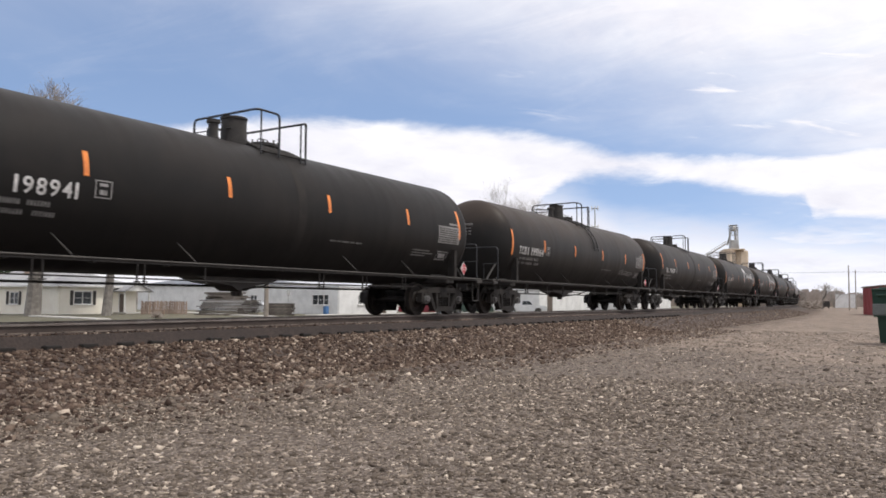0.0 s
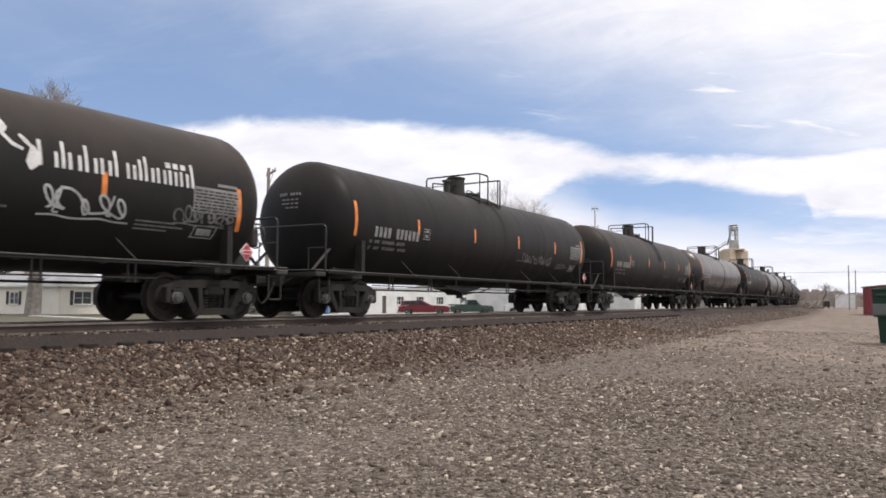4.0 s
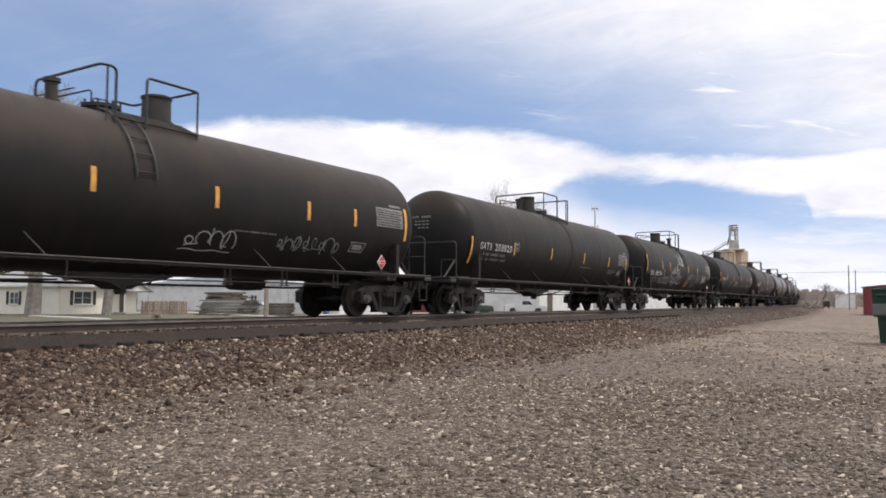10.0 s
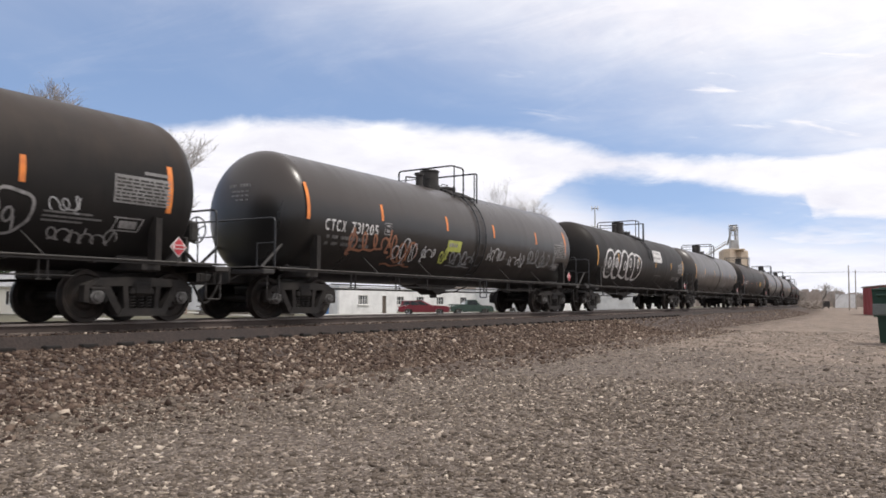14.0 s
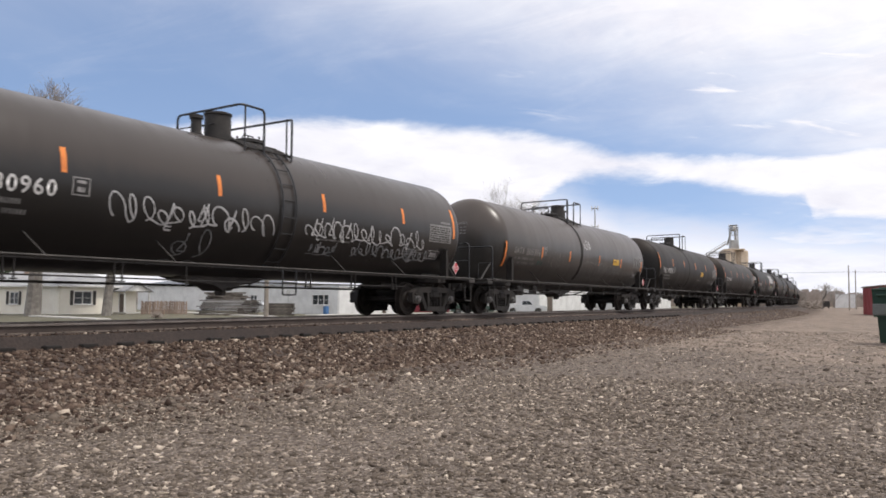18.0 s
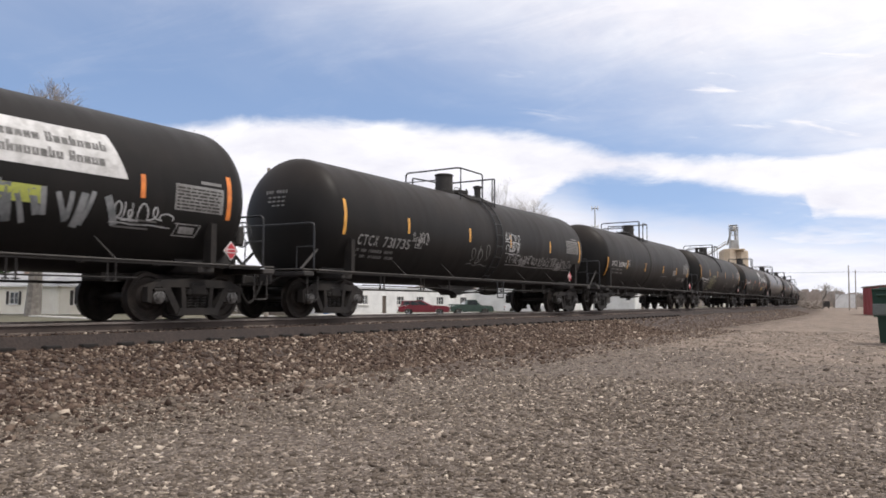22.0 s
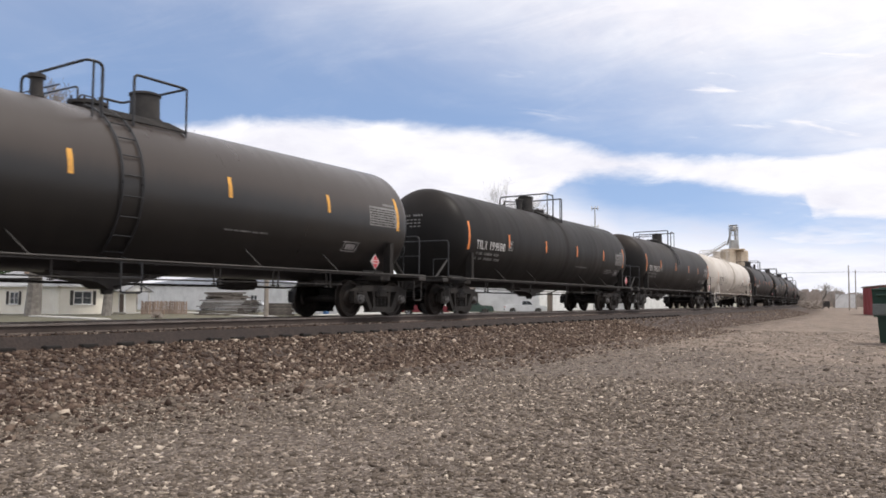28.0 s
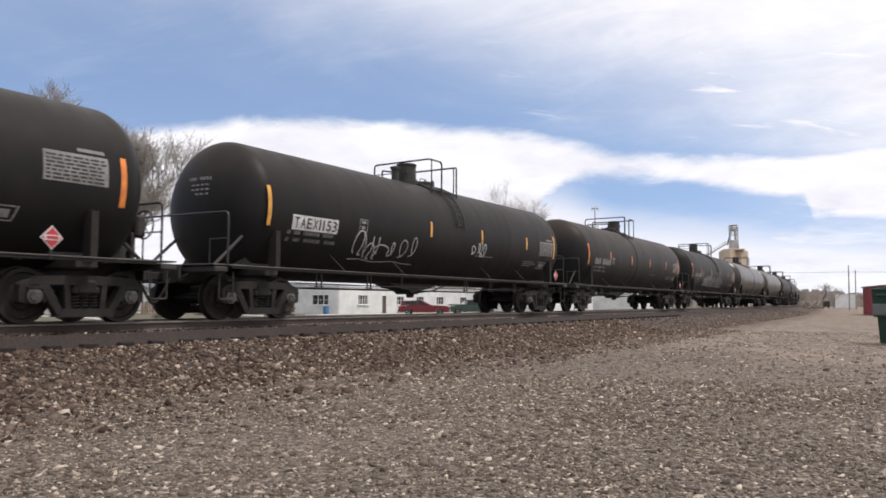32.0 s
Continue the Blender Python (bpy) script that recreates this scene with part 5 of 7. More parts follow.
def bubble(x0, x1, v0, v1, seed, mat, width=0.055):
    """Fat rounded outlines sprayed side by side, each with a small eye."""
    def make(car):
        rng = random.Random(seed)
        sh = Shape()
        h = v1 - v0
        n = max(1, round((x1 - x0) / (0.8 * h)))
        w = (x1 - x0) / n
        for i in range(n):
            cx, cv = x0 + w * (i + 0.5), (v0 + v1) / 2
            a0, wob = rng.uniform(0, 6.28), rng.uniform(0.05, 0.13)
            ring = []
            for k in range(25):
                a = 2 * math.pi * k / 24
                f = 1 + wob * math.sin(3 * a + a0)
                c, d = math.cos(a), math.sin(a)
                ring.append((cx + 0.56 * w * f * math.copysign(abs(c) ** 0.75, c), cv + 0.48 * h * f * math.copysign(abs(d) ** 0.75, d)))
            skin_ribbon(sh, ring, width, 0.006 + 0.0005 * i)
            ex, ev = cx + rng.uniform(-0.1, 0.1) * w, cv + rng.uniform(-0.1, 0.15) * h
            skin_ribbon(sh, [(ex + 0.14 * w * math.cos(k * 0.7), ev + 0.16 * h * math.sin(k * 0.7)) for k in range(10)], width * 0.8, 0.0075)
            if rng.random() < 0.6:
                skin_ribbon(sh, [(cx + 0.1 * w, cv - 0.1 * h), (cx + 0.2 * w, cv - 0.48 * h)], width * 0.8, 0.0085)
        part("graffiti", sh.mesh("graffiti", mat), car, "sprayed rounded outlines")
    return make


def head_ribbon(sh, pts, width, lift=0.006, slot=0):
    """A brushed line on the near half of the front head: x counts from its middle to the shoulder, v up."""
    vs, fs = [], []
    for i, (x, v) in enumerate(pts):
        ax, av = pts[max(0, i - 1)]
        bx, bv = pts[min(len(pts) - 1, i + 1)]
        dx, dv = bx - ax, bv - av
        k = width / 2 / max(1e-6, math.hypot(dx, dv))
        for sx, sv in ((x - dv * k, v + dx * k), (x + dv * k, v - dx * k)):
            y, z = -min(sx, 1.40), sv - 0.45 * sx
            rr = min(0.97, math.hypot(y, z) / TANK_R)
            vs.append((-HALF - 0.74 * math.sqrt(1 - rr * rr) - lift - 0.004, y * (1 + lift), TANK_Z + z))
    fs = [(2 * i, 2 * i + 1, 2 * i + 3, 2 * i + 2) for i in range(len(pts) - 1)]
    return sh.add(vs, fs, slot)


def head_tag(x0, x1, v0, v1, seed, mat, width=0.035):
    def make(car):
        part("graffiti", scribble(x0, x1, v0, v1, seed, width, head_ribbon).mesh("graffiti", mat), car, "sprayed scrawl on the tank head", m=pose(0.12, 0, 0))
    return make


def emblem(x):
    """A white leaping shape and a row of letter-sized white blocks beside it."""
    def make(car):
        sh = Shape()

        def sweep(path, lift):
            """A stroke whose width changes along it: rows of x, v, width."""
            vs, fs = [], []
            rows = []
            for (ax, av, aw), (bx, bv, bw) in zip(path, path[1:]):
                rows += [(ax + (bx - ax) * k / 3, av + (bv - av) * k / 3, aw + (bw - aw) * k / 3) for k in range(3)]
            rows.append(path[-1])
            for i, (px, pv, w) in enumerate(rows):
                qx, qv, _ = rows[max(0, i - 1)]
                rx, rv, _ = rows[min(len(rows) - 1, i + 1)]
                dx, dv = rx - qx, rv - qv
                k = w / 2 / max(1e-6, math.hypot(dx, dv))
                for f in (-1, 0, 1):
                    vs.append(skin(x + 1.06 * (px + dv * k * f) - 0.02, 0.05 + 1.08 * (pv - dx * k * f), lift))
            for i in range(len(rows) - 1):
                fs += [(3 * i, 3 * i + 3, 3 * i + 4, 3 * i + 1), (3 * i + 1, 3 * i + 4, 3 * i + 5, 3 * i + 2)]
            sh.add(vs, fs)
        sweep([(-0.62, 0.50, 0.10), (-0.48, 0.62, 0.30), (-0.22, 0.66, 0.42), (0.02, 0.62, 0.46), (0.20, 0.58, 0.30), (0.34, 0.50, 0.10)], 0.006)
        sweep([(-0.66, 0.46, 0.06), (-0.62, 0.24, 0.24), (-0.55, 0.0, 0.20), (-0.47, -0.20, 0.13), (-0.38, -0.34, 0.04)], 0.0064)
        sweep([(-0.10, 0.40, 0.10), (-0.02, 0.24, 0.02)], 0.0068)
        sweep([(0.24, 0.46, 0.06), (0.40, 0.30, 0.06), (0.56, 0.24, 0.05)], 0.0064)
        sweep([(0.52, 0.46, 0.05), (0.62, 0.36, 0.08), (0.68, 0.30, 0.04)], 0.0066)
        sweep([(0.70, 0.32, 0.06), (0.72, 0.16, 0.20), (0.68, 0.04, 0.18), (0.66, -0.04, 0.04)], 0.0064)
        # beside it a row of plain upright bars, high and low
        px = x + 0.80
        for n, w, h in ((2, 0.34, 0.42), (1, 0.07, 0.46), (2, 0.24, 0.28), (2, 0.24, 0.46), (2, 0.22, 0.28), (1, 0.07, 0.46), (0, 0.06, 0), (2, 0.20, 0.28), (1, 0.07, 0.38), (2, 0.21, 0.46), (2, 0.21, 0.28), (2, 0.20, 0.28), (2, 0.21, 0.28), (1, 0.07, 0.46)):
            for j in range(n):
                cx, top = px + 0.035 + j * (w - 0.07), h if j == 0 else 0.26
                skin_ribbon(sh, [(cx, 0.10 + top * k / 8) for k in range(9)], 0.062, 0.006)
            px += w + 0.05
        for k in range(3):
            cx = px - 0.62 + 0.17 * k
            skin_ribbon(sh, [(cx - 0.055, 0.47), (cx, 0.47), (cx + 0.055, 0.47)], 0.11, 0.0066)
        part("emblem", sh.mesh("emblem", WHITE), car, "white painted emblem")
    return make


def board(x0, x1, v0, v1, face, ink, rows, lean=0.0):
    """A painted sign panel with bars of print."""
    def make(car):
        sh = Shape()
        skin_patch(sh, x0, x1, v0, v1, 0.006, 0, lean)
        rng = random.Random(int(x0 * 10) + rows)
        for r in range(rows):
            v = v1 - (v1 - v0) * (r + 0.75) / (rows + 0.3)
            x = x0 + 0.1 + lean * (v - v0)
            while x < x1 - 0.25:
                w = rng.uniform(0.06, 0.13)
                skin_patch(sh, x, x + w, v, v + 0.45 * (v1 - v0) / (rows + 0.3), 0.009, 1)
                x += w + (0.04 if rng.random() < 0.85 else 0.16)
        part("sign_panel", sh.mesh("sign_panel", face, ink), car, "painted panel with rows of print")
    return make


def banner(x0, x1, v0, v1, lean):
    """A white sign panel with slanted ends, a dark mark and two rows of letter-sized bars."""
    def make(car):
        panel = part("sign_panel", skin_patch(Shape(), x0, x1, v0, v1, 0.006, 0, lean).mesh("sign_panel", WHITE), car, "white painted panel with slanted ends")
        h = v1 - v0
        mark = Shape()
        for k in range(4):
            v = v0 + h * (0.14 + 0.2 * k)
            skin_ribbon(mark, [(x0 + 0.17 + lean * (v - v0) + 0.075 * math.cos(a), v + 0.06 + 0.07 * math.sin(a)) for a in (k + j * 0.6 for j in range(9))], 0.05, 0.009)
        part("sign_mark", mark.mesh("sign_mark", PANEL), panel)
        rng = random.Random(24)
        for v, start, end, words in ((v0 + 0.55 * h, x0 + 0.34, x1 - 0.20, (9, 8)), (v0 + 0.21 * h, x0 + 0.42, x1 - 0.36, (1, 9, 5))):
            step = (end - start) / (sum(words) + 0.6 * (len(words) - 1))
            x = start + lean * (v - v0)
            for n in words:
                row = Shape()
                for k in range(n):
                    tall = 0.23 * h if k == 0 or rng.random() < 0.25 else 0.16 * h
                    skin_patch(row, x, x + 0.36 * step, v, v + tall, 0.009)
                    skin_patch(row, x + 0.48 * step, x + 0.84 * step, v, v + (0.16 * h if k else tall), 0.009)
                    skin_patch(row, x + 0.2 * step, x + 0.6 * step, v + (0.0 if rng.random() < 0.5 else 0.12 * h), v + (0.04 * h if rng.random() < 0.5 else 0.15 * h), 0.0095)
                    x += step
                part("sign_print", row.mesh("sign_print", PRINT), panel)
                x += 0.6 * step
    return make


def slabs(x0, x1, v0, v1, seed, mat, width=0.13):
    """Fat angular strokes sprayed side by side."""
    def make(car):
        rng = random.Random(seed)
        sh = Shape()
        x, k = x0, 0
        while x < x1:
            d = rng.uniform(-0.18, 0.26)
            a, b = v0 + rng.uniform(0, 0.3) * (v1 - v0), v1 - rng.uniform(0, 0.2) * (v1 - v0)
            skin_ribbon(sh, [(x + d * j / 5, b + (a - b) * j / 5) for j in range(6)], width * rng.uniform(0.6, 1.2), 0.006 + 0.0004 * (k % 8))
            x += rng.uniform(0.14, 0.30)
            k += 1
        part("graffiti", sh.mesh("graffiti", mat), car, "fat sprayed strokes")
    return make


def build_train():
    me = car_meshes()
    pale = whitened(me)
    B, C, G = "black", "charcoal", "silver"
    W = "white"
    plan = [
        (B, "orange", "a", None, "TILX 198941", W, []),
        (B, "orange", "a", "plain", "TCBX 199164", W, [tag(4.0, 5.4, -0.72, -0.5, 1, PRINT)]),
        (B, "orange", "a", None, "TILX 199069", W, []),
        (B, "orange", "b", None, "TILX 192285", W, [emblem(2.22)]),
        (B, "orange", "a", None, "TILX 192288", W, [emblem(2.45), tag(3.32, 4.98, -0.64, -0.15, 185, SPRAY, 0.04), tag(5.91, 7.37, -0.56, -0.22, 186, FAINT, 0.04)]),
        (B, "orange", "a", None, "", "bars", [tag(2.0, 4.6, -0.7, -0.3, 2, FAINT)]),
        (B, "orange", "a", "plain", "", "bars", []),
        (C, "orange", "a", None, "CTCX 731016", W, [tag(-6.72, -5.39, -1.06, -0.62, 101, GREY_SPRAY, 0.03), tag(-4.86, -3.23, -0.83, -0.35, 102, SPRAY, 0.035), tag(-3.26, -2.1, -1.09, -0.38, 103, GREY_SPRAY, 0.045),
         tag(-2.01, 0.3, -0.94, -0.43, 104, SPRAY, 0.035), tag(1.61, 2.95, -1.09, -0.26, 105, SPRAY, 0.04), tag(3.52, 6.57, -0.65, -0.14, 106, SPRAY, 0.04)]),
        (B, "orange", "a", None, "TILX 198026", W, []),
        (C, "yellow", "d", "full", "CTCX 732753", W, []),
        (B, "orange", "a", None, "TILX 198313", W, []),
        (B, "yellow", "c", "plain", "DBUX 300831", W, [tag(0.46, 1.77, -1.07, -0.58, 107, SPRAY, 0.03), tag(2.91, 5.07, -0.95, -0.53, 108, GREY_SPRAY, 0.03)]),
        (B, "yellow", "e", None, "GATX 203820", W, []),
        (B, "yellow", "d", "plain", "DBUX 300794", W, [tag(-1.27, 0.08, 0.1, 0.98, 109, WHITE, 0.06), tag(-2.7, -0.77, -0.43, -0.0, 110, SPRAY, 0.04), tag(-4.94, 0.04, -1.08, -0.42, 111, SPRAY, 0.04),
         board(1.33, 2.04, -1.15, -0.77, RUST_SPRAY, RUST_SPRAY, 1), tag(1.16, 4.97, -0.71, -0.27, 113, GREY_SPRAY, 0.035), tag(2.78, 4.18, -1.18, -0.77, 114, GREY_SPRAY, 0.03), tag(5.25, 6.68, -0.66, -0.2, 115, SPRAY, 0.045)]),
        (B, "orange", "e", "plain", "GATX 2587", W, [tag(-3.28, -2.28, -0.79, -0.25, 116, GREY_SPRAY, 0.035), tag(-1.22, 0.28, -0.63, -0.18, 117, SPRAY, 0.035), tag(2.59, 3.63, -0.7, -0.38, 118, TEAL, 0.07),
         board(5.09, 5.57, -0.76, -0.49, DULL, DARK, 1)]),
        (B, "orange", "a", "plain", "TILX 193106", W, [tag(-4.23, -2.08, -1.22, -0.39, 120, SPRAY, 0.035), tag(-2.01, -0.9, -0.92, -0.51, 121, GREY_SPRAY, 0.035), tag(-0.53, 0.14, -0.53, -0.34, 122, DULL, 0.03),
         board(-0.79, 0.1, -0.96, -0.65, RUST_SPRAY, RUST_SPRAY, 1), tag(0.93, 2.4, 0.2, 0.88, 124, SPRAY, 0.045), tag(1.13, 1.69, -0.24, 0.19, 125, SPRAY, 0.045), tag(1.4, 2.5, -0.61, -0.27, 126, SPRAY, 0.04),
         bubble(2.76, 4.89, -1.04, -0.28, 127, DULL), tag(5.17, 5.78, -0.59, -0.3, 128, SPRAY, 0.03), tag(5.27, 6.56, -1.16, -0.83, 129, DULL, 0.03)]),
        (C, "orange", "a", "full", "CTCX 731205", W, [tag(-6.05, -4.25, -0.86, -0.1, 130, RUST_SPRAY, 0.07), tag(-4.32, -2.95, -1.08, -0.25, 131, RUST_SPRAY, 0.06), tag(-4.12, -2.81, -1.02, -0.23, 132, SPRAY, 0.035),
         tag(-2.71, -1.9, -0.88, -0.39, 133, SPRAY, 0.045), tag(-1.7, -1.3, -0.97, -0.27, 134, LIME, 0.05), board(-1.42, -0.63, -0.55, -0.22, LIME, DULL, 1), tag(-1.16, 0.29, -0.98, -0.45, 136, GREY_SPRAY, 0.045),
         tag(1.05, 2.38, -0.74, -0.27, 137, SPRAY, 0.035), tag(2.59, 3.93, -0.86, -0.33, 138, SPRAY, 0.035), tag(4.03, 6.65, -0.83, -0.03, 139, GREY_SPRAY, 0.05)]),
        (B, "yellow", "a", "plain", "", "bars", [bubble(-6.4, -1.2, -0.95, 0.35, 26, WHITE, 0.11), board(1.2, 2.8, 0.1, 0.75, WHITE, DULL, 2, 0.3)]),
        (G, "yellow", "a", None, "", "bars", [bubble(1.25, 2.58, -1.07, -0.22, 140, GREY_SPRAY), tag(2.64, 3.44, -1.41, -0.25, 141, SPRAY, 0.04)]),
        (B, "orange", "b", None, "GATX 200314", W, [board(3.27, 4.15, -0.4, -0.05, AMBER, DARK, 1)]),
        (C, "orange", "a", "full", "CTCX 730960", W, [tag(-3.8, 0.19, -0.68, -0.13, 143, SPRAY, 0.035), tag(-2.3, -1.2, -1.39, -0.58, 144, GREY_SPRAY, 0.03), tag(1.15, 6.2, -0.63, -0.07, 145, SPRAY, 0.035),
         tag(1.46, 2.44, -0.96, -0.62, 146, GREY_SPRAY, 0.03), tag(2.99, 6.45, -0.97, -0.53, 147, GREY_SPRAY, 0.035)]),
        (G, "orange", "b", None, "GATX 205376", "dull", [tag(-0.46, 0.41, 0.1, 0.6, 148, WHITE, 0.04), tag(-3.98, -2.44, -0.77, -0.11, 149, FAINT, 0.04), bubble(-0.38, 2.21, -1.09, -0.33, 150, FAINT),
         tag(1.69, 4.67, -0.82, -0.36, 151, FAINT, 0.05), board(3.26, 4.07, -0.34, -0.08, AMBER, BRONZE, 1), tag(-4.95, -4.47, -0.68, -0.5, 153, TEAL, 0.03)]),
        (B, "orange", "b", None, "TILX 193731", W, [board(2.54, 3.27, -0.34, -0.06, AMBER, BRONZE, 3)]),
        (B, "orange", "b", None, "TILX 197348", W, []),
        (B, "orange", "b", None, "TILX 198689", W, [head_tag(0.3, 1.35, 0.55, 1.15, 61, WHITE, 0.05), head_tag(0.6, 1.30, -0.15, 0.35, 62, GREY_SPRAY, 0.05), tag(-4.57, -3.41, -0.85, -0.47, 155, GREY_SPRAY, 0.03),
         tag(-2.66, -1.37, -0.9, -0.3, 156, SPRAY, 0.035), tag(1.53, 2.39, -0.63, -0.27, 157, SPRAY, 0.04), slabs(2.45, 5.0, -0.86, -0.18, 158, GREY_SPRAY), board(2.98, 3.83, -0.50, -0.22, LIME, LIME, 1),
         tag(5.02, 6.3, -0.66, -0.27, 160, SPRAY, 0.03), banner(2.33, 5.29, 0.08, 0.87, -0.38)]),
        (B, "yellow", "d", "full", "CTCX 731735", "dull", [tag(-4.6, -3.76, -0.47, -0.11, 162, DULL, 0.03), tag(-1.25, 0.1, -0.85, -0.18, 163, FAINT, 0.035), tag(0.93, 2.13, 0.0, 0.37, 164, SPRAY, 0.03),
         tag(1.05, 2.11, -0.38, 0.06, 165, SPRAY, 0.03), tag(1.28, 7.01, -0.77, -0.37, 166, DULL, 0.03)]),
        (B, "yellow", "b", None, "GATX 203842", W, [board(4.0, 4.5, -0.5, -0.2, DULL, DARK, 1)]),
        (B, "yellow", "c", "plain", "CITX 221103", W, [tag(-4.38, -3.38, -1.15, -0.19, 167, LIME_PALE, 0.05), bubble(-3.69, -2.44, -1.1, -0.16, 168, LIME_PALE), tag(1.32, 1.89, -0.9, -0.67, 169, FAINT, 0.03)]),
        (B, "orange", "a", None, "TILX 192244", W, [emblem(2.45), tag(-4.73, -3.38, -0.86, -0.39, 170, FAINT, 0.05), bubble(-3.35, -2.52, -0.89, -0.34, 171, FAINT), tag(-2.41, -1.74, -0.78, -0.46, 172, LIME_PALE, 0.035),
         tag(2.45, 3.71, -0.64, -0.3, 173, FAINT, 0.04), board(3.51, 4.26, -0.78, -0.47, AMBER, DARK, 1), tag(4.26, 4.61, -0.77, -0.19, 175, DULL, 0.05), tag(4.89, 6.11, -0.78, -0.16, 176, OLIVE, 0.06)]),
        (C, "yellow", "d", "plain", "", "bars", [tag(-6.67, -4.02, -0.79, -0.34, 177, PRINT, 0.03), tag(-3.63, 0.25, -0.82, -0.31, 178, FAINT, 0.035), tag(1.29, 4.1, -0.79, 0.21, 179, DULL, 0.05)]),
        (B, "orange", "a", None, "", "bars", [emblem(2.45)]),
        (C, "yellow", "c", "full", "CTCX 732868", W, []),
        (B, "orange", "a", None, "TILX 199180", W, []),
        (B, "orange", "b", "plain", "TILX 198223", W, []),
        ("cream", "pale", "b", "full", "TEIX 30128", "dark", [tag(-4.59, -3.42, -0.69, -0.07, 180, OLIVE, 0.03), tag(3.3, 4.38, -0.74, -0.34, 181, DARK, 0.035), tag(4.68, 5.5, -0.78, -0.5, 187, OLIVE, 0.03), tag(5.9, 6.8, -0.68, -0.47, 188, DARK, 0.02), board(3.55, 4.41, -0.31, -0.13, TRIM, LIME_PALE, 1), tag(0.72, 1.5, -1.02, -0.61, 182, DARK, 0.03)]),
        (B, "orange", "d", "plain", "DBUX 300808", W, []),
        (B, "yellow", "a", "plain", "TAEX1153", "plate", [tag(-4.45, -1.57, -1.0, -0.26, 183, SPRAY, 0.035), tag(1.29, 2.36, -0.59, -0.08, 184, SPRAY, 0.04)]),
        (B, "orange", "b", None, "", "bars", []),
        (B, "orange", "a", "plain", "", "bars", [tag(-3.9, 2.6, -0.85, -0.15, 48, SPRAY, 0.05)]),
        (C, "yellow", "a", None, "", "bars", []),
        (G, "yellow", "a", None, "", "bars", []),
        (B, "orange", "a", None, "", "bars", []),
        (B, "orange", "b", None, "", "bars", []),
        (C, "yellow", "a", "full", "", "bars", []),
        (B, "orange", "a", None, "", "bars", []),
        (B, "orange", "a", "plain", "", "bars", []),
        (B, "orange", "a", None, "", "bars", []),
    ]
    tone = {B: "weathered black", C: "glossy charcoal", G: "faded grey", "cream": "dirty white"}
    for i, (key, tape, kind, ladder, text, style, extras) in enumerate(plan):
        words = tone[key] + " tank car with " + tape + " strips"
        if i in EMBLEMS:
            words += " and a white emblem"
        elif len(extras) > 1:
            words += " and sprayed graffiti"
        tank_car(pale if key == "cream" else me, i, key, tape, kind, ladder, text, style, words, extras)


# how far each car stands from an even spacing, in metres
SLACK = {0: 0.49, 1: 0.31, 2: 0.14, 3: 0.18, 4: 0.16, 5: 0.14, 6: 0.14, 7: 0.14, 8: 0.16, 9: 0.12,
         10: 0.03, 11: -0.11, 12: 0.01, 13: -0.09, 14: 0.48, 15: 0.86, 16: 0.87, 17: 0.73, 18: 0.6, 19: 0.62,
         20: 0.56, 21: 0.48, 22: 0.45, 23: 0.29, 24: 0.29, 25: 0.28, 26: 0.2, 27: 0.29, 28: 0.3, 29: 0.21,
         30: 0.19, 31: 0.16, 32: 0.11, 33: -0.03, 34: -0.05, 35: 0.13, 36: 0.1, 37: 0.15, 38: 0.15, 39: 0.15,
         40: 0.15, 41: 0.15, 42: 0.15, 43: 0.15, 44: 0.15, 45: 0.15, 46: 0.15}


def car_place(i, t):
    return 162.41 + (i - 8) * PITCH + SLACK.get(i, 0.0) - SPEED * t


# from this moment the cars up to this one run late by so many metres
LATE, LATE_CARS, LATE_BY = 12.0, 13, 0.70


def motions():
    for i, car in enumerate(CARS):
        lag = LATE_BY if i <= LATE_CARS else 0.0
        walk(car, [(t, track_pose(car_place(i, t) + (lag if t >= LATE else 0.0))) for t in (*range(0, 12), 11.6, *range(12, 33))])
    # one turn of a wheelset serves every wheelset of its kind
    for e, sets in WHEELSETS.items():
        step = math.degrees(SPEED / 0.457) / FPS
        walk(sets[0], [(k / FPS, pose(e * 0.89, 0, 0.457, 0, -step * k, 0)) for k in range(32 * FPS + 1)])
        turn = sets[0].animation_data
        for other in sets[1:]:
            other.rotation_mode = "QUATERNION"
            keys = other.animation_data_create()
            keys.action = turn.action
            keys.action_slot = turn.action_slot


# ---- beyond the track: houses, sheds, trees and vehicles ----
GROUND_Z = -1.0


def wall_slab(sh, a, b, z0, z1, thick=0.2, holes=(), slot=0):
    """An upright wall from a to b (x, y), pierced by holes (from, to, bottom, top) measured along it."""
    ax, ay = a
    dx, dy = b[0] - ax, b[1] - ay
    n = math.hypot(dx, dy)
    turn = pose(0, 0, 0, 0, 0, math.degrees(math.atan2(dy, dx)))
    xs = sorted({0.0, n, *[h[0] for h in holes], *[h[1] for h in holes]})
    for p, q in zip(xs, xs[1:]):
        gaps = sorted((h[2], h[3]) for h in holes if h[0] < (p + q) / 2 < h[1])
        z = z0
        for lo, hi in gaps + [(z1, z1)]:
            if lo - z > 0.01:
                m = (p + q) / 2 / n
                sh.box((ax + dx * m, ay + dy * m, (z + lo) / 2), (q - p, thick, lo - z), 0.0, turn, slot)
            z = hi
    return sh


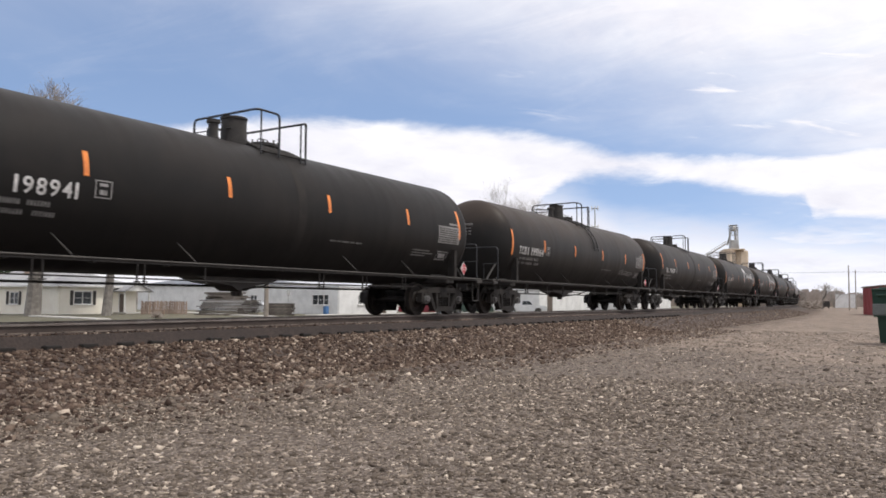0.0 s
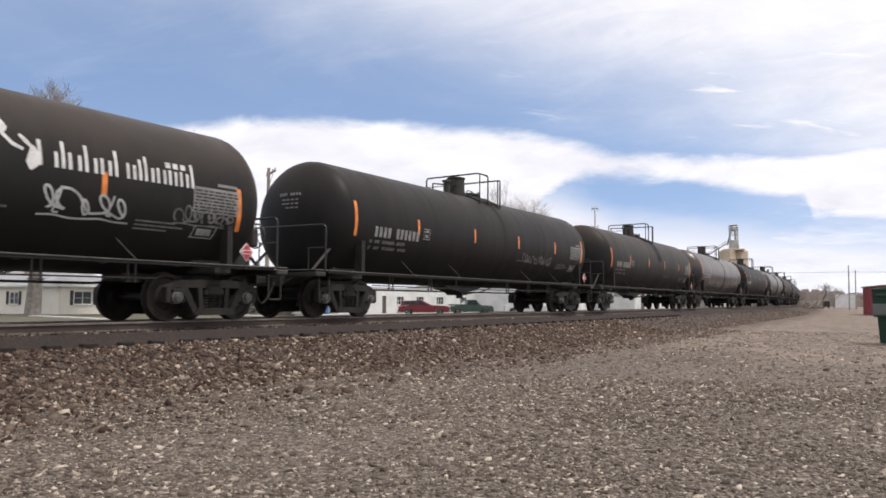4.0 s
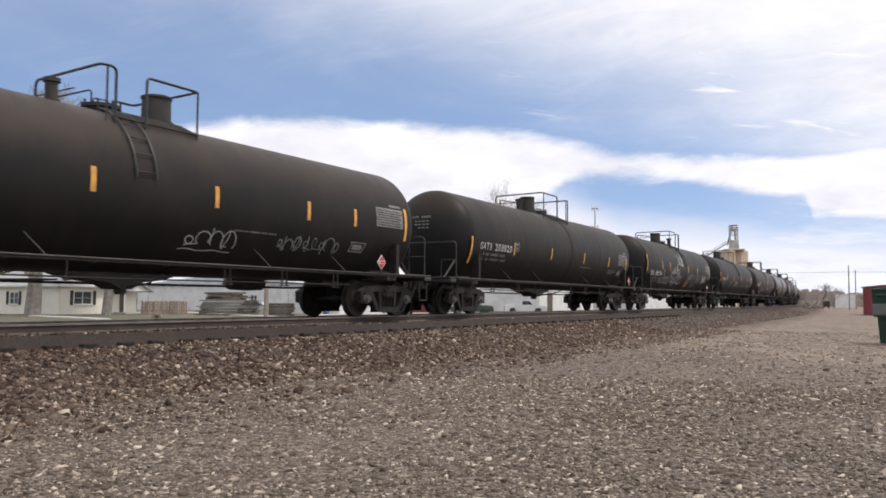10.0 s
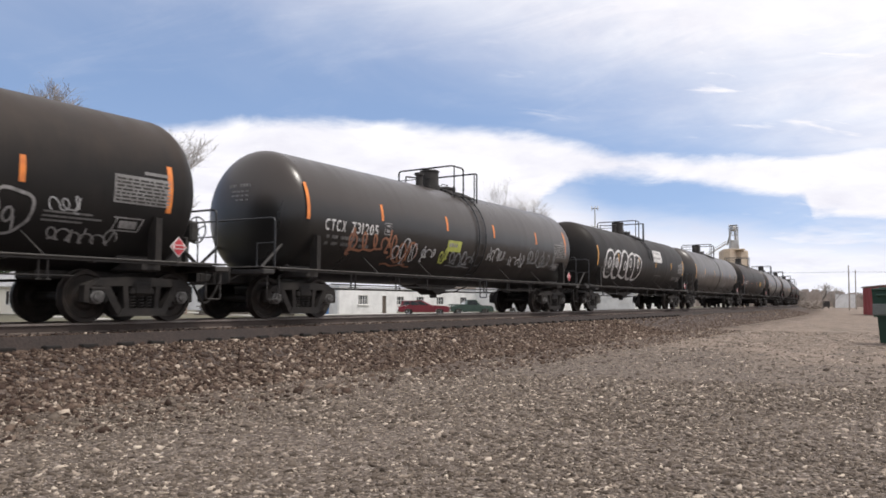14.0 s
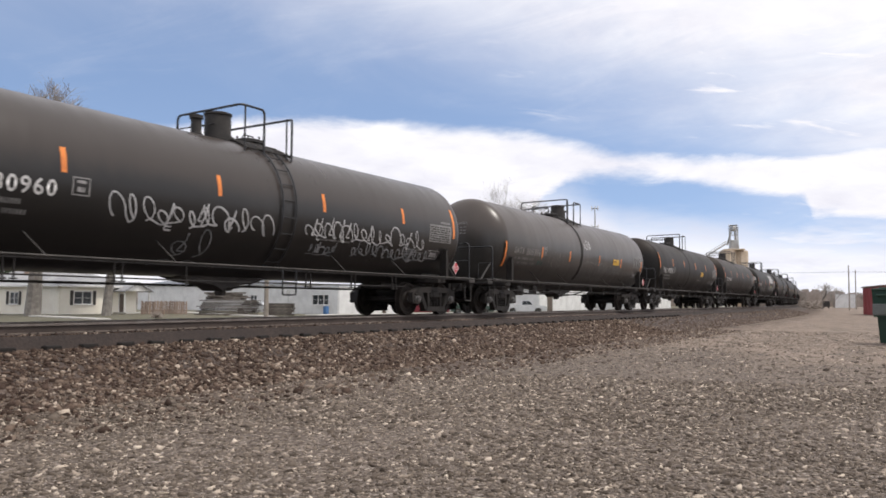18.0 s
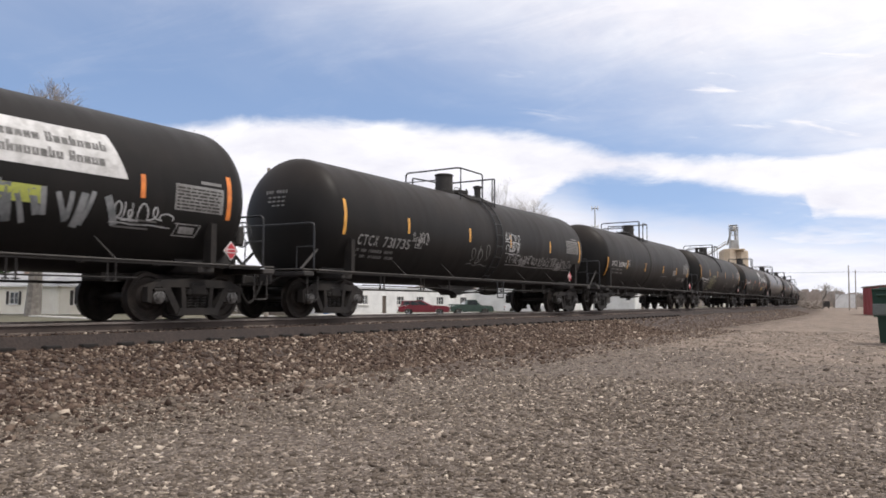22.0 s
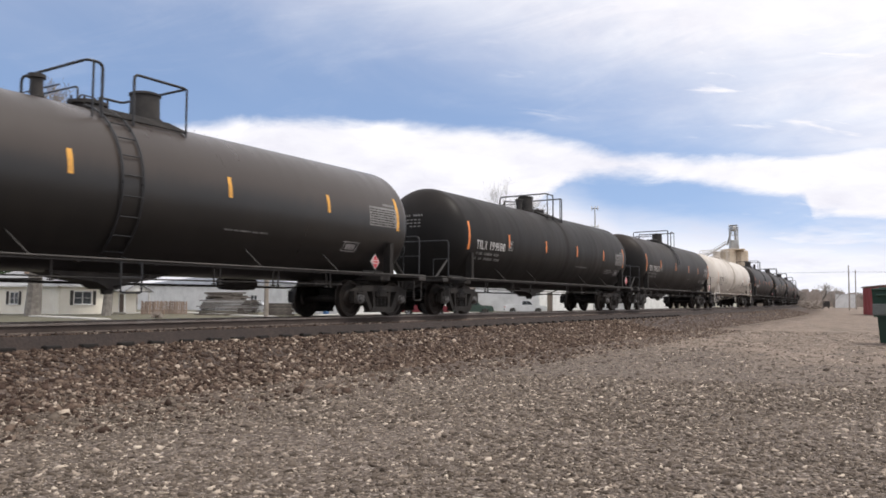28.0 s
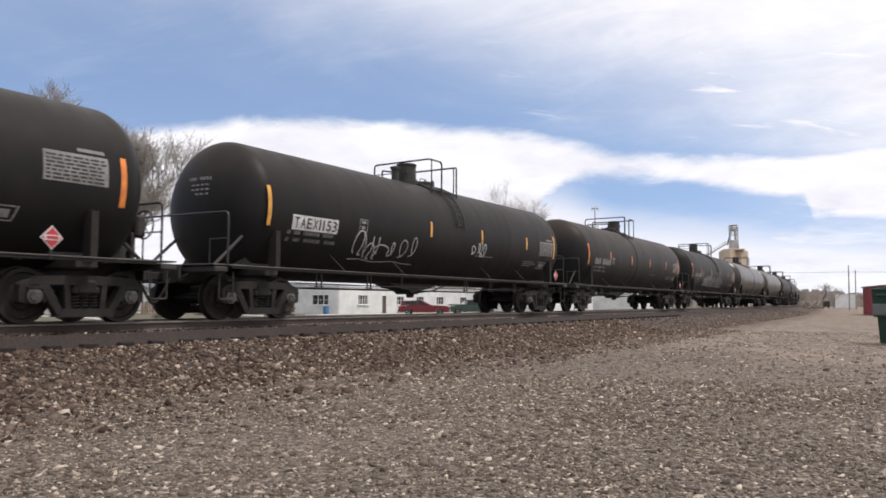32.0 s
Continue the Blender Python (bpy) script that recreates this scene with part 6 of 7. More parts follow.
def window_in(parent, a, b, d0, d1, z0, z1, panes=2, shutters=None):
    """A window with frame, sill and panes in the wall from a to b of a building."""
    ang = math.atan2(b[1] - a[1], b[0] - a[0])
    c, s = math.cos(ang), math.sin(ang)
    m = pose(a[0] + c * d0, a[1] + s * d0, z0, 0, 0, math.degrees(ang))
    w, h = d1 - d0, z1 - z0
    sh = Shape()
    for x in (0.04, w - 0.04):
        sh.box((x, 0, h / 2), (0.08, 0.26, h), 0.01)
    for z in (0.04, h - 0.04):
        sh.box((w / 2, 0, z), (w, 0.26, 0.08), 0.01)
    for i in range(1, panes):
        sh.box((w * i / panes, 0, h / 2), (0.06, 0.12, h), 0.01)
    sh.box((w / 2, 0, h / 2), (w, 0.08, 0.04), 0.008)
    win = part("window", sh.mesh("window_frame", TRIM), parent, m=m)
    part("sill", Shape().box((w / 2, -0.16, -0.03), (w + 0.2, 0.16, 0.06), 0.01).mesh("sill", TRIM), win)
    for i in range(panes):
        part("pane", Shape().box((w * (i + 0.5) / panes, 0.02, h / 2), (w / panes - 0.06, 0.012, h - 0.12)).mesh("pane", GLASS), win)
    if shutters:
        for x in (-0.24, w + 0.24):
            sh = Shape().box((x, -0.13, h / 2), (0.36, 0.04, h + 0.1), 0.008)
            for k in range(9):
                sh.box((x, -0.155, h * (k + 0.5) / 9), (0.28, 0.02, 0.06), 0.006)
            part("shutter", sh.mesh("shutter", shutters), win)


def door_in(parent, a, b, d0, d1, z0, z1, paint):
    ang = math.atan2(b[1] - a[1], b[0] - a[0])
    m = pose(a[0] + math.cos(ang) * d0, a[1] + math.sin(ang) * d0, z0, 0, 0, math.degrees(ang))
    w, h = d1 - d0, z1 - z0
    sh = Shape().box((w / 2, 0, h / 2), (w - 0.1, 0.06, h - 0.06), 0.01)
    for z in (0.28, 0.72):
        sh.box((w / 2, -0.035, h * z), (w * 0.6, 0.02, h * 0.34), 0.008)
    door = part("door", sh.mesh("door", paint), parent, m=m)
    sh = Shape()
    for x in (0.03, w - 0.03):
        sh.box((x, -0.04, h / 2), (0.1, 0.22, h), 0.01)
    sh.box((w / 2, -0.04, h), (w + 0.1, 0.22, 0.1), 0.01)
    part("door_frame", sh.mesh("door_frame", TRIM), door)
    part("handle", Shape().tube([(w - 0.16, -0.04, 1.0), (w - 0.16, -0.1, 1.0), (w - 0.26, -0.1, 1.0)], 0.02, 6).mesh("handle", CHROME), door)


def hip_roof(x0, x1, y0, y1, z, rise, inset, mat, thick=0.14):
    sh = Shape()
    ym = (y0 + y1) / 2
    vs = [(x0, y0, z), (x1, y0, z), (x1, y1, z), (x0, y1, z), (x0 + inset, ym, z + rise), (x1 - inset, ym, z + rise)]
    vs += [(x, y, zz - thick) for x, y, zz in vs]
    fs = [(0, 1, 5, 4), (1, 2, 5), (2, 3, 4, 5), (3, 0, 4), (6, 10, 11, 7), (7, 11, 8), (8, 11, 10, 9), (9, 10, 6), (0, 6, 7, 1), (1, 7, 8, 2), (2, 8, 9, 3), (3, 9, 6, 0)]
    return sh.add(vs, fs).mesh("roof", mat)


def cream_house():
    h = new("house")
    h.matrix_basis = pose(45.6, 59.1, GROUND_Z, 0, 0, 6)
    tagged(h, "cream bungalow with a grey hipped roof and gabled porch", "house")
    long, deep, tall = 9.4, 16.0, 2.72
    ends = {"front": ((0, 0), (long, 0)), "side": ((0, deep), (0, 0)), "back": ((long, deep), (0, deep)), "far": ((long, 0), (long, deep))}
    holes = {"front": [(1.55, 3.75, 0.95, 2.28), (7.05, 7.95, 0.0, 2.08)], "side": [(8.9, 10.3, 0.95, 2.2)], "back": [], "far": []}
    for key, (p, q) in ends.items():
        part("wall", wall_slab(Shape(), p, q, 0.0, tall, 0.2, holes[key]).mesh("wall", CREAM_SIDING), h)
    window_in(h, *ends["front"], 1.55, 3.75, 0.95, 2.28, 2, SHUTTER)
    window_in(h, *ends["side"], 8.9, 10.3, 0.95, 2.2, 2, SHUTTER)
    door_in(h, *ends["front"], 7.05, 7.95, 0.0, 2.08, DOOR)
    x0, x1, y0, y1, z = -0.6, long + 0.6, -0.6, deep + 0.6, tall + 0.1
    xm, top, run = (x0 + x1) / 2, tall + 2.0, (x1 - x0) / 2
    vs = [(x0, y0, z), (x1, y0, z), (x1, y1, z), (x0, y1, z), (xm, y0 + run, top), (xm, y1 - run, top)]
    vs += [(x, y, q - 0.14) for x, y, q in vs]
    fs = [(0, 1, 4), (1, 2, 5, 4), (2, 3, 5), (3, 0, 4, 5), (6, 10, 7), (7, 10, 11, 8), (8, 11, 9), (9, 11, 10, 6), (0, 6, 7, 1), (1, 7, 8, 2), (2, 8, 9, 3), (3, 9, 6, 0)]
    part("roof", Shape().add(vs, fs).mesh("roof", SHINGLE), h)
    part("fascia", Shape().box((xm, y0 - 0.03, z - 0.06), (x1 - x0, 0.05, 0.18), 0.01).mesh("fascia", TRIM), h)
    part("fascia", Shape().box((x0 - 0.03, deep / 2, z - 0.06), (0.05, y1 - y0, 0.18), 0.01).mesh("fascia", TRIM), h)
    # the small gabled porch before the door
    pm, half, eave, ridge = 8.1, 1.75, 2.45, 3.30
    for side in (-1, 1):
        slope = [(pm, ridge), (pm + side * (half + 0.2), eave - 0.08), (pm + side * (half + 0.2), eave - 0.20), (pm, ridge - 0.12)]
        part("porch_roof", Shape().prism(slope, -1.9, 0.6).mesh("porch_roof", SHINGLE), h)
        part("porch_post", Shape().box((pm + side * (half - 0.1), -1.6, eave / 2 - 0.06), (0.12, 0.12, eave - 0.14), 0.015).mesh("porch_post", TRIM), h)
    part("gable", Shape().prism([(pm - half, eave - 0.1), (pm + half, eave - 0.1), (pm, ridge - 0.14)], -1.66, -1.58).mesh("gable", TRIM), h)
    part("porch_step", Shape().box((pm, -1.0, 0.08), (3.4, 1.9, 0.16), 0.02).mesh("porch_step", CONCRETE), h)
    part("chimney", Shape().box((3.0, 8.5, 4.6), (0.6, 0.6, 1.0), 0.02).mesh("chimney", FENCE_WOOD), h)


def iron_fence():
    f = new("iron_fence")
    f.matrix_basis = pose(53.4, 56.4, GROUND_Z, 0, 0, -40)
    tagged(f, "low dark iron railing beside the bungalow porch", "fence")
    for x in (0.0, 1.2, 2.4, 3.6):
        part("post", Shape().tube([(x, 0, -0.05), (x, 0, 1.3)], 0.035, 6).mesh("post", TUBE), f)
    for z in (0.3, 1.2):
        part("fence_rail", Shape().box((1.8, 0, z), (3.6, 0.03, 0.04), 0.006).mesh("fence_rail", TUBE), f)
    bar = Shape().tube([(0, 0, 0.1), (0, 0, 1.25)], 0.016, 5).mesh("bar", TUBE)
    for k in range(23):
        part("bar", bar, f, m=pose(0.15 * (k + 1), 0, 0))


def white_block(name, label, x, y, rz, lx, ly, hz, wins, doors, roof, wall=WHITE_SIDING, rise=0.0):
    """A plain low building: local x runs along the track side, y away from it. wins: (wall, from, to, bottom, top, panes)."""
    b = new(name)
    b.matrix_basis = pose(x, y, GROUND_Z, 0, 0, rz)
    tagged(b, label, "building")
    ends = {"front": ((0, 0), (lx, 0)), "right": ((lx, 0), (lx, ly)), "back": ((lx, ly), (0, ly)), "left": ((0, ly), (0, 0))}
    for key, (p, q) in ends.items():
        holes = [w[1:5] for w in wins if w[0] == key] + [d[1:3] + (0.0, d[3]) for d in doors if d[0] == key]
        part("wall", wall_slab(Shape(), p, q, 0.0, hz, 0.2, holes).mesh("wall", wall), b)
    for key, d0, d1, z0, z1, panes in wins:
        window_in(b, *ends[key], d0, d1, z0, z1, panes)
    for key, d0, d1, z1 in doors:
        door_in(b, *ends[key], d0, d1, 0.0, z1, DOOR)
    if rise:
        part("roof", hip_roof(-0.4, lx + 0.4, -0.4, ly + 0.4, hz + 0.12, rise, 0.4, roof), b)
    else:
        part("roof", Shape().box((lx / 2, ly / 2, hz + 0.08), (lx + 0.3, ly + 0.3, 0.16), 0.03).mesh("roof", roof), b)
    return b


def limb_tree(name, label, x, y, tall, spread, trunk_r, seed, lean=0.0, depth=5, lift=0.35, ends=(4, 6), forks=(3, 4), thin=0.008):
    """A bare tree: a tapered trunk, limbs, and a crown of fine twigs."""
    rng = random.Random(seed)
    tree = new(name)
    tree.matrix_basis = pose(x, y, GROUND_Z - 0.05)
    tagged(tree, label, "tree")
    wood, twigs = Shape(), Shape()

    def grow(p, d, length, r, level):
        pts = [p]
        q = p
        steps = 3 if level < depth else 1
        for k in range(steps):
            d = (d + Vector((rng.uniform(-1, 1), rng.uniform(-1, 1), rng.uniform(-0.3, 0.7))) * 0.16).normalized()
            q = q + d * (length / steps)
            pts.append(q)
        tgt = wood if level < 3 else twigs
        tgt.tube(pts, r, 8 if level < 2 else 5 if level < 3 else 3, taper=r * 0.6)
        if level >= depth:
            return
        if 2 <= level:
            for _ in range(5):
                at, a = pts[rng.randint(0, 3)], rng.uniform(0, 2 * math.pi)
                out = Vector((math.cos(a), math.sin(a), rng.uniform(-0.2, 1.0))).normalized()
                twigs.tube([at, at + out * rng.uniform(0.03, 0.09) * tall], thin, 3, taper=thin * 0.5)
        n = rng.randint(*forks) if level < depth - 1 else rng.randint(*ends)
        for i in range(n):
            at = pts[-1] if i < 2 else pts[rng.randint(1, 3)]
            a = rng.uniform(0, 2 * math.pi)
            out = Vector((math.cos(a), math.sin(a), rng.uniform(lift - 0.3, lift + 0.6)))
            nd = (d * rng.uniform(0.5, 0.9) + out.normalized() * spread).normalized()
            grow(at, nd, length * rng.uniform(0.58, 0.80), max(thin, r * 0.55), level + 1)
    grow(Vector((0, 0, 0)), Vector((lean, 0.0, 1)).normalized(), tall * 0.30, trunk_r, 0)
    part("trunk", wood.mesh("trunk", BARK), tree)
    part("crown", twigs.mesh("crown", TWIG), tree)
    return tree


def evergreen(x, y, tall, wide, seed):
    rng = random.Random(seed)
    tree = new("evergreen_tree")
    tree.matrix_basis = pose(x, y, GROUND_Z)
    tagged(tree, "dark green evergreen tree behind the house", "tree")
    part("trunk", Shape().tube([(0, 0, -0.1), (0, 0, tall * 0.8)], 0.2, 8, taper=0.05).mesh("trunk", BARK), tree)
    sh = Shape()
    for i in range(1500):
        z = rng.uniform(0.05, 1) * tall
        r = wide * (1 - z / tall) ** 0.7 * math.sqrt(rng.uniform(0.3, 1))
        a = rng.uniform(0, 2 * math.pi)
        c = Vector((r * math.cos(a), r * math.sin(a), z))
        u = Vector((math.cos(a), math.sin(a), rng.uniform(-0.6, 0.3))).normalized() * rng.uniform(0.15, 0.35)
        w = u.cross(Vector((0, 0, 1))).normalized() * rng.uniform(0.08, 0.16)
        sh.add([c - w, c + u, c + w, c - u * 0.2 + Vector((0, 0, 0.12))], [(0, 1, 2), (0, 1, 3), (1, 2, 3)])
    part("crown", sh.mesh("crown", GREENERY), tree)


GREENERY = material("evergreen_needles", (0.035, 0.065, 0.028), (0.06, 0.09, 0.04), 0.9, 0.0, 1.0, 12.0, 0.0)


def utility_pole(x, y, tall, rz, arms=1, r=0.15):
    p = new("utility_pole")
    p.matrix_basis = pose(x, y, GROUND_Z - 0.1, 0, 0, rz)
    tagged(p, "weathered wooden utility pole with a cross arm", "utility pole", "utility poles")
    part("pole", Shape().tube([(0, 0, 0), (0, 0, tall * 0.5), (0, 0, tall)], r, 10, taper=r * 0.65).mesh("pole", POLE_WOOD), p)
    for k in range(arms):
        z = tall - 0.3 - 0.9 * k
        arm = part("cross_arm", Shape().box((0, -0.14, z), (2.2, 0.09, 0.11), 0.01).mesh("cross_arm", POLE_WOOD), p)
        for i in (-1.0, -0.45, 0.45, 1.0):
            part("insulator", Shape().lathe([(z + 0.05, 0.02), (z + 0.1, 0.045), (z + 0.16, 0.045), (z + 0.2, 0.02)], (i, -0.14, 0), "z", 8).mesh("insulator", GALV), arm)
        part("brace", Shape().tube([(-0.6, -0.14, z - 0.03), (0, -0.12, z - 0.55), (0.6, -0.14, z - 0.03)], 0.018, 5).mesh("brace", GALV), p)
    return p


def wire(a, b, sag, r=0.03):
    a, b = Vector(a), Vector(b)
    pts = [a.lerp(b, k / 14) - Vector((0, 0, sag * 4 * (k / 14) * (1 - k / 14))) for k in range(15)]
    w = new("overhead_wire", Shape().tube(pts, r, 4).mesh("overhead_wire", TUBE))
    return tagged(w, "thin black overhead wire between poles", "wire", "overhead wires")


def vehicle(label, x, y, rz, paint, kind, length=4.9):
    """A parked car or pickup: body, cabin, glass, wheels, bumpers and lamps."""
    v = new("parked_pickup" if kind == "pickup" else "parked_car")
    v.matrix_basis = pose(x, y, GROUND_Z, 0, 0, rz)
    tagged(v, label, "car", "parked vehicles")
    k = length / 4.9
    low = [(-2.4, 0.32), (-2.45, 0.55), (-2.38, 0.86), (-1.3, 0.97), (0.9, 0.98), (2.2, 0.92), (2.42, 0.78), (2.45, 0.5), (2.38, 0.3),
           (1.95, 0.28), (1.85, 0.55), (1.5, 0.68), (1.15, 0.55), (1.05, 0.28), (-1.05, 0.28), (-1.15, 0.55), (-1.5, 0.68), (-1.85, 0.55), (-1.95, 0.28)]
    body = Shape().prism([(a * k, b) for a, b in low], -0.88, 0.88)
    part("body", body.mesh("body", paint), v)
    if kind == "wagon":
        roof = [(-2.3, 0.95), (-2.05, 1.46), (-0.2, 1.5), (0.75, 0.97)]
        glass = [(-2.1, 1.0), (-1.95, 1.38), (-0.28, 1.42), (0.5, 1.0)]
    elif kind == "pickup":
        roof = [(-0.55, 0.95), (-0.45, 1.58), (0.5, 1.6), (1.05, 0.97)]
        glass = [(-0.42, 1.02), (-0.36, 1.48), (0.42, 1.5), (0.85, 1.02)]
    else:
        roof = [(-1.75, 0.95), (-1.1, 1.4), (0.2, 1.42), (0.95, 0.97)]
        glass = [(-1.5, 1.0), (-1.02, 1.33), (0.14, 1.35), (0.72, 1.0)]
    part("cabin", Shape().prism([(a * k, b) for a, b in roof], -0.74, 0.74).mesh("cabin", paint), v)
    for side in (-1, 1):
        n = 3 if kind == "wagon" else 2
        gx0, gx1 = glass[0][0], glass[3][0]
        tx0, tx1 = glass[1][0], glass[2][0]
        for i in range(n):
            f0, f1 = i / n + 0.02, (i + 1) / n - 0.02
            q = [((gx0 + (gx1 - gx0) * f0) * k, glass[0][1]), ((tx0 + (tx1 - tx0) * f0) * k, glass[1][1]), ((tx0 + (tx1 - tx0) * f1) * k, glass[2][1]), ((gx0 + (gx1 - gx0) * f1) * k, glass[3][1])]
            part("side_window", Shape().prism(q, side * 0.74, side * 0.752).mesh("side_window", GLASS), v)
        for x in (-1.5, 1.5):
            w = part("wheel", Shape().lathe([(-0.11, 0.2), (-0.11, 0.31), (-0.08, 0.33), (0.08, 0.33), (0.11, 0.31), (0.11, 0.2)], (x * k, side * 0.80, 0.33), "y", 20).mesh("tyre", RUBBER), v)
            part("rim", Shape().lathe([(side * 0.02, 0.19), (side * 0.115, 0.19), (side * 0.10, 0.06)], (x * k, side * 0.80, 0.33), "y", 14).mesh("rim", CHROME), w)
        part("headlight", Shape().box((2.43 * k, side * 0.62, 0.72), (0.06, 0.3, 0.16), 0.02).mesh("headlight", CHROME), v)
        part("tail_light", Shape().box((-2.43 * k, side * 0.68, 0.74), (0.05, 0.22, 0.18), 0.02).mesh("tail_light", RED), v)
    for e in (-1, 1):
        part("bumper", Shape().box((e * 2.5 * k, 0, 0.45), (0.12, 1.7, 0.16), 0.03).mesh("bumper", CHROME), v)
    if kind == "pickup":
        sh = Shape()
        for side in (-1, 1):
            sh.box((-1.45 * k, side * 0.84, 1.02), (1.8 * k, 0.08, 0.14), 0.015)
        part("bed_rail", sh.mesh("bed_rail", paint), v)


def lumber_pile():
    pile = new("lumber_pile")
    pile.matrix_basis = pose(54.0, 45.0, GROUND_Z, 0, 0, -58)
    tagged(pile, "stacked weathered grey lumber in an uneven heap", "lumber pile")
    rng = random.Random(31)
    long = Shape().box((0, 0, 0), (5.2, 0.24, 0.09), 0.01).mesh("plank", LUMBER)
    short = Shape().box((0, 0, 0), (2.6, 0.3, 0.14), 0.012).mesh("plank", LUMBER)
    for layer in range(15):
        z = 0.1 + 0.145 * layer
        if layer < 10:
            for j in range(4):
                part("plank", long, pile, m=pose(rng.uniform(-0.5, 0.3) + (0.4 if layer > 5 else 0), -0.6 + 0.4 * j, z, 0, rng.uniform(-0.6, 0.6), rng.uniform(-2.5, 2.5)))
        else:
            for j in range(3):
                part("plank", short, pile, m=pose(rng.uniform(-1.3, 1.0), -0.4 + 0.4 * j, z, 0, rng.uniform(-1, 1), rng.uniform(-6, 6)))
    for x in (-1.9, 0, 1.9):
        part("bearer", Shape().box((x, 0, 0.03), (0.2, 1.9, 0.07), 0.01).mesh("bearer", LUMBER), pile)
    low = new("lumber_stack")
    low.matrix_basis = pose(56.6, 41.0, GROUND_Z, 0, 0, -60)
    tagged(low, "low stack of grey boards beside the larger heap", "lumber pile")
    for layer in range(8):
        for j in range(3):
            part("plank", short, low, m=pose(rng.uniform(-0.25, 0.25), -0.4 + 0.4 * j, 0.08 + 0.145 * layer, 0, 0, rng.uniform(-3, 3)))


def picket_fence():
    f = new("picket_fence")
    f.matrix_basis = pose(50.9, 53.8, GROUND_Z, 0, 0, -58.2)
    tagged(f, "faded reddish wooden picket fence beside the yard", "fence")
    rng = random.Random(6)
    slat = Shape().prism([(-0.06, 0.05), (0.06, 0.05), (0.06, 1.25), (0.0, 1.36), (-0.06, 1.25)], -0.012, 0.012).mesh("slat", FENCE_WOOD)
    for i in range(30):
        part("slat", slat, f, m=pose(0.15 * i, 0, rng.uniform(-0.05, 0.05), 0, rng.uniform(-2, 2), 0))
    for z in (0.4, 1.0):
        part("fence_rail", Shape().box((2.2, 0.03, z), (4.5, 0.04, 0.09), 0.008).mesh("fence_rail", FENCE_WOOD), f)
    for x in (0.0, 2.2, 4.4):
        part("post", Shape().box((x, 0.09, 0.66), (0.1, 0.1, 1.34), 0.012).mesh("post", FENCE_WOOD), f)


def grain_elevator():
    g = new("grain_elevator")
    g.matrix_basis = pose(271.9, 43.3, GROUND_Z, 0, 0, 20)
    tagged(g, "tan concrete grain elevator with a steel headhouse tower", "grain elevator")
    for i, (x, y, w) in enumerate(((-2.2, 1.8, 4.0), (2.4, 1.8, 4.0), (0.0, -2.0, 4.2))):
        part("bin", Shape().lathe([(0, w * 0.62), (18.0, w * 0.62), (18.4, w * 0.58)], (x, y, 0), "z", 8).mesh("bin", CONCRETE_BIN, sharp=20), g)
    part("bin_cap", Shape().box((0, 0.2, 18.6), (8.6, 6.4, 0.5), 0.1).mesh("bin_cap", CONCRETE_BIN), g)
    part("headhouse", Shape().box((-1.2, 0, 20.3), (3.0, 2.6, 3.0), 0.1).mesh("headhouse", GALV), g)
    sh = Shape()
    for x in (-2.0, 0.4):
        for y in (-1.2, 1.2):
            sh.tube([(x, y, 18.6), (x, y, 26.2)], 0.14, 5)
    for k in range(4):
        z = 19.5 + 2.0 * k
        for y in (-1.2, 1.2):
            sh.tube([(-2.0, y, z), (0.4, y, z + 1.8)], 0.09, 4)
            sh.tube([(-2.0, y, z), (0.4, y, z)], 0.09, 4)
        sh.tube([(-2.0, -1.2, z), (-2.0, 1.2, z)], 0.09, 4)
        sh.tube([(0.4, -1.2, z), (0.4, 1.2, z)], 0.09, 4)
    part("tower_frame", sh.mesh("tower_frame", GALV), g)
    part("leg_head", Shape().box((-0.9, 0, 25.6), (3.4, 1.4, 1.5), 0.25).mesh("leg_head", GALV), g)
    part("catwalk", Shape().box((-0.2, 0, 26.7), (4.4, 2.4, 0.16), 0.03).mesh("catwalk", GALV), g)
    part("spout", Shape().tube([(0.2, -0.6, 25.0), (3.0, -1.2, 21.0), (3.4, -1.2, 18.8)], 0.3, 7).mesh("spout", GALV), g)
    part("spout", Shape().tube([(0.2, 0.6, 24.6), (2.4, 1.6, 20.4)], 0.3, 7).mesh("spout", GALV), g)
    part("vent_hood", Shape().lathe([(18.8, 0.9), (20.6, 0.9), (21.4, 0.3)], (3.0, -1.4, 0), "z", 10).mesh("vent_hood", GALV), g)
    conveyor = Shape()
    a, b = Vector((-2.4, 2.6, 20.6)), Vector((-5.2, 10.5, 15.6))
    conveyor.tube([a, b], 0.28, 6)
    conveyor.tube([a + Vector((0, 0, 0.8)), b + Vector((0, 0, 0.8))], 0.1, 5)
    for k in range(6):
        p = a.lerp(b, k / 5)
        conveyor.tube([p, p + Vector((0, 0, 0.8))], 0.07, 4)
    part("conveyor", conveyor.mesh("conveyor", GALV), g)
    part("conveyor_support", Shape().tube([b, (b.x, b.y, 0)], 0.2, 6).mesh("conveyor_support", GALV), g)
    part("annex", Shape().box((-7.5, 4.5, 3.2), (9, 7, 6.4), 0.1).mesh("annex", CREAM_SIDING), g)


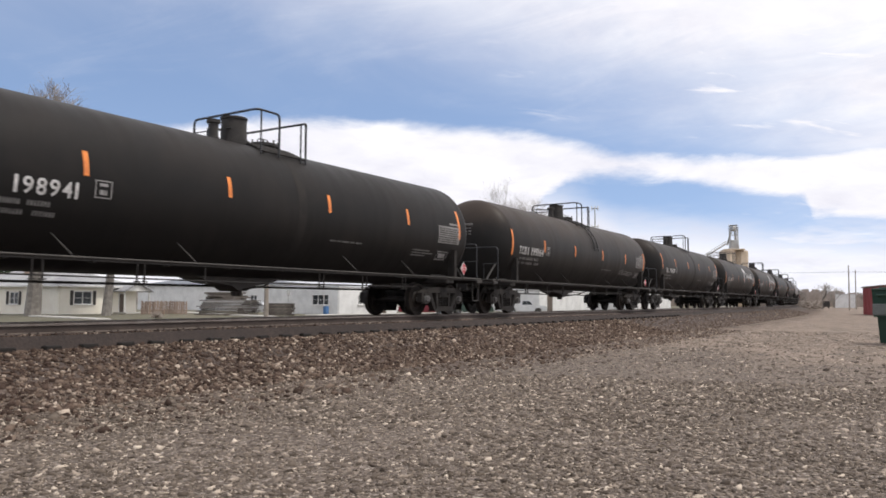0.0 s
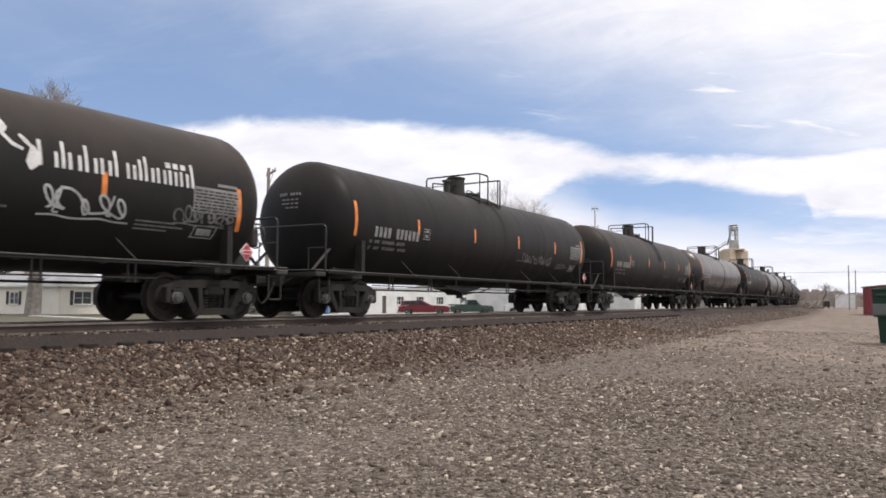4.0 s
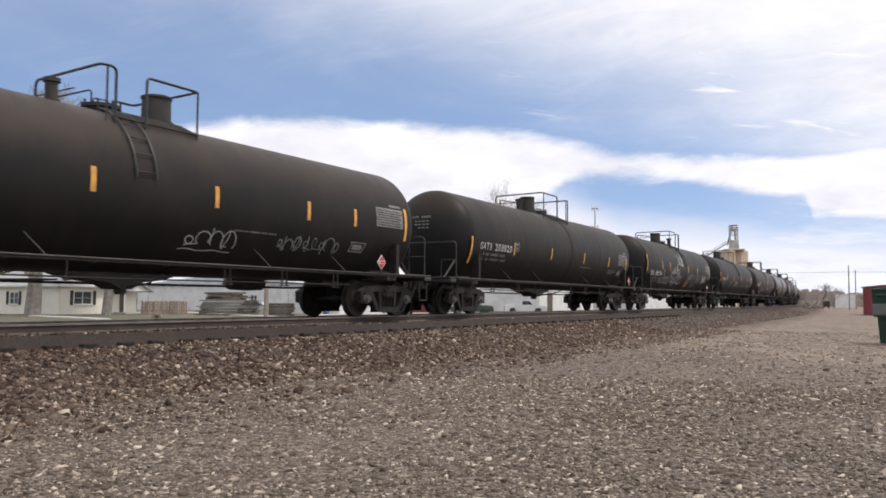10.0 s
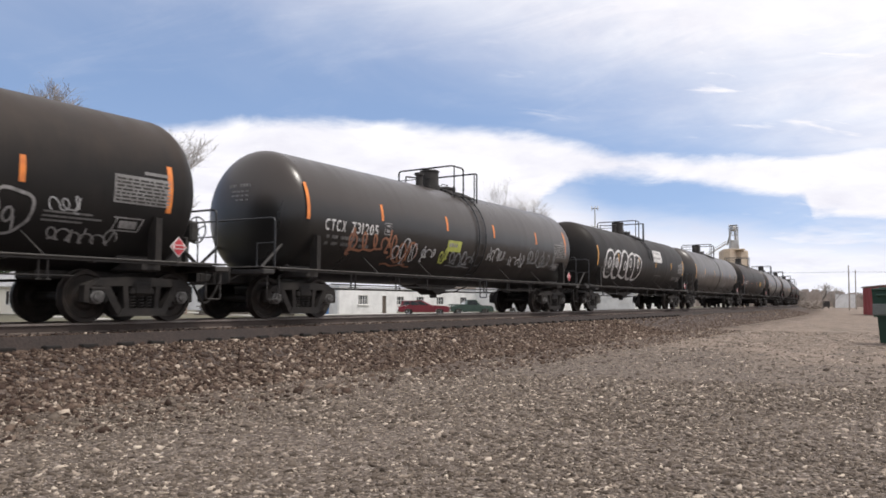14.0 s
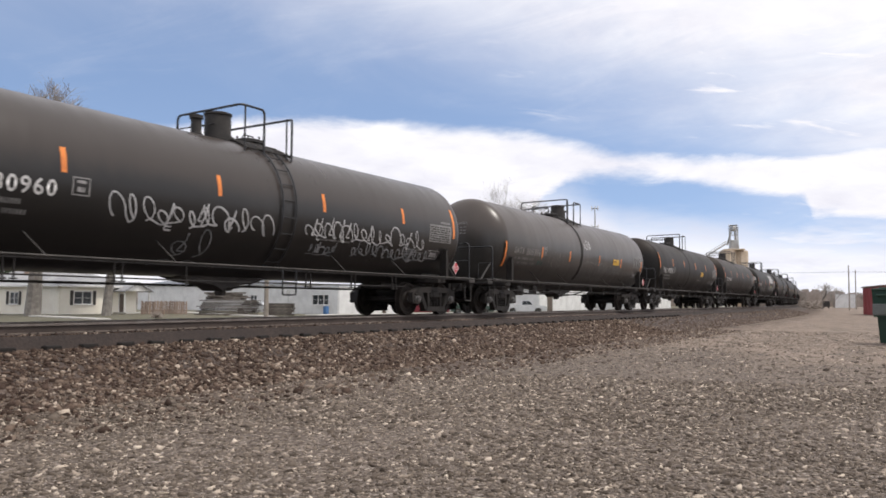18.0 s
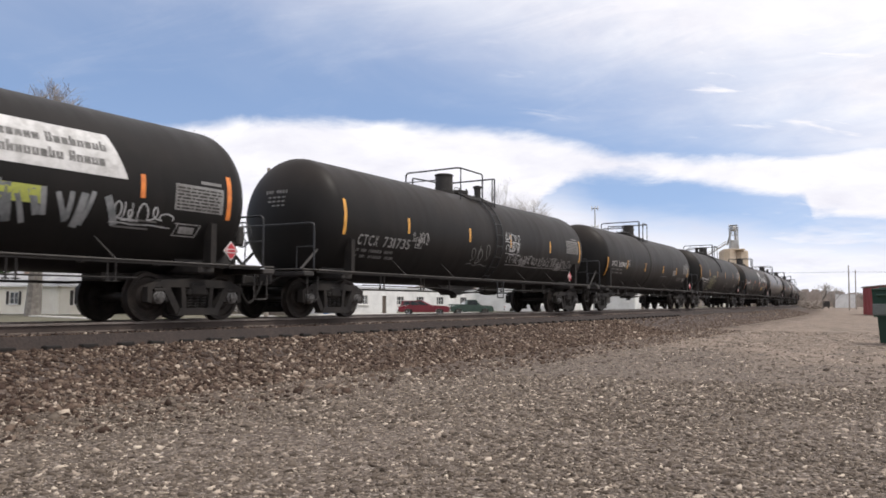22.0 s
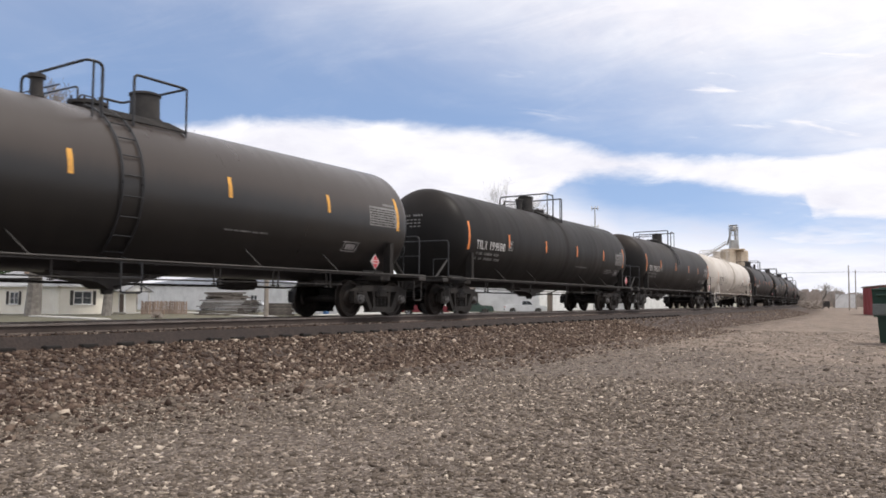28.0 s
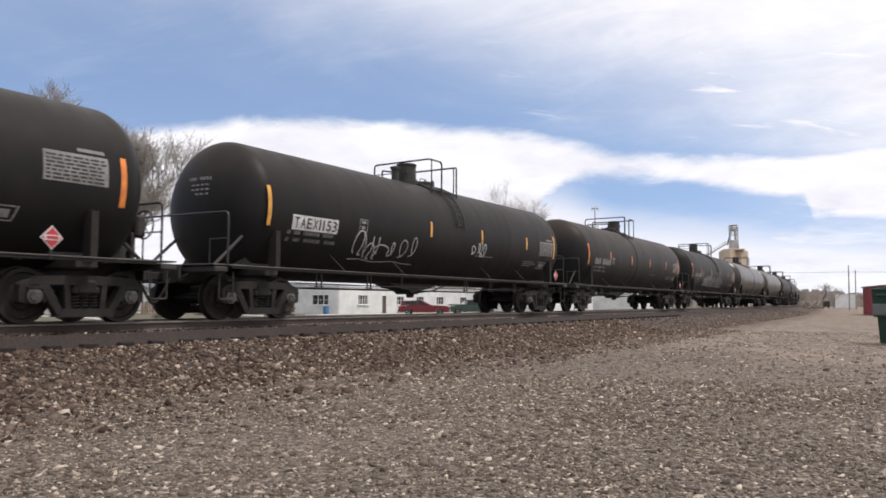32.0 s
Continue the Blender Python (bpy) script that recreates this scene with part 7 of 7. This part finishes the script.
def radio_mast():
    t = new("radio_mast")
    t.matrix_basis = pose(286.1, 96.5, GROUND_Z)
    tagged(t, "slim grey radio mast with antenna arms", "radio mast")
    part("mast", Shape().tube([(0, 0, 0), (0, 0, 37.6)], 0.42, 8, taper=0.22).mesh("mast", GALV), t)
    for z in (30.0, 37.0):
        arm = part("antenna_arm", Shape().box((0, 0, z), (2.0, 2.0, 0.15), 0.03).mesh("antenna_arm", GALV), t)
        for k in range(4):
            a = math.pi / 2 * k + 0.4
            part("antenna", Shape().box((1.15 * math.cos(a), 1.15 * math.sin(a), z), (0.3, 0.3, 1.7), 0.05).mesh("antenna", TRIM), arm)


def red_shed():
    s = new("red_shed")
    s.matrix_basis = pose(99.9, -7.9, GROUND_Z, 0, 0, 14)
    tagged(s, "red painted metal shed with a low dark roof", "shed")
    lx, ly = 12.0, 7.0
    ends = (((0, -ly), (lx, -ly)), ((lx, -ly), (lx, 0)), ((lx, 0), (0, 0)), ((0, 0), (0, -ly)))
    for a, b in ends:
        sh = wall_slab(Shape(), a, b, 0.0, 3.25, 0.12)
        n = math.hypot(b[0] - a[0], b[1] - a[1])
        ang = math.atan2(b[1] - a[1], b[0] - a[0])
        for i in range(int(n / 0.45)):
            m = 0.22 + 0.45 * i
            sh.box((a[0] + math.cos(ang) * m + math.sin(ang) * 0.075, a[1] + math.sin(ang) * m - math.cos(ang) * 0.075, 1.62), (0.08, 0.05, 3.2), 0.01, pose(0, 0, 0, 0, 0, math.degrees(ang)))
        part("wall", sh.mesh("wall", SHED_RED), s)
    part("roof", Shape().box((lx / 2, -ly / 2, 3.34), (lx + 0.4, ly + 0.4, 0.16), 0.03).mesh("roof", CAR_BROWN), s)
    d = part("door", Shape().box((-0.10, -3.4, 1.35), (0.08, 2.6, 2.6), 0.02).mesh("door", SHED_RED), s)
    for y in (-4.7, -2.1):
        part("door_trim", Shape().box((-0.15, y, 1.4), (0.06, 0.14, 2.8), 0.01).mesh("door_trim", SHED_RED), d)
    part("door_trim", Shape().box((-0.15, -3.4, 2.72), (0.06, 2.7, 0.14), 0.01).mesh("door_trim", SHED_RED), d)


def wheeled_bin():
    b = new("wheeled_bin")
    b.matrix_basis = pose(30.70, -11.71, GROUND_Z, 0, 0, 62)
    tagged(b, "tall dark green wheeled rubbish container with a grey band", "rubbish bin")
    sh = Shape()
    vs = [(x * w, y * d, z) for z, w, d in ((0.06, 0.58, 0.62), (0.97, 0.62, 0.68), (0.93, 0.70, 0.76), (1.80, 0.72, 0.78)) for x, y in ((-1, -1), (1, -1), (1, 1), (-1, 1))]
    fs = [(3, 2, 1, 0), (12, 13, 14, 15)] + [(4 * i + k, 4 * i + (k + 1) % 4, 4 * i + 4 + (k + 1) % 4, 4 * i + 4 + k) for i in range(3) for k in range(4)]
    sh.add(vs, fs)
    part("body", sh.mesh("body", BIN_GREEN), b)
    part("band", Shape().box((0, 0, 1.18), (1.46, 1.58, 0.40), 0.03).mesh("band", FADED), b, "faded grey band")
    lid = Shape().box((0, 0, 1.84), (1.5, 1.62, 0.09), 0.03)
    lid.box((0, 0.02, 1.90), (1.2, 1.2, 0.05), 0.02)
    part("lid", lid.mesh("lid", BIN_GREEN), b)
    part("handle", Shape().tube(rounded([(-0.5, 0.74, 1.62), (-0.5, 0.9, 1.66), (0.5, 0.9, 1.66), (0.5, 0.74, 1.62)], 0.05), 0.03, 8).mesh("handle", BIN_GREEN), b)
    for x in (-0.32, 0.32):
        part("wheel", Shape().lathe([(-0.03, 0.03), (-0.03, 0.13), (0.03, 0.13), (0.03, 0.03)], (x, 0.40, 0.13), "x", 18).mesh("wheel", RUBBER), b)


def far_trees():
    rng = random.Random(77)
    for i in range(16):
        d = rng.uniform(190, 300)
        a = radians(rng.uniform(-3, 8))
        x, y = d * math.cos(a), -12.5 + d * math.sin(a)
        limb_tree("bare_tree", "distant bare brown tree on the horizon", x, y, rng.uniform(5.5, 8), 0.8, 0.18, 200 + i, 0, 4)
    sh = Shape()
    for i in range(1500):
        t = rng.random()
        c = Vector((150 + 70 * t, 5.2 + 11.5 * t + rng.uniform(-1.5, 1.5), GROUND_Z + rng.uniform(0.2, 1.5)))
        for k in range(4):
            u = Vector((rng.uniform(-1, 1), rng.uniform(-1, 1), rng.uniform(0.2, 1.4))) * 0.5
            w = Vector((rng.uniform(-1, 1), rng.uniform(-1, 1), 0)) * 0.08
            sh.add([c - w, c + w, c + u], [(0, 1, 2)])
    # a low line of leafless wood across the horizon
    for i in range(5200):
        d = rng.uniform(300, 420)
        a = radians(rng.uniform(-9, 62))
        c = Vector((d * math.cos(a), -12.5 + d * math.sin(a), GROUND_Z))
        tall = (3.6 + 3.4 * noise.noise((a * 14, 2.0, 0.5)) + rng.uniform(-1.5, 2.5)) * d / 330
        u = Vector((rng.uniform(-0.6, 0.6), rng.uniform(-0.6, 0.6), max(1.5, tall)))
        w = Vector((-math.sin(a), math.cos(a), 0)) * rng.uniform(0.12, 0.55)
        sh.add([c - w, c + w, c + u + w * 1.6, c + u - w * 1.6], [(0, 1, 2, 3)])
    return sh


def small_lot_things():
    b = new("barrel", Shape().lathe([(0, 0.28), (0.02, 0.29), (0.28, 0.29), (0.30, 0.305), (0.32, 0.29), (0.58, 0.29), (0.60, 0.305), (0.62, 0.29), (0.86, 0.29), (0.88, 0.27)], (0, 0, 0), "z", 24).mesh("barrel", BLUE))
    b.matrix_basis = pose(62.0, 39.7, GROUND_Z)
    tagged(b, "blue plastic barrel standing by the wall", "barrel")
    p = new("sign_post")
    p.matrix_basis = pose(60.5, 43.4, GROUND_Z)
    tagged(p, "thin steel sign post with a small plate", "sign post")
    part("post", Shape().tube([(0, 0, -0.1), (0, 0, 2.5)], 0.04, 6).mesh("post", GALV), p)
    part("plate", Shape().box((0, -0.05, 2.2), (0.5, 0.02, 0.6), 0.005).mesh("plate", GALV), p)
    rng = random.Random(15)
    sh = Shape()
    for i in range(240):
        a, e = rng.uniform(0, 6.28), rng.uniform(0.1, 1.3)
        d = Vector((math.cos(a) * math.cos(e), math.sin(a) * math.cos(e), math.sin(e)))
        sh.tube([d * 0.05, d * rng.uniform(0.3, 0.65)], 0.012, 3)
    s = new("dry_shrub", sh.mesh("dry_shrub", BRUSH))
    s.matrix_basis = pose(41.1, 39.2, GROUND_Z)
    tagged(s, "small dry brown shrub on the grass", "shrub")
    t = new("box_trailer")
    t.matrix_basis = pose(221.3, 10.8, GROUND_Z, 0, 0, 100)
    tagged(t, "dark box trailer parked by the road", "trailer")
    part("box", Shape().box((0, 0, 1.15), (1.6, 2.4, 1.5), 0.08).mesh("box", DARK), t)
    for x in (-0.55, 0.55):
        part("wheel", Shape().lathe([(-0.1, 0.2), (-0.1, 0.36), (0.1, 0.36), (0.1, 0.2)], (x, 0, 0.36), "x", 16).mesh("wheel", RUBBER), t)
    # concrete walks and kerb across the grass
    for name, a, b, w in (("walk_1", (65.1, 67.1), (50.6, 36.4), 1.4), ("walk_2", (39.5, 53.2), (35.6, 38.0), 1.1), ("walk_3", (58.5, 38.6), (96.0, 33.5), 1.8)):
        a, b = Vector((*a, 0)), Vector((*b, 0))
        d = b - a
        sh = Shape()
        n = int(d.length / 1.5)
        for i in range(n):
            c = a.lerp(b, (i + 0.5) / n)
            sh.box((c.x, c.y, GROUND_Z + 0.03), (d.length / n - 0.02, w, 0.12), 0.012, pose(0, 0, 0, 0, 0, math.degrees(math.atan2(d.y, d.x))))
        tagged(new("pavement_" + name, sh.mesh("pavement", CONCRETE)), "pale concrete walk in jointed slabs", "pavement", kind="structure")


def build_surroundings():
    cream_house()
    white_block("white_building", "white stucco building with barred windows and flat roof", 65.8, 41.2, 0, 10.6, 8.0, 2.85,
                [("front", 3.2, 5.0, 1.0, 2.1, 4), ("left", 4.4, 6.8, 0.95, 2.1, 3)], [("front", 7.6, 8.55, 2.05)], METAL_ROOF)
    white_block("storage_building", "long pale metal building with a low roof", 79.9, 58.4, 0, 12, 34, 3.6, [("left", 30.0, 31.5, 1.0, 2.2, 2), ("left", 24, 25.4, 1.0, 2.2, 2)], [], METAL_ROOF, rise=1.4)
    white_block("motel_building", "long white building with a row of small windows", 88.0, 50.5, -6, 30, 8, 3.1,
                [("front", 1.2, 3.0, 0.9, 2.1, 3), ("front", 5.6, 7.4, 0.9, 2.1, 3), ("front", 10.2, 12.0, 0.9, 2.1, 3), ("front", 16, 17.8, 0.9, 2.1, 3), ("front", 22, 23.8, 0.9, 2.1, 3)], [], METAL_ROOF)
    white_block("metal_warehouse", "white metal warehouse with a pale roof", 105.8, 36.5, 4, 26, 10, 3.9, [], [("front", 3.0, 5.6, 2.8)], METAL_ROOF)
    white_block("metal_warehouse", "white metal warehouse with a pale roof", 138.5, 33.0, 4, 30, 10, 4.4, [], [("front", 4.0, 7.0, 3.0)], METAL_ROOF)
    white_block("low_white_building", "low white building with a flat roof far along the line", 267.0, 12.9, -84, 5.4, 6, 3.9, [], [], METAL_ROOF)
    picket_fence()
    iron_fence()
    lumber_pile()
    vehicle("maroon station wagon parked before the white building", 69.9, 33.0, -62, MAROON, "wagon", 5.3)
    vehicle("dark green pickup parked beside the wagon", 76.8, 31.4, -50, CAR_GREEN, "pickup", 4.9)
    vehicle("white pickup parked on the far lot", 90.7, 31.4, -60, CAR_WHITE, "pickup", 5.2)
    vehicle("pale grey sedan parked on the far lot", 86.5, 36.5, -35, GALV, "sedan", 4.6)
    vehicle("white sedan parked by the pale wall", 57.6, 44.9, -60, CAR_WHITE, "sedan", 4.5)
    limb_tree("bare_tree", "tall bare grey tree with spreading limbs", 39.4, 53.1, 22.2, 0.92, 0.70, 4, 0.06, 6, 0.45, (5, 7), (4, 5), 0.009)
    limb_tree("bare_tree", "bare grey tree with a leaning trunk", 45.1, 51.1, 20.8, 0.72, 0.45, 12, 0.13, 6, 0.40, (6, 8), (4, 5), 0.014)
    limb_tree("bare_tree", "bare tree behind the white building", 111.0, 42.0, 19.5, 0.46, 0.28, 14, 0.0, 6, 0.6, (2, 3))
    evergreen(49.5, 75.1, 6.2, 2.2, 4)
    evergreen(46.0, 78.0, 5.6, 2.2, 5)
    utility_pole(35.3, 21.9, 9.6, 58, 1)
    for x, y in ((168.3, 1.2), (191.5, 1.8)):
        utility_pole(x, y, 8.6, 80, 0, 0.14)
    wire((168.3, 1.2, 6.3), (160.0, 26.0, 6.4), 0.2)
    wire((168.3, 1.2, 6.3), (158.0, -24.0, 6.2), 0.3)
    grain_elevator()
    radio_mast()
    red_shed()
    wheeled_bin()
    brush = new("brush_hedge", far_trees().mesh("brush_hedge", BRUSH))
    tagged(brush, "brown leafless brush along the track", "brush", kind="stuff")
    small_lot_things()


build_ground()
build_track()
build_stones()
build_train()
build_surroundings()


motions()
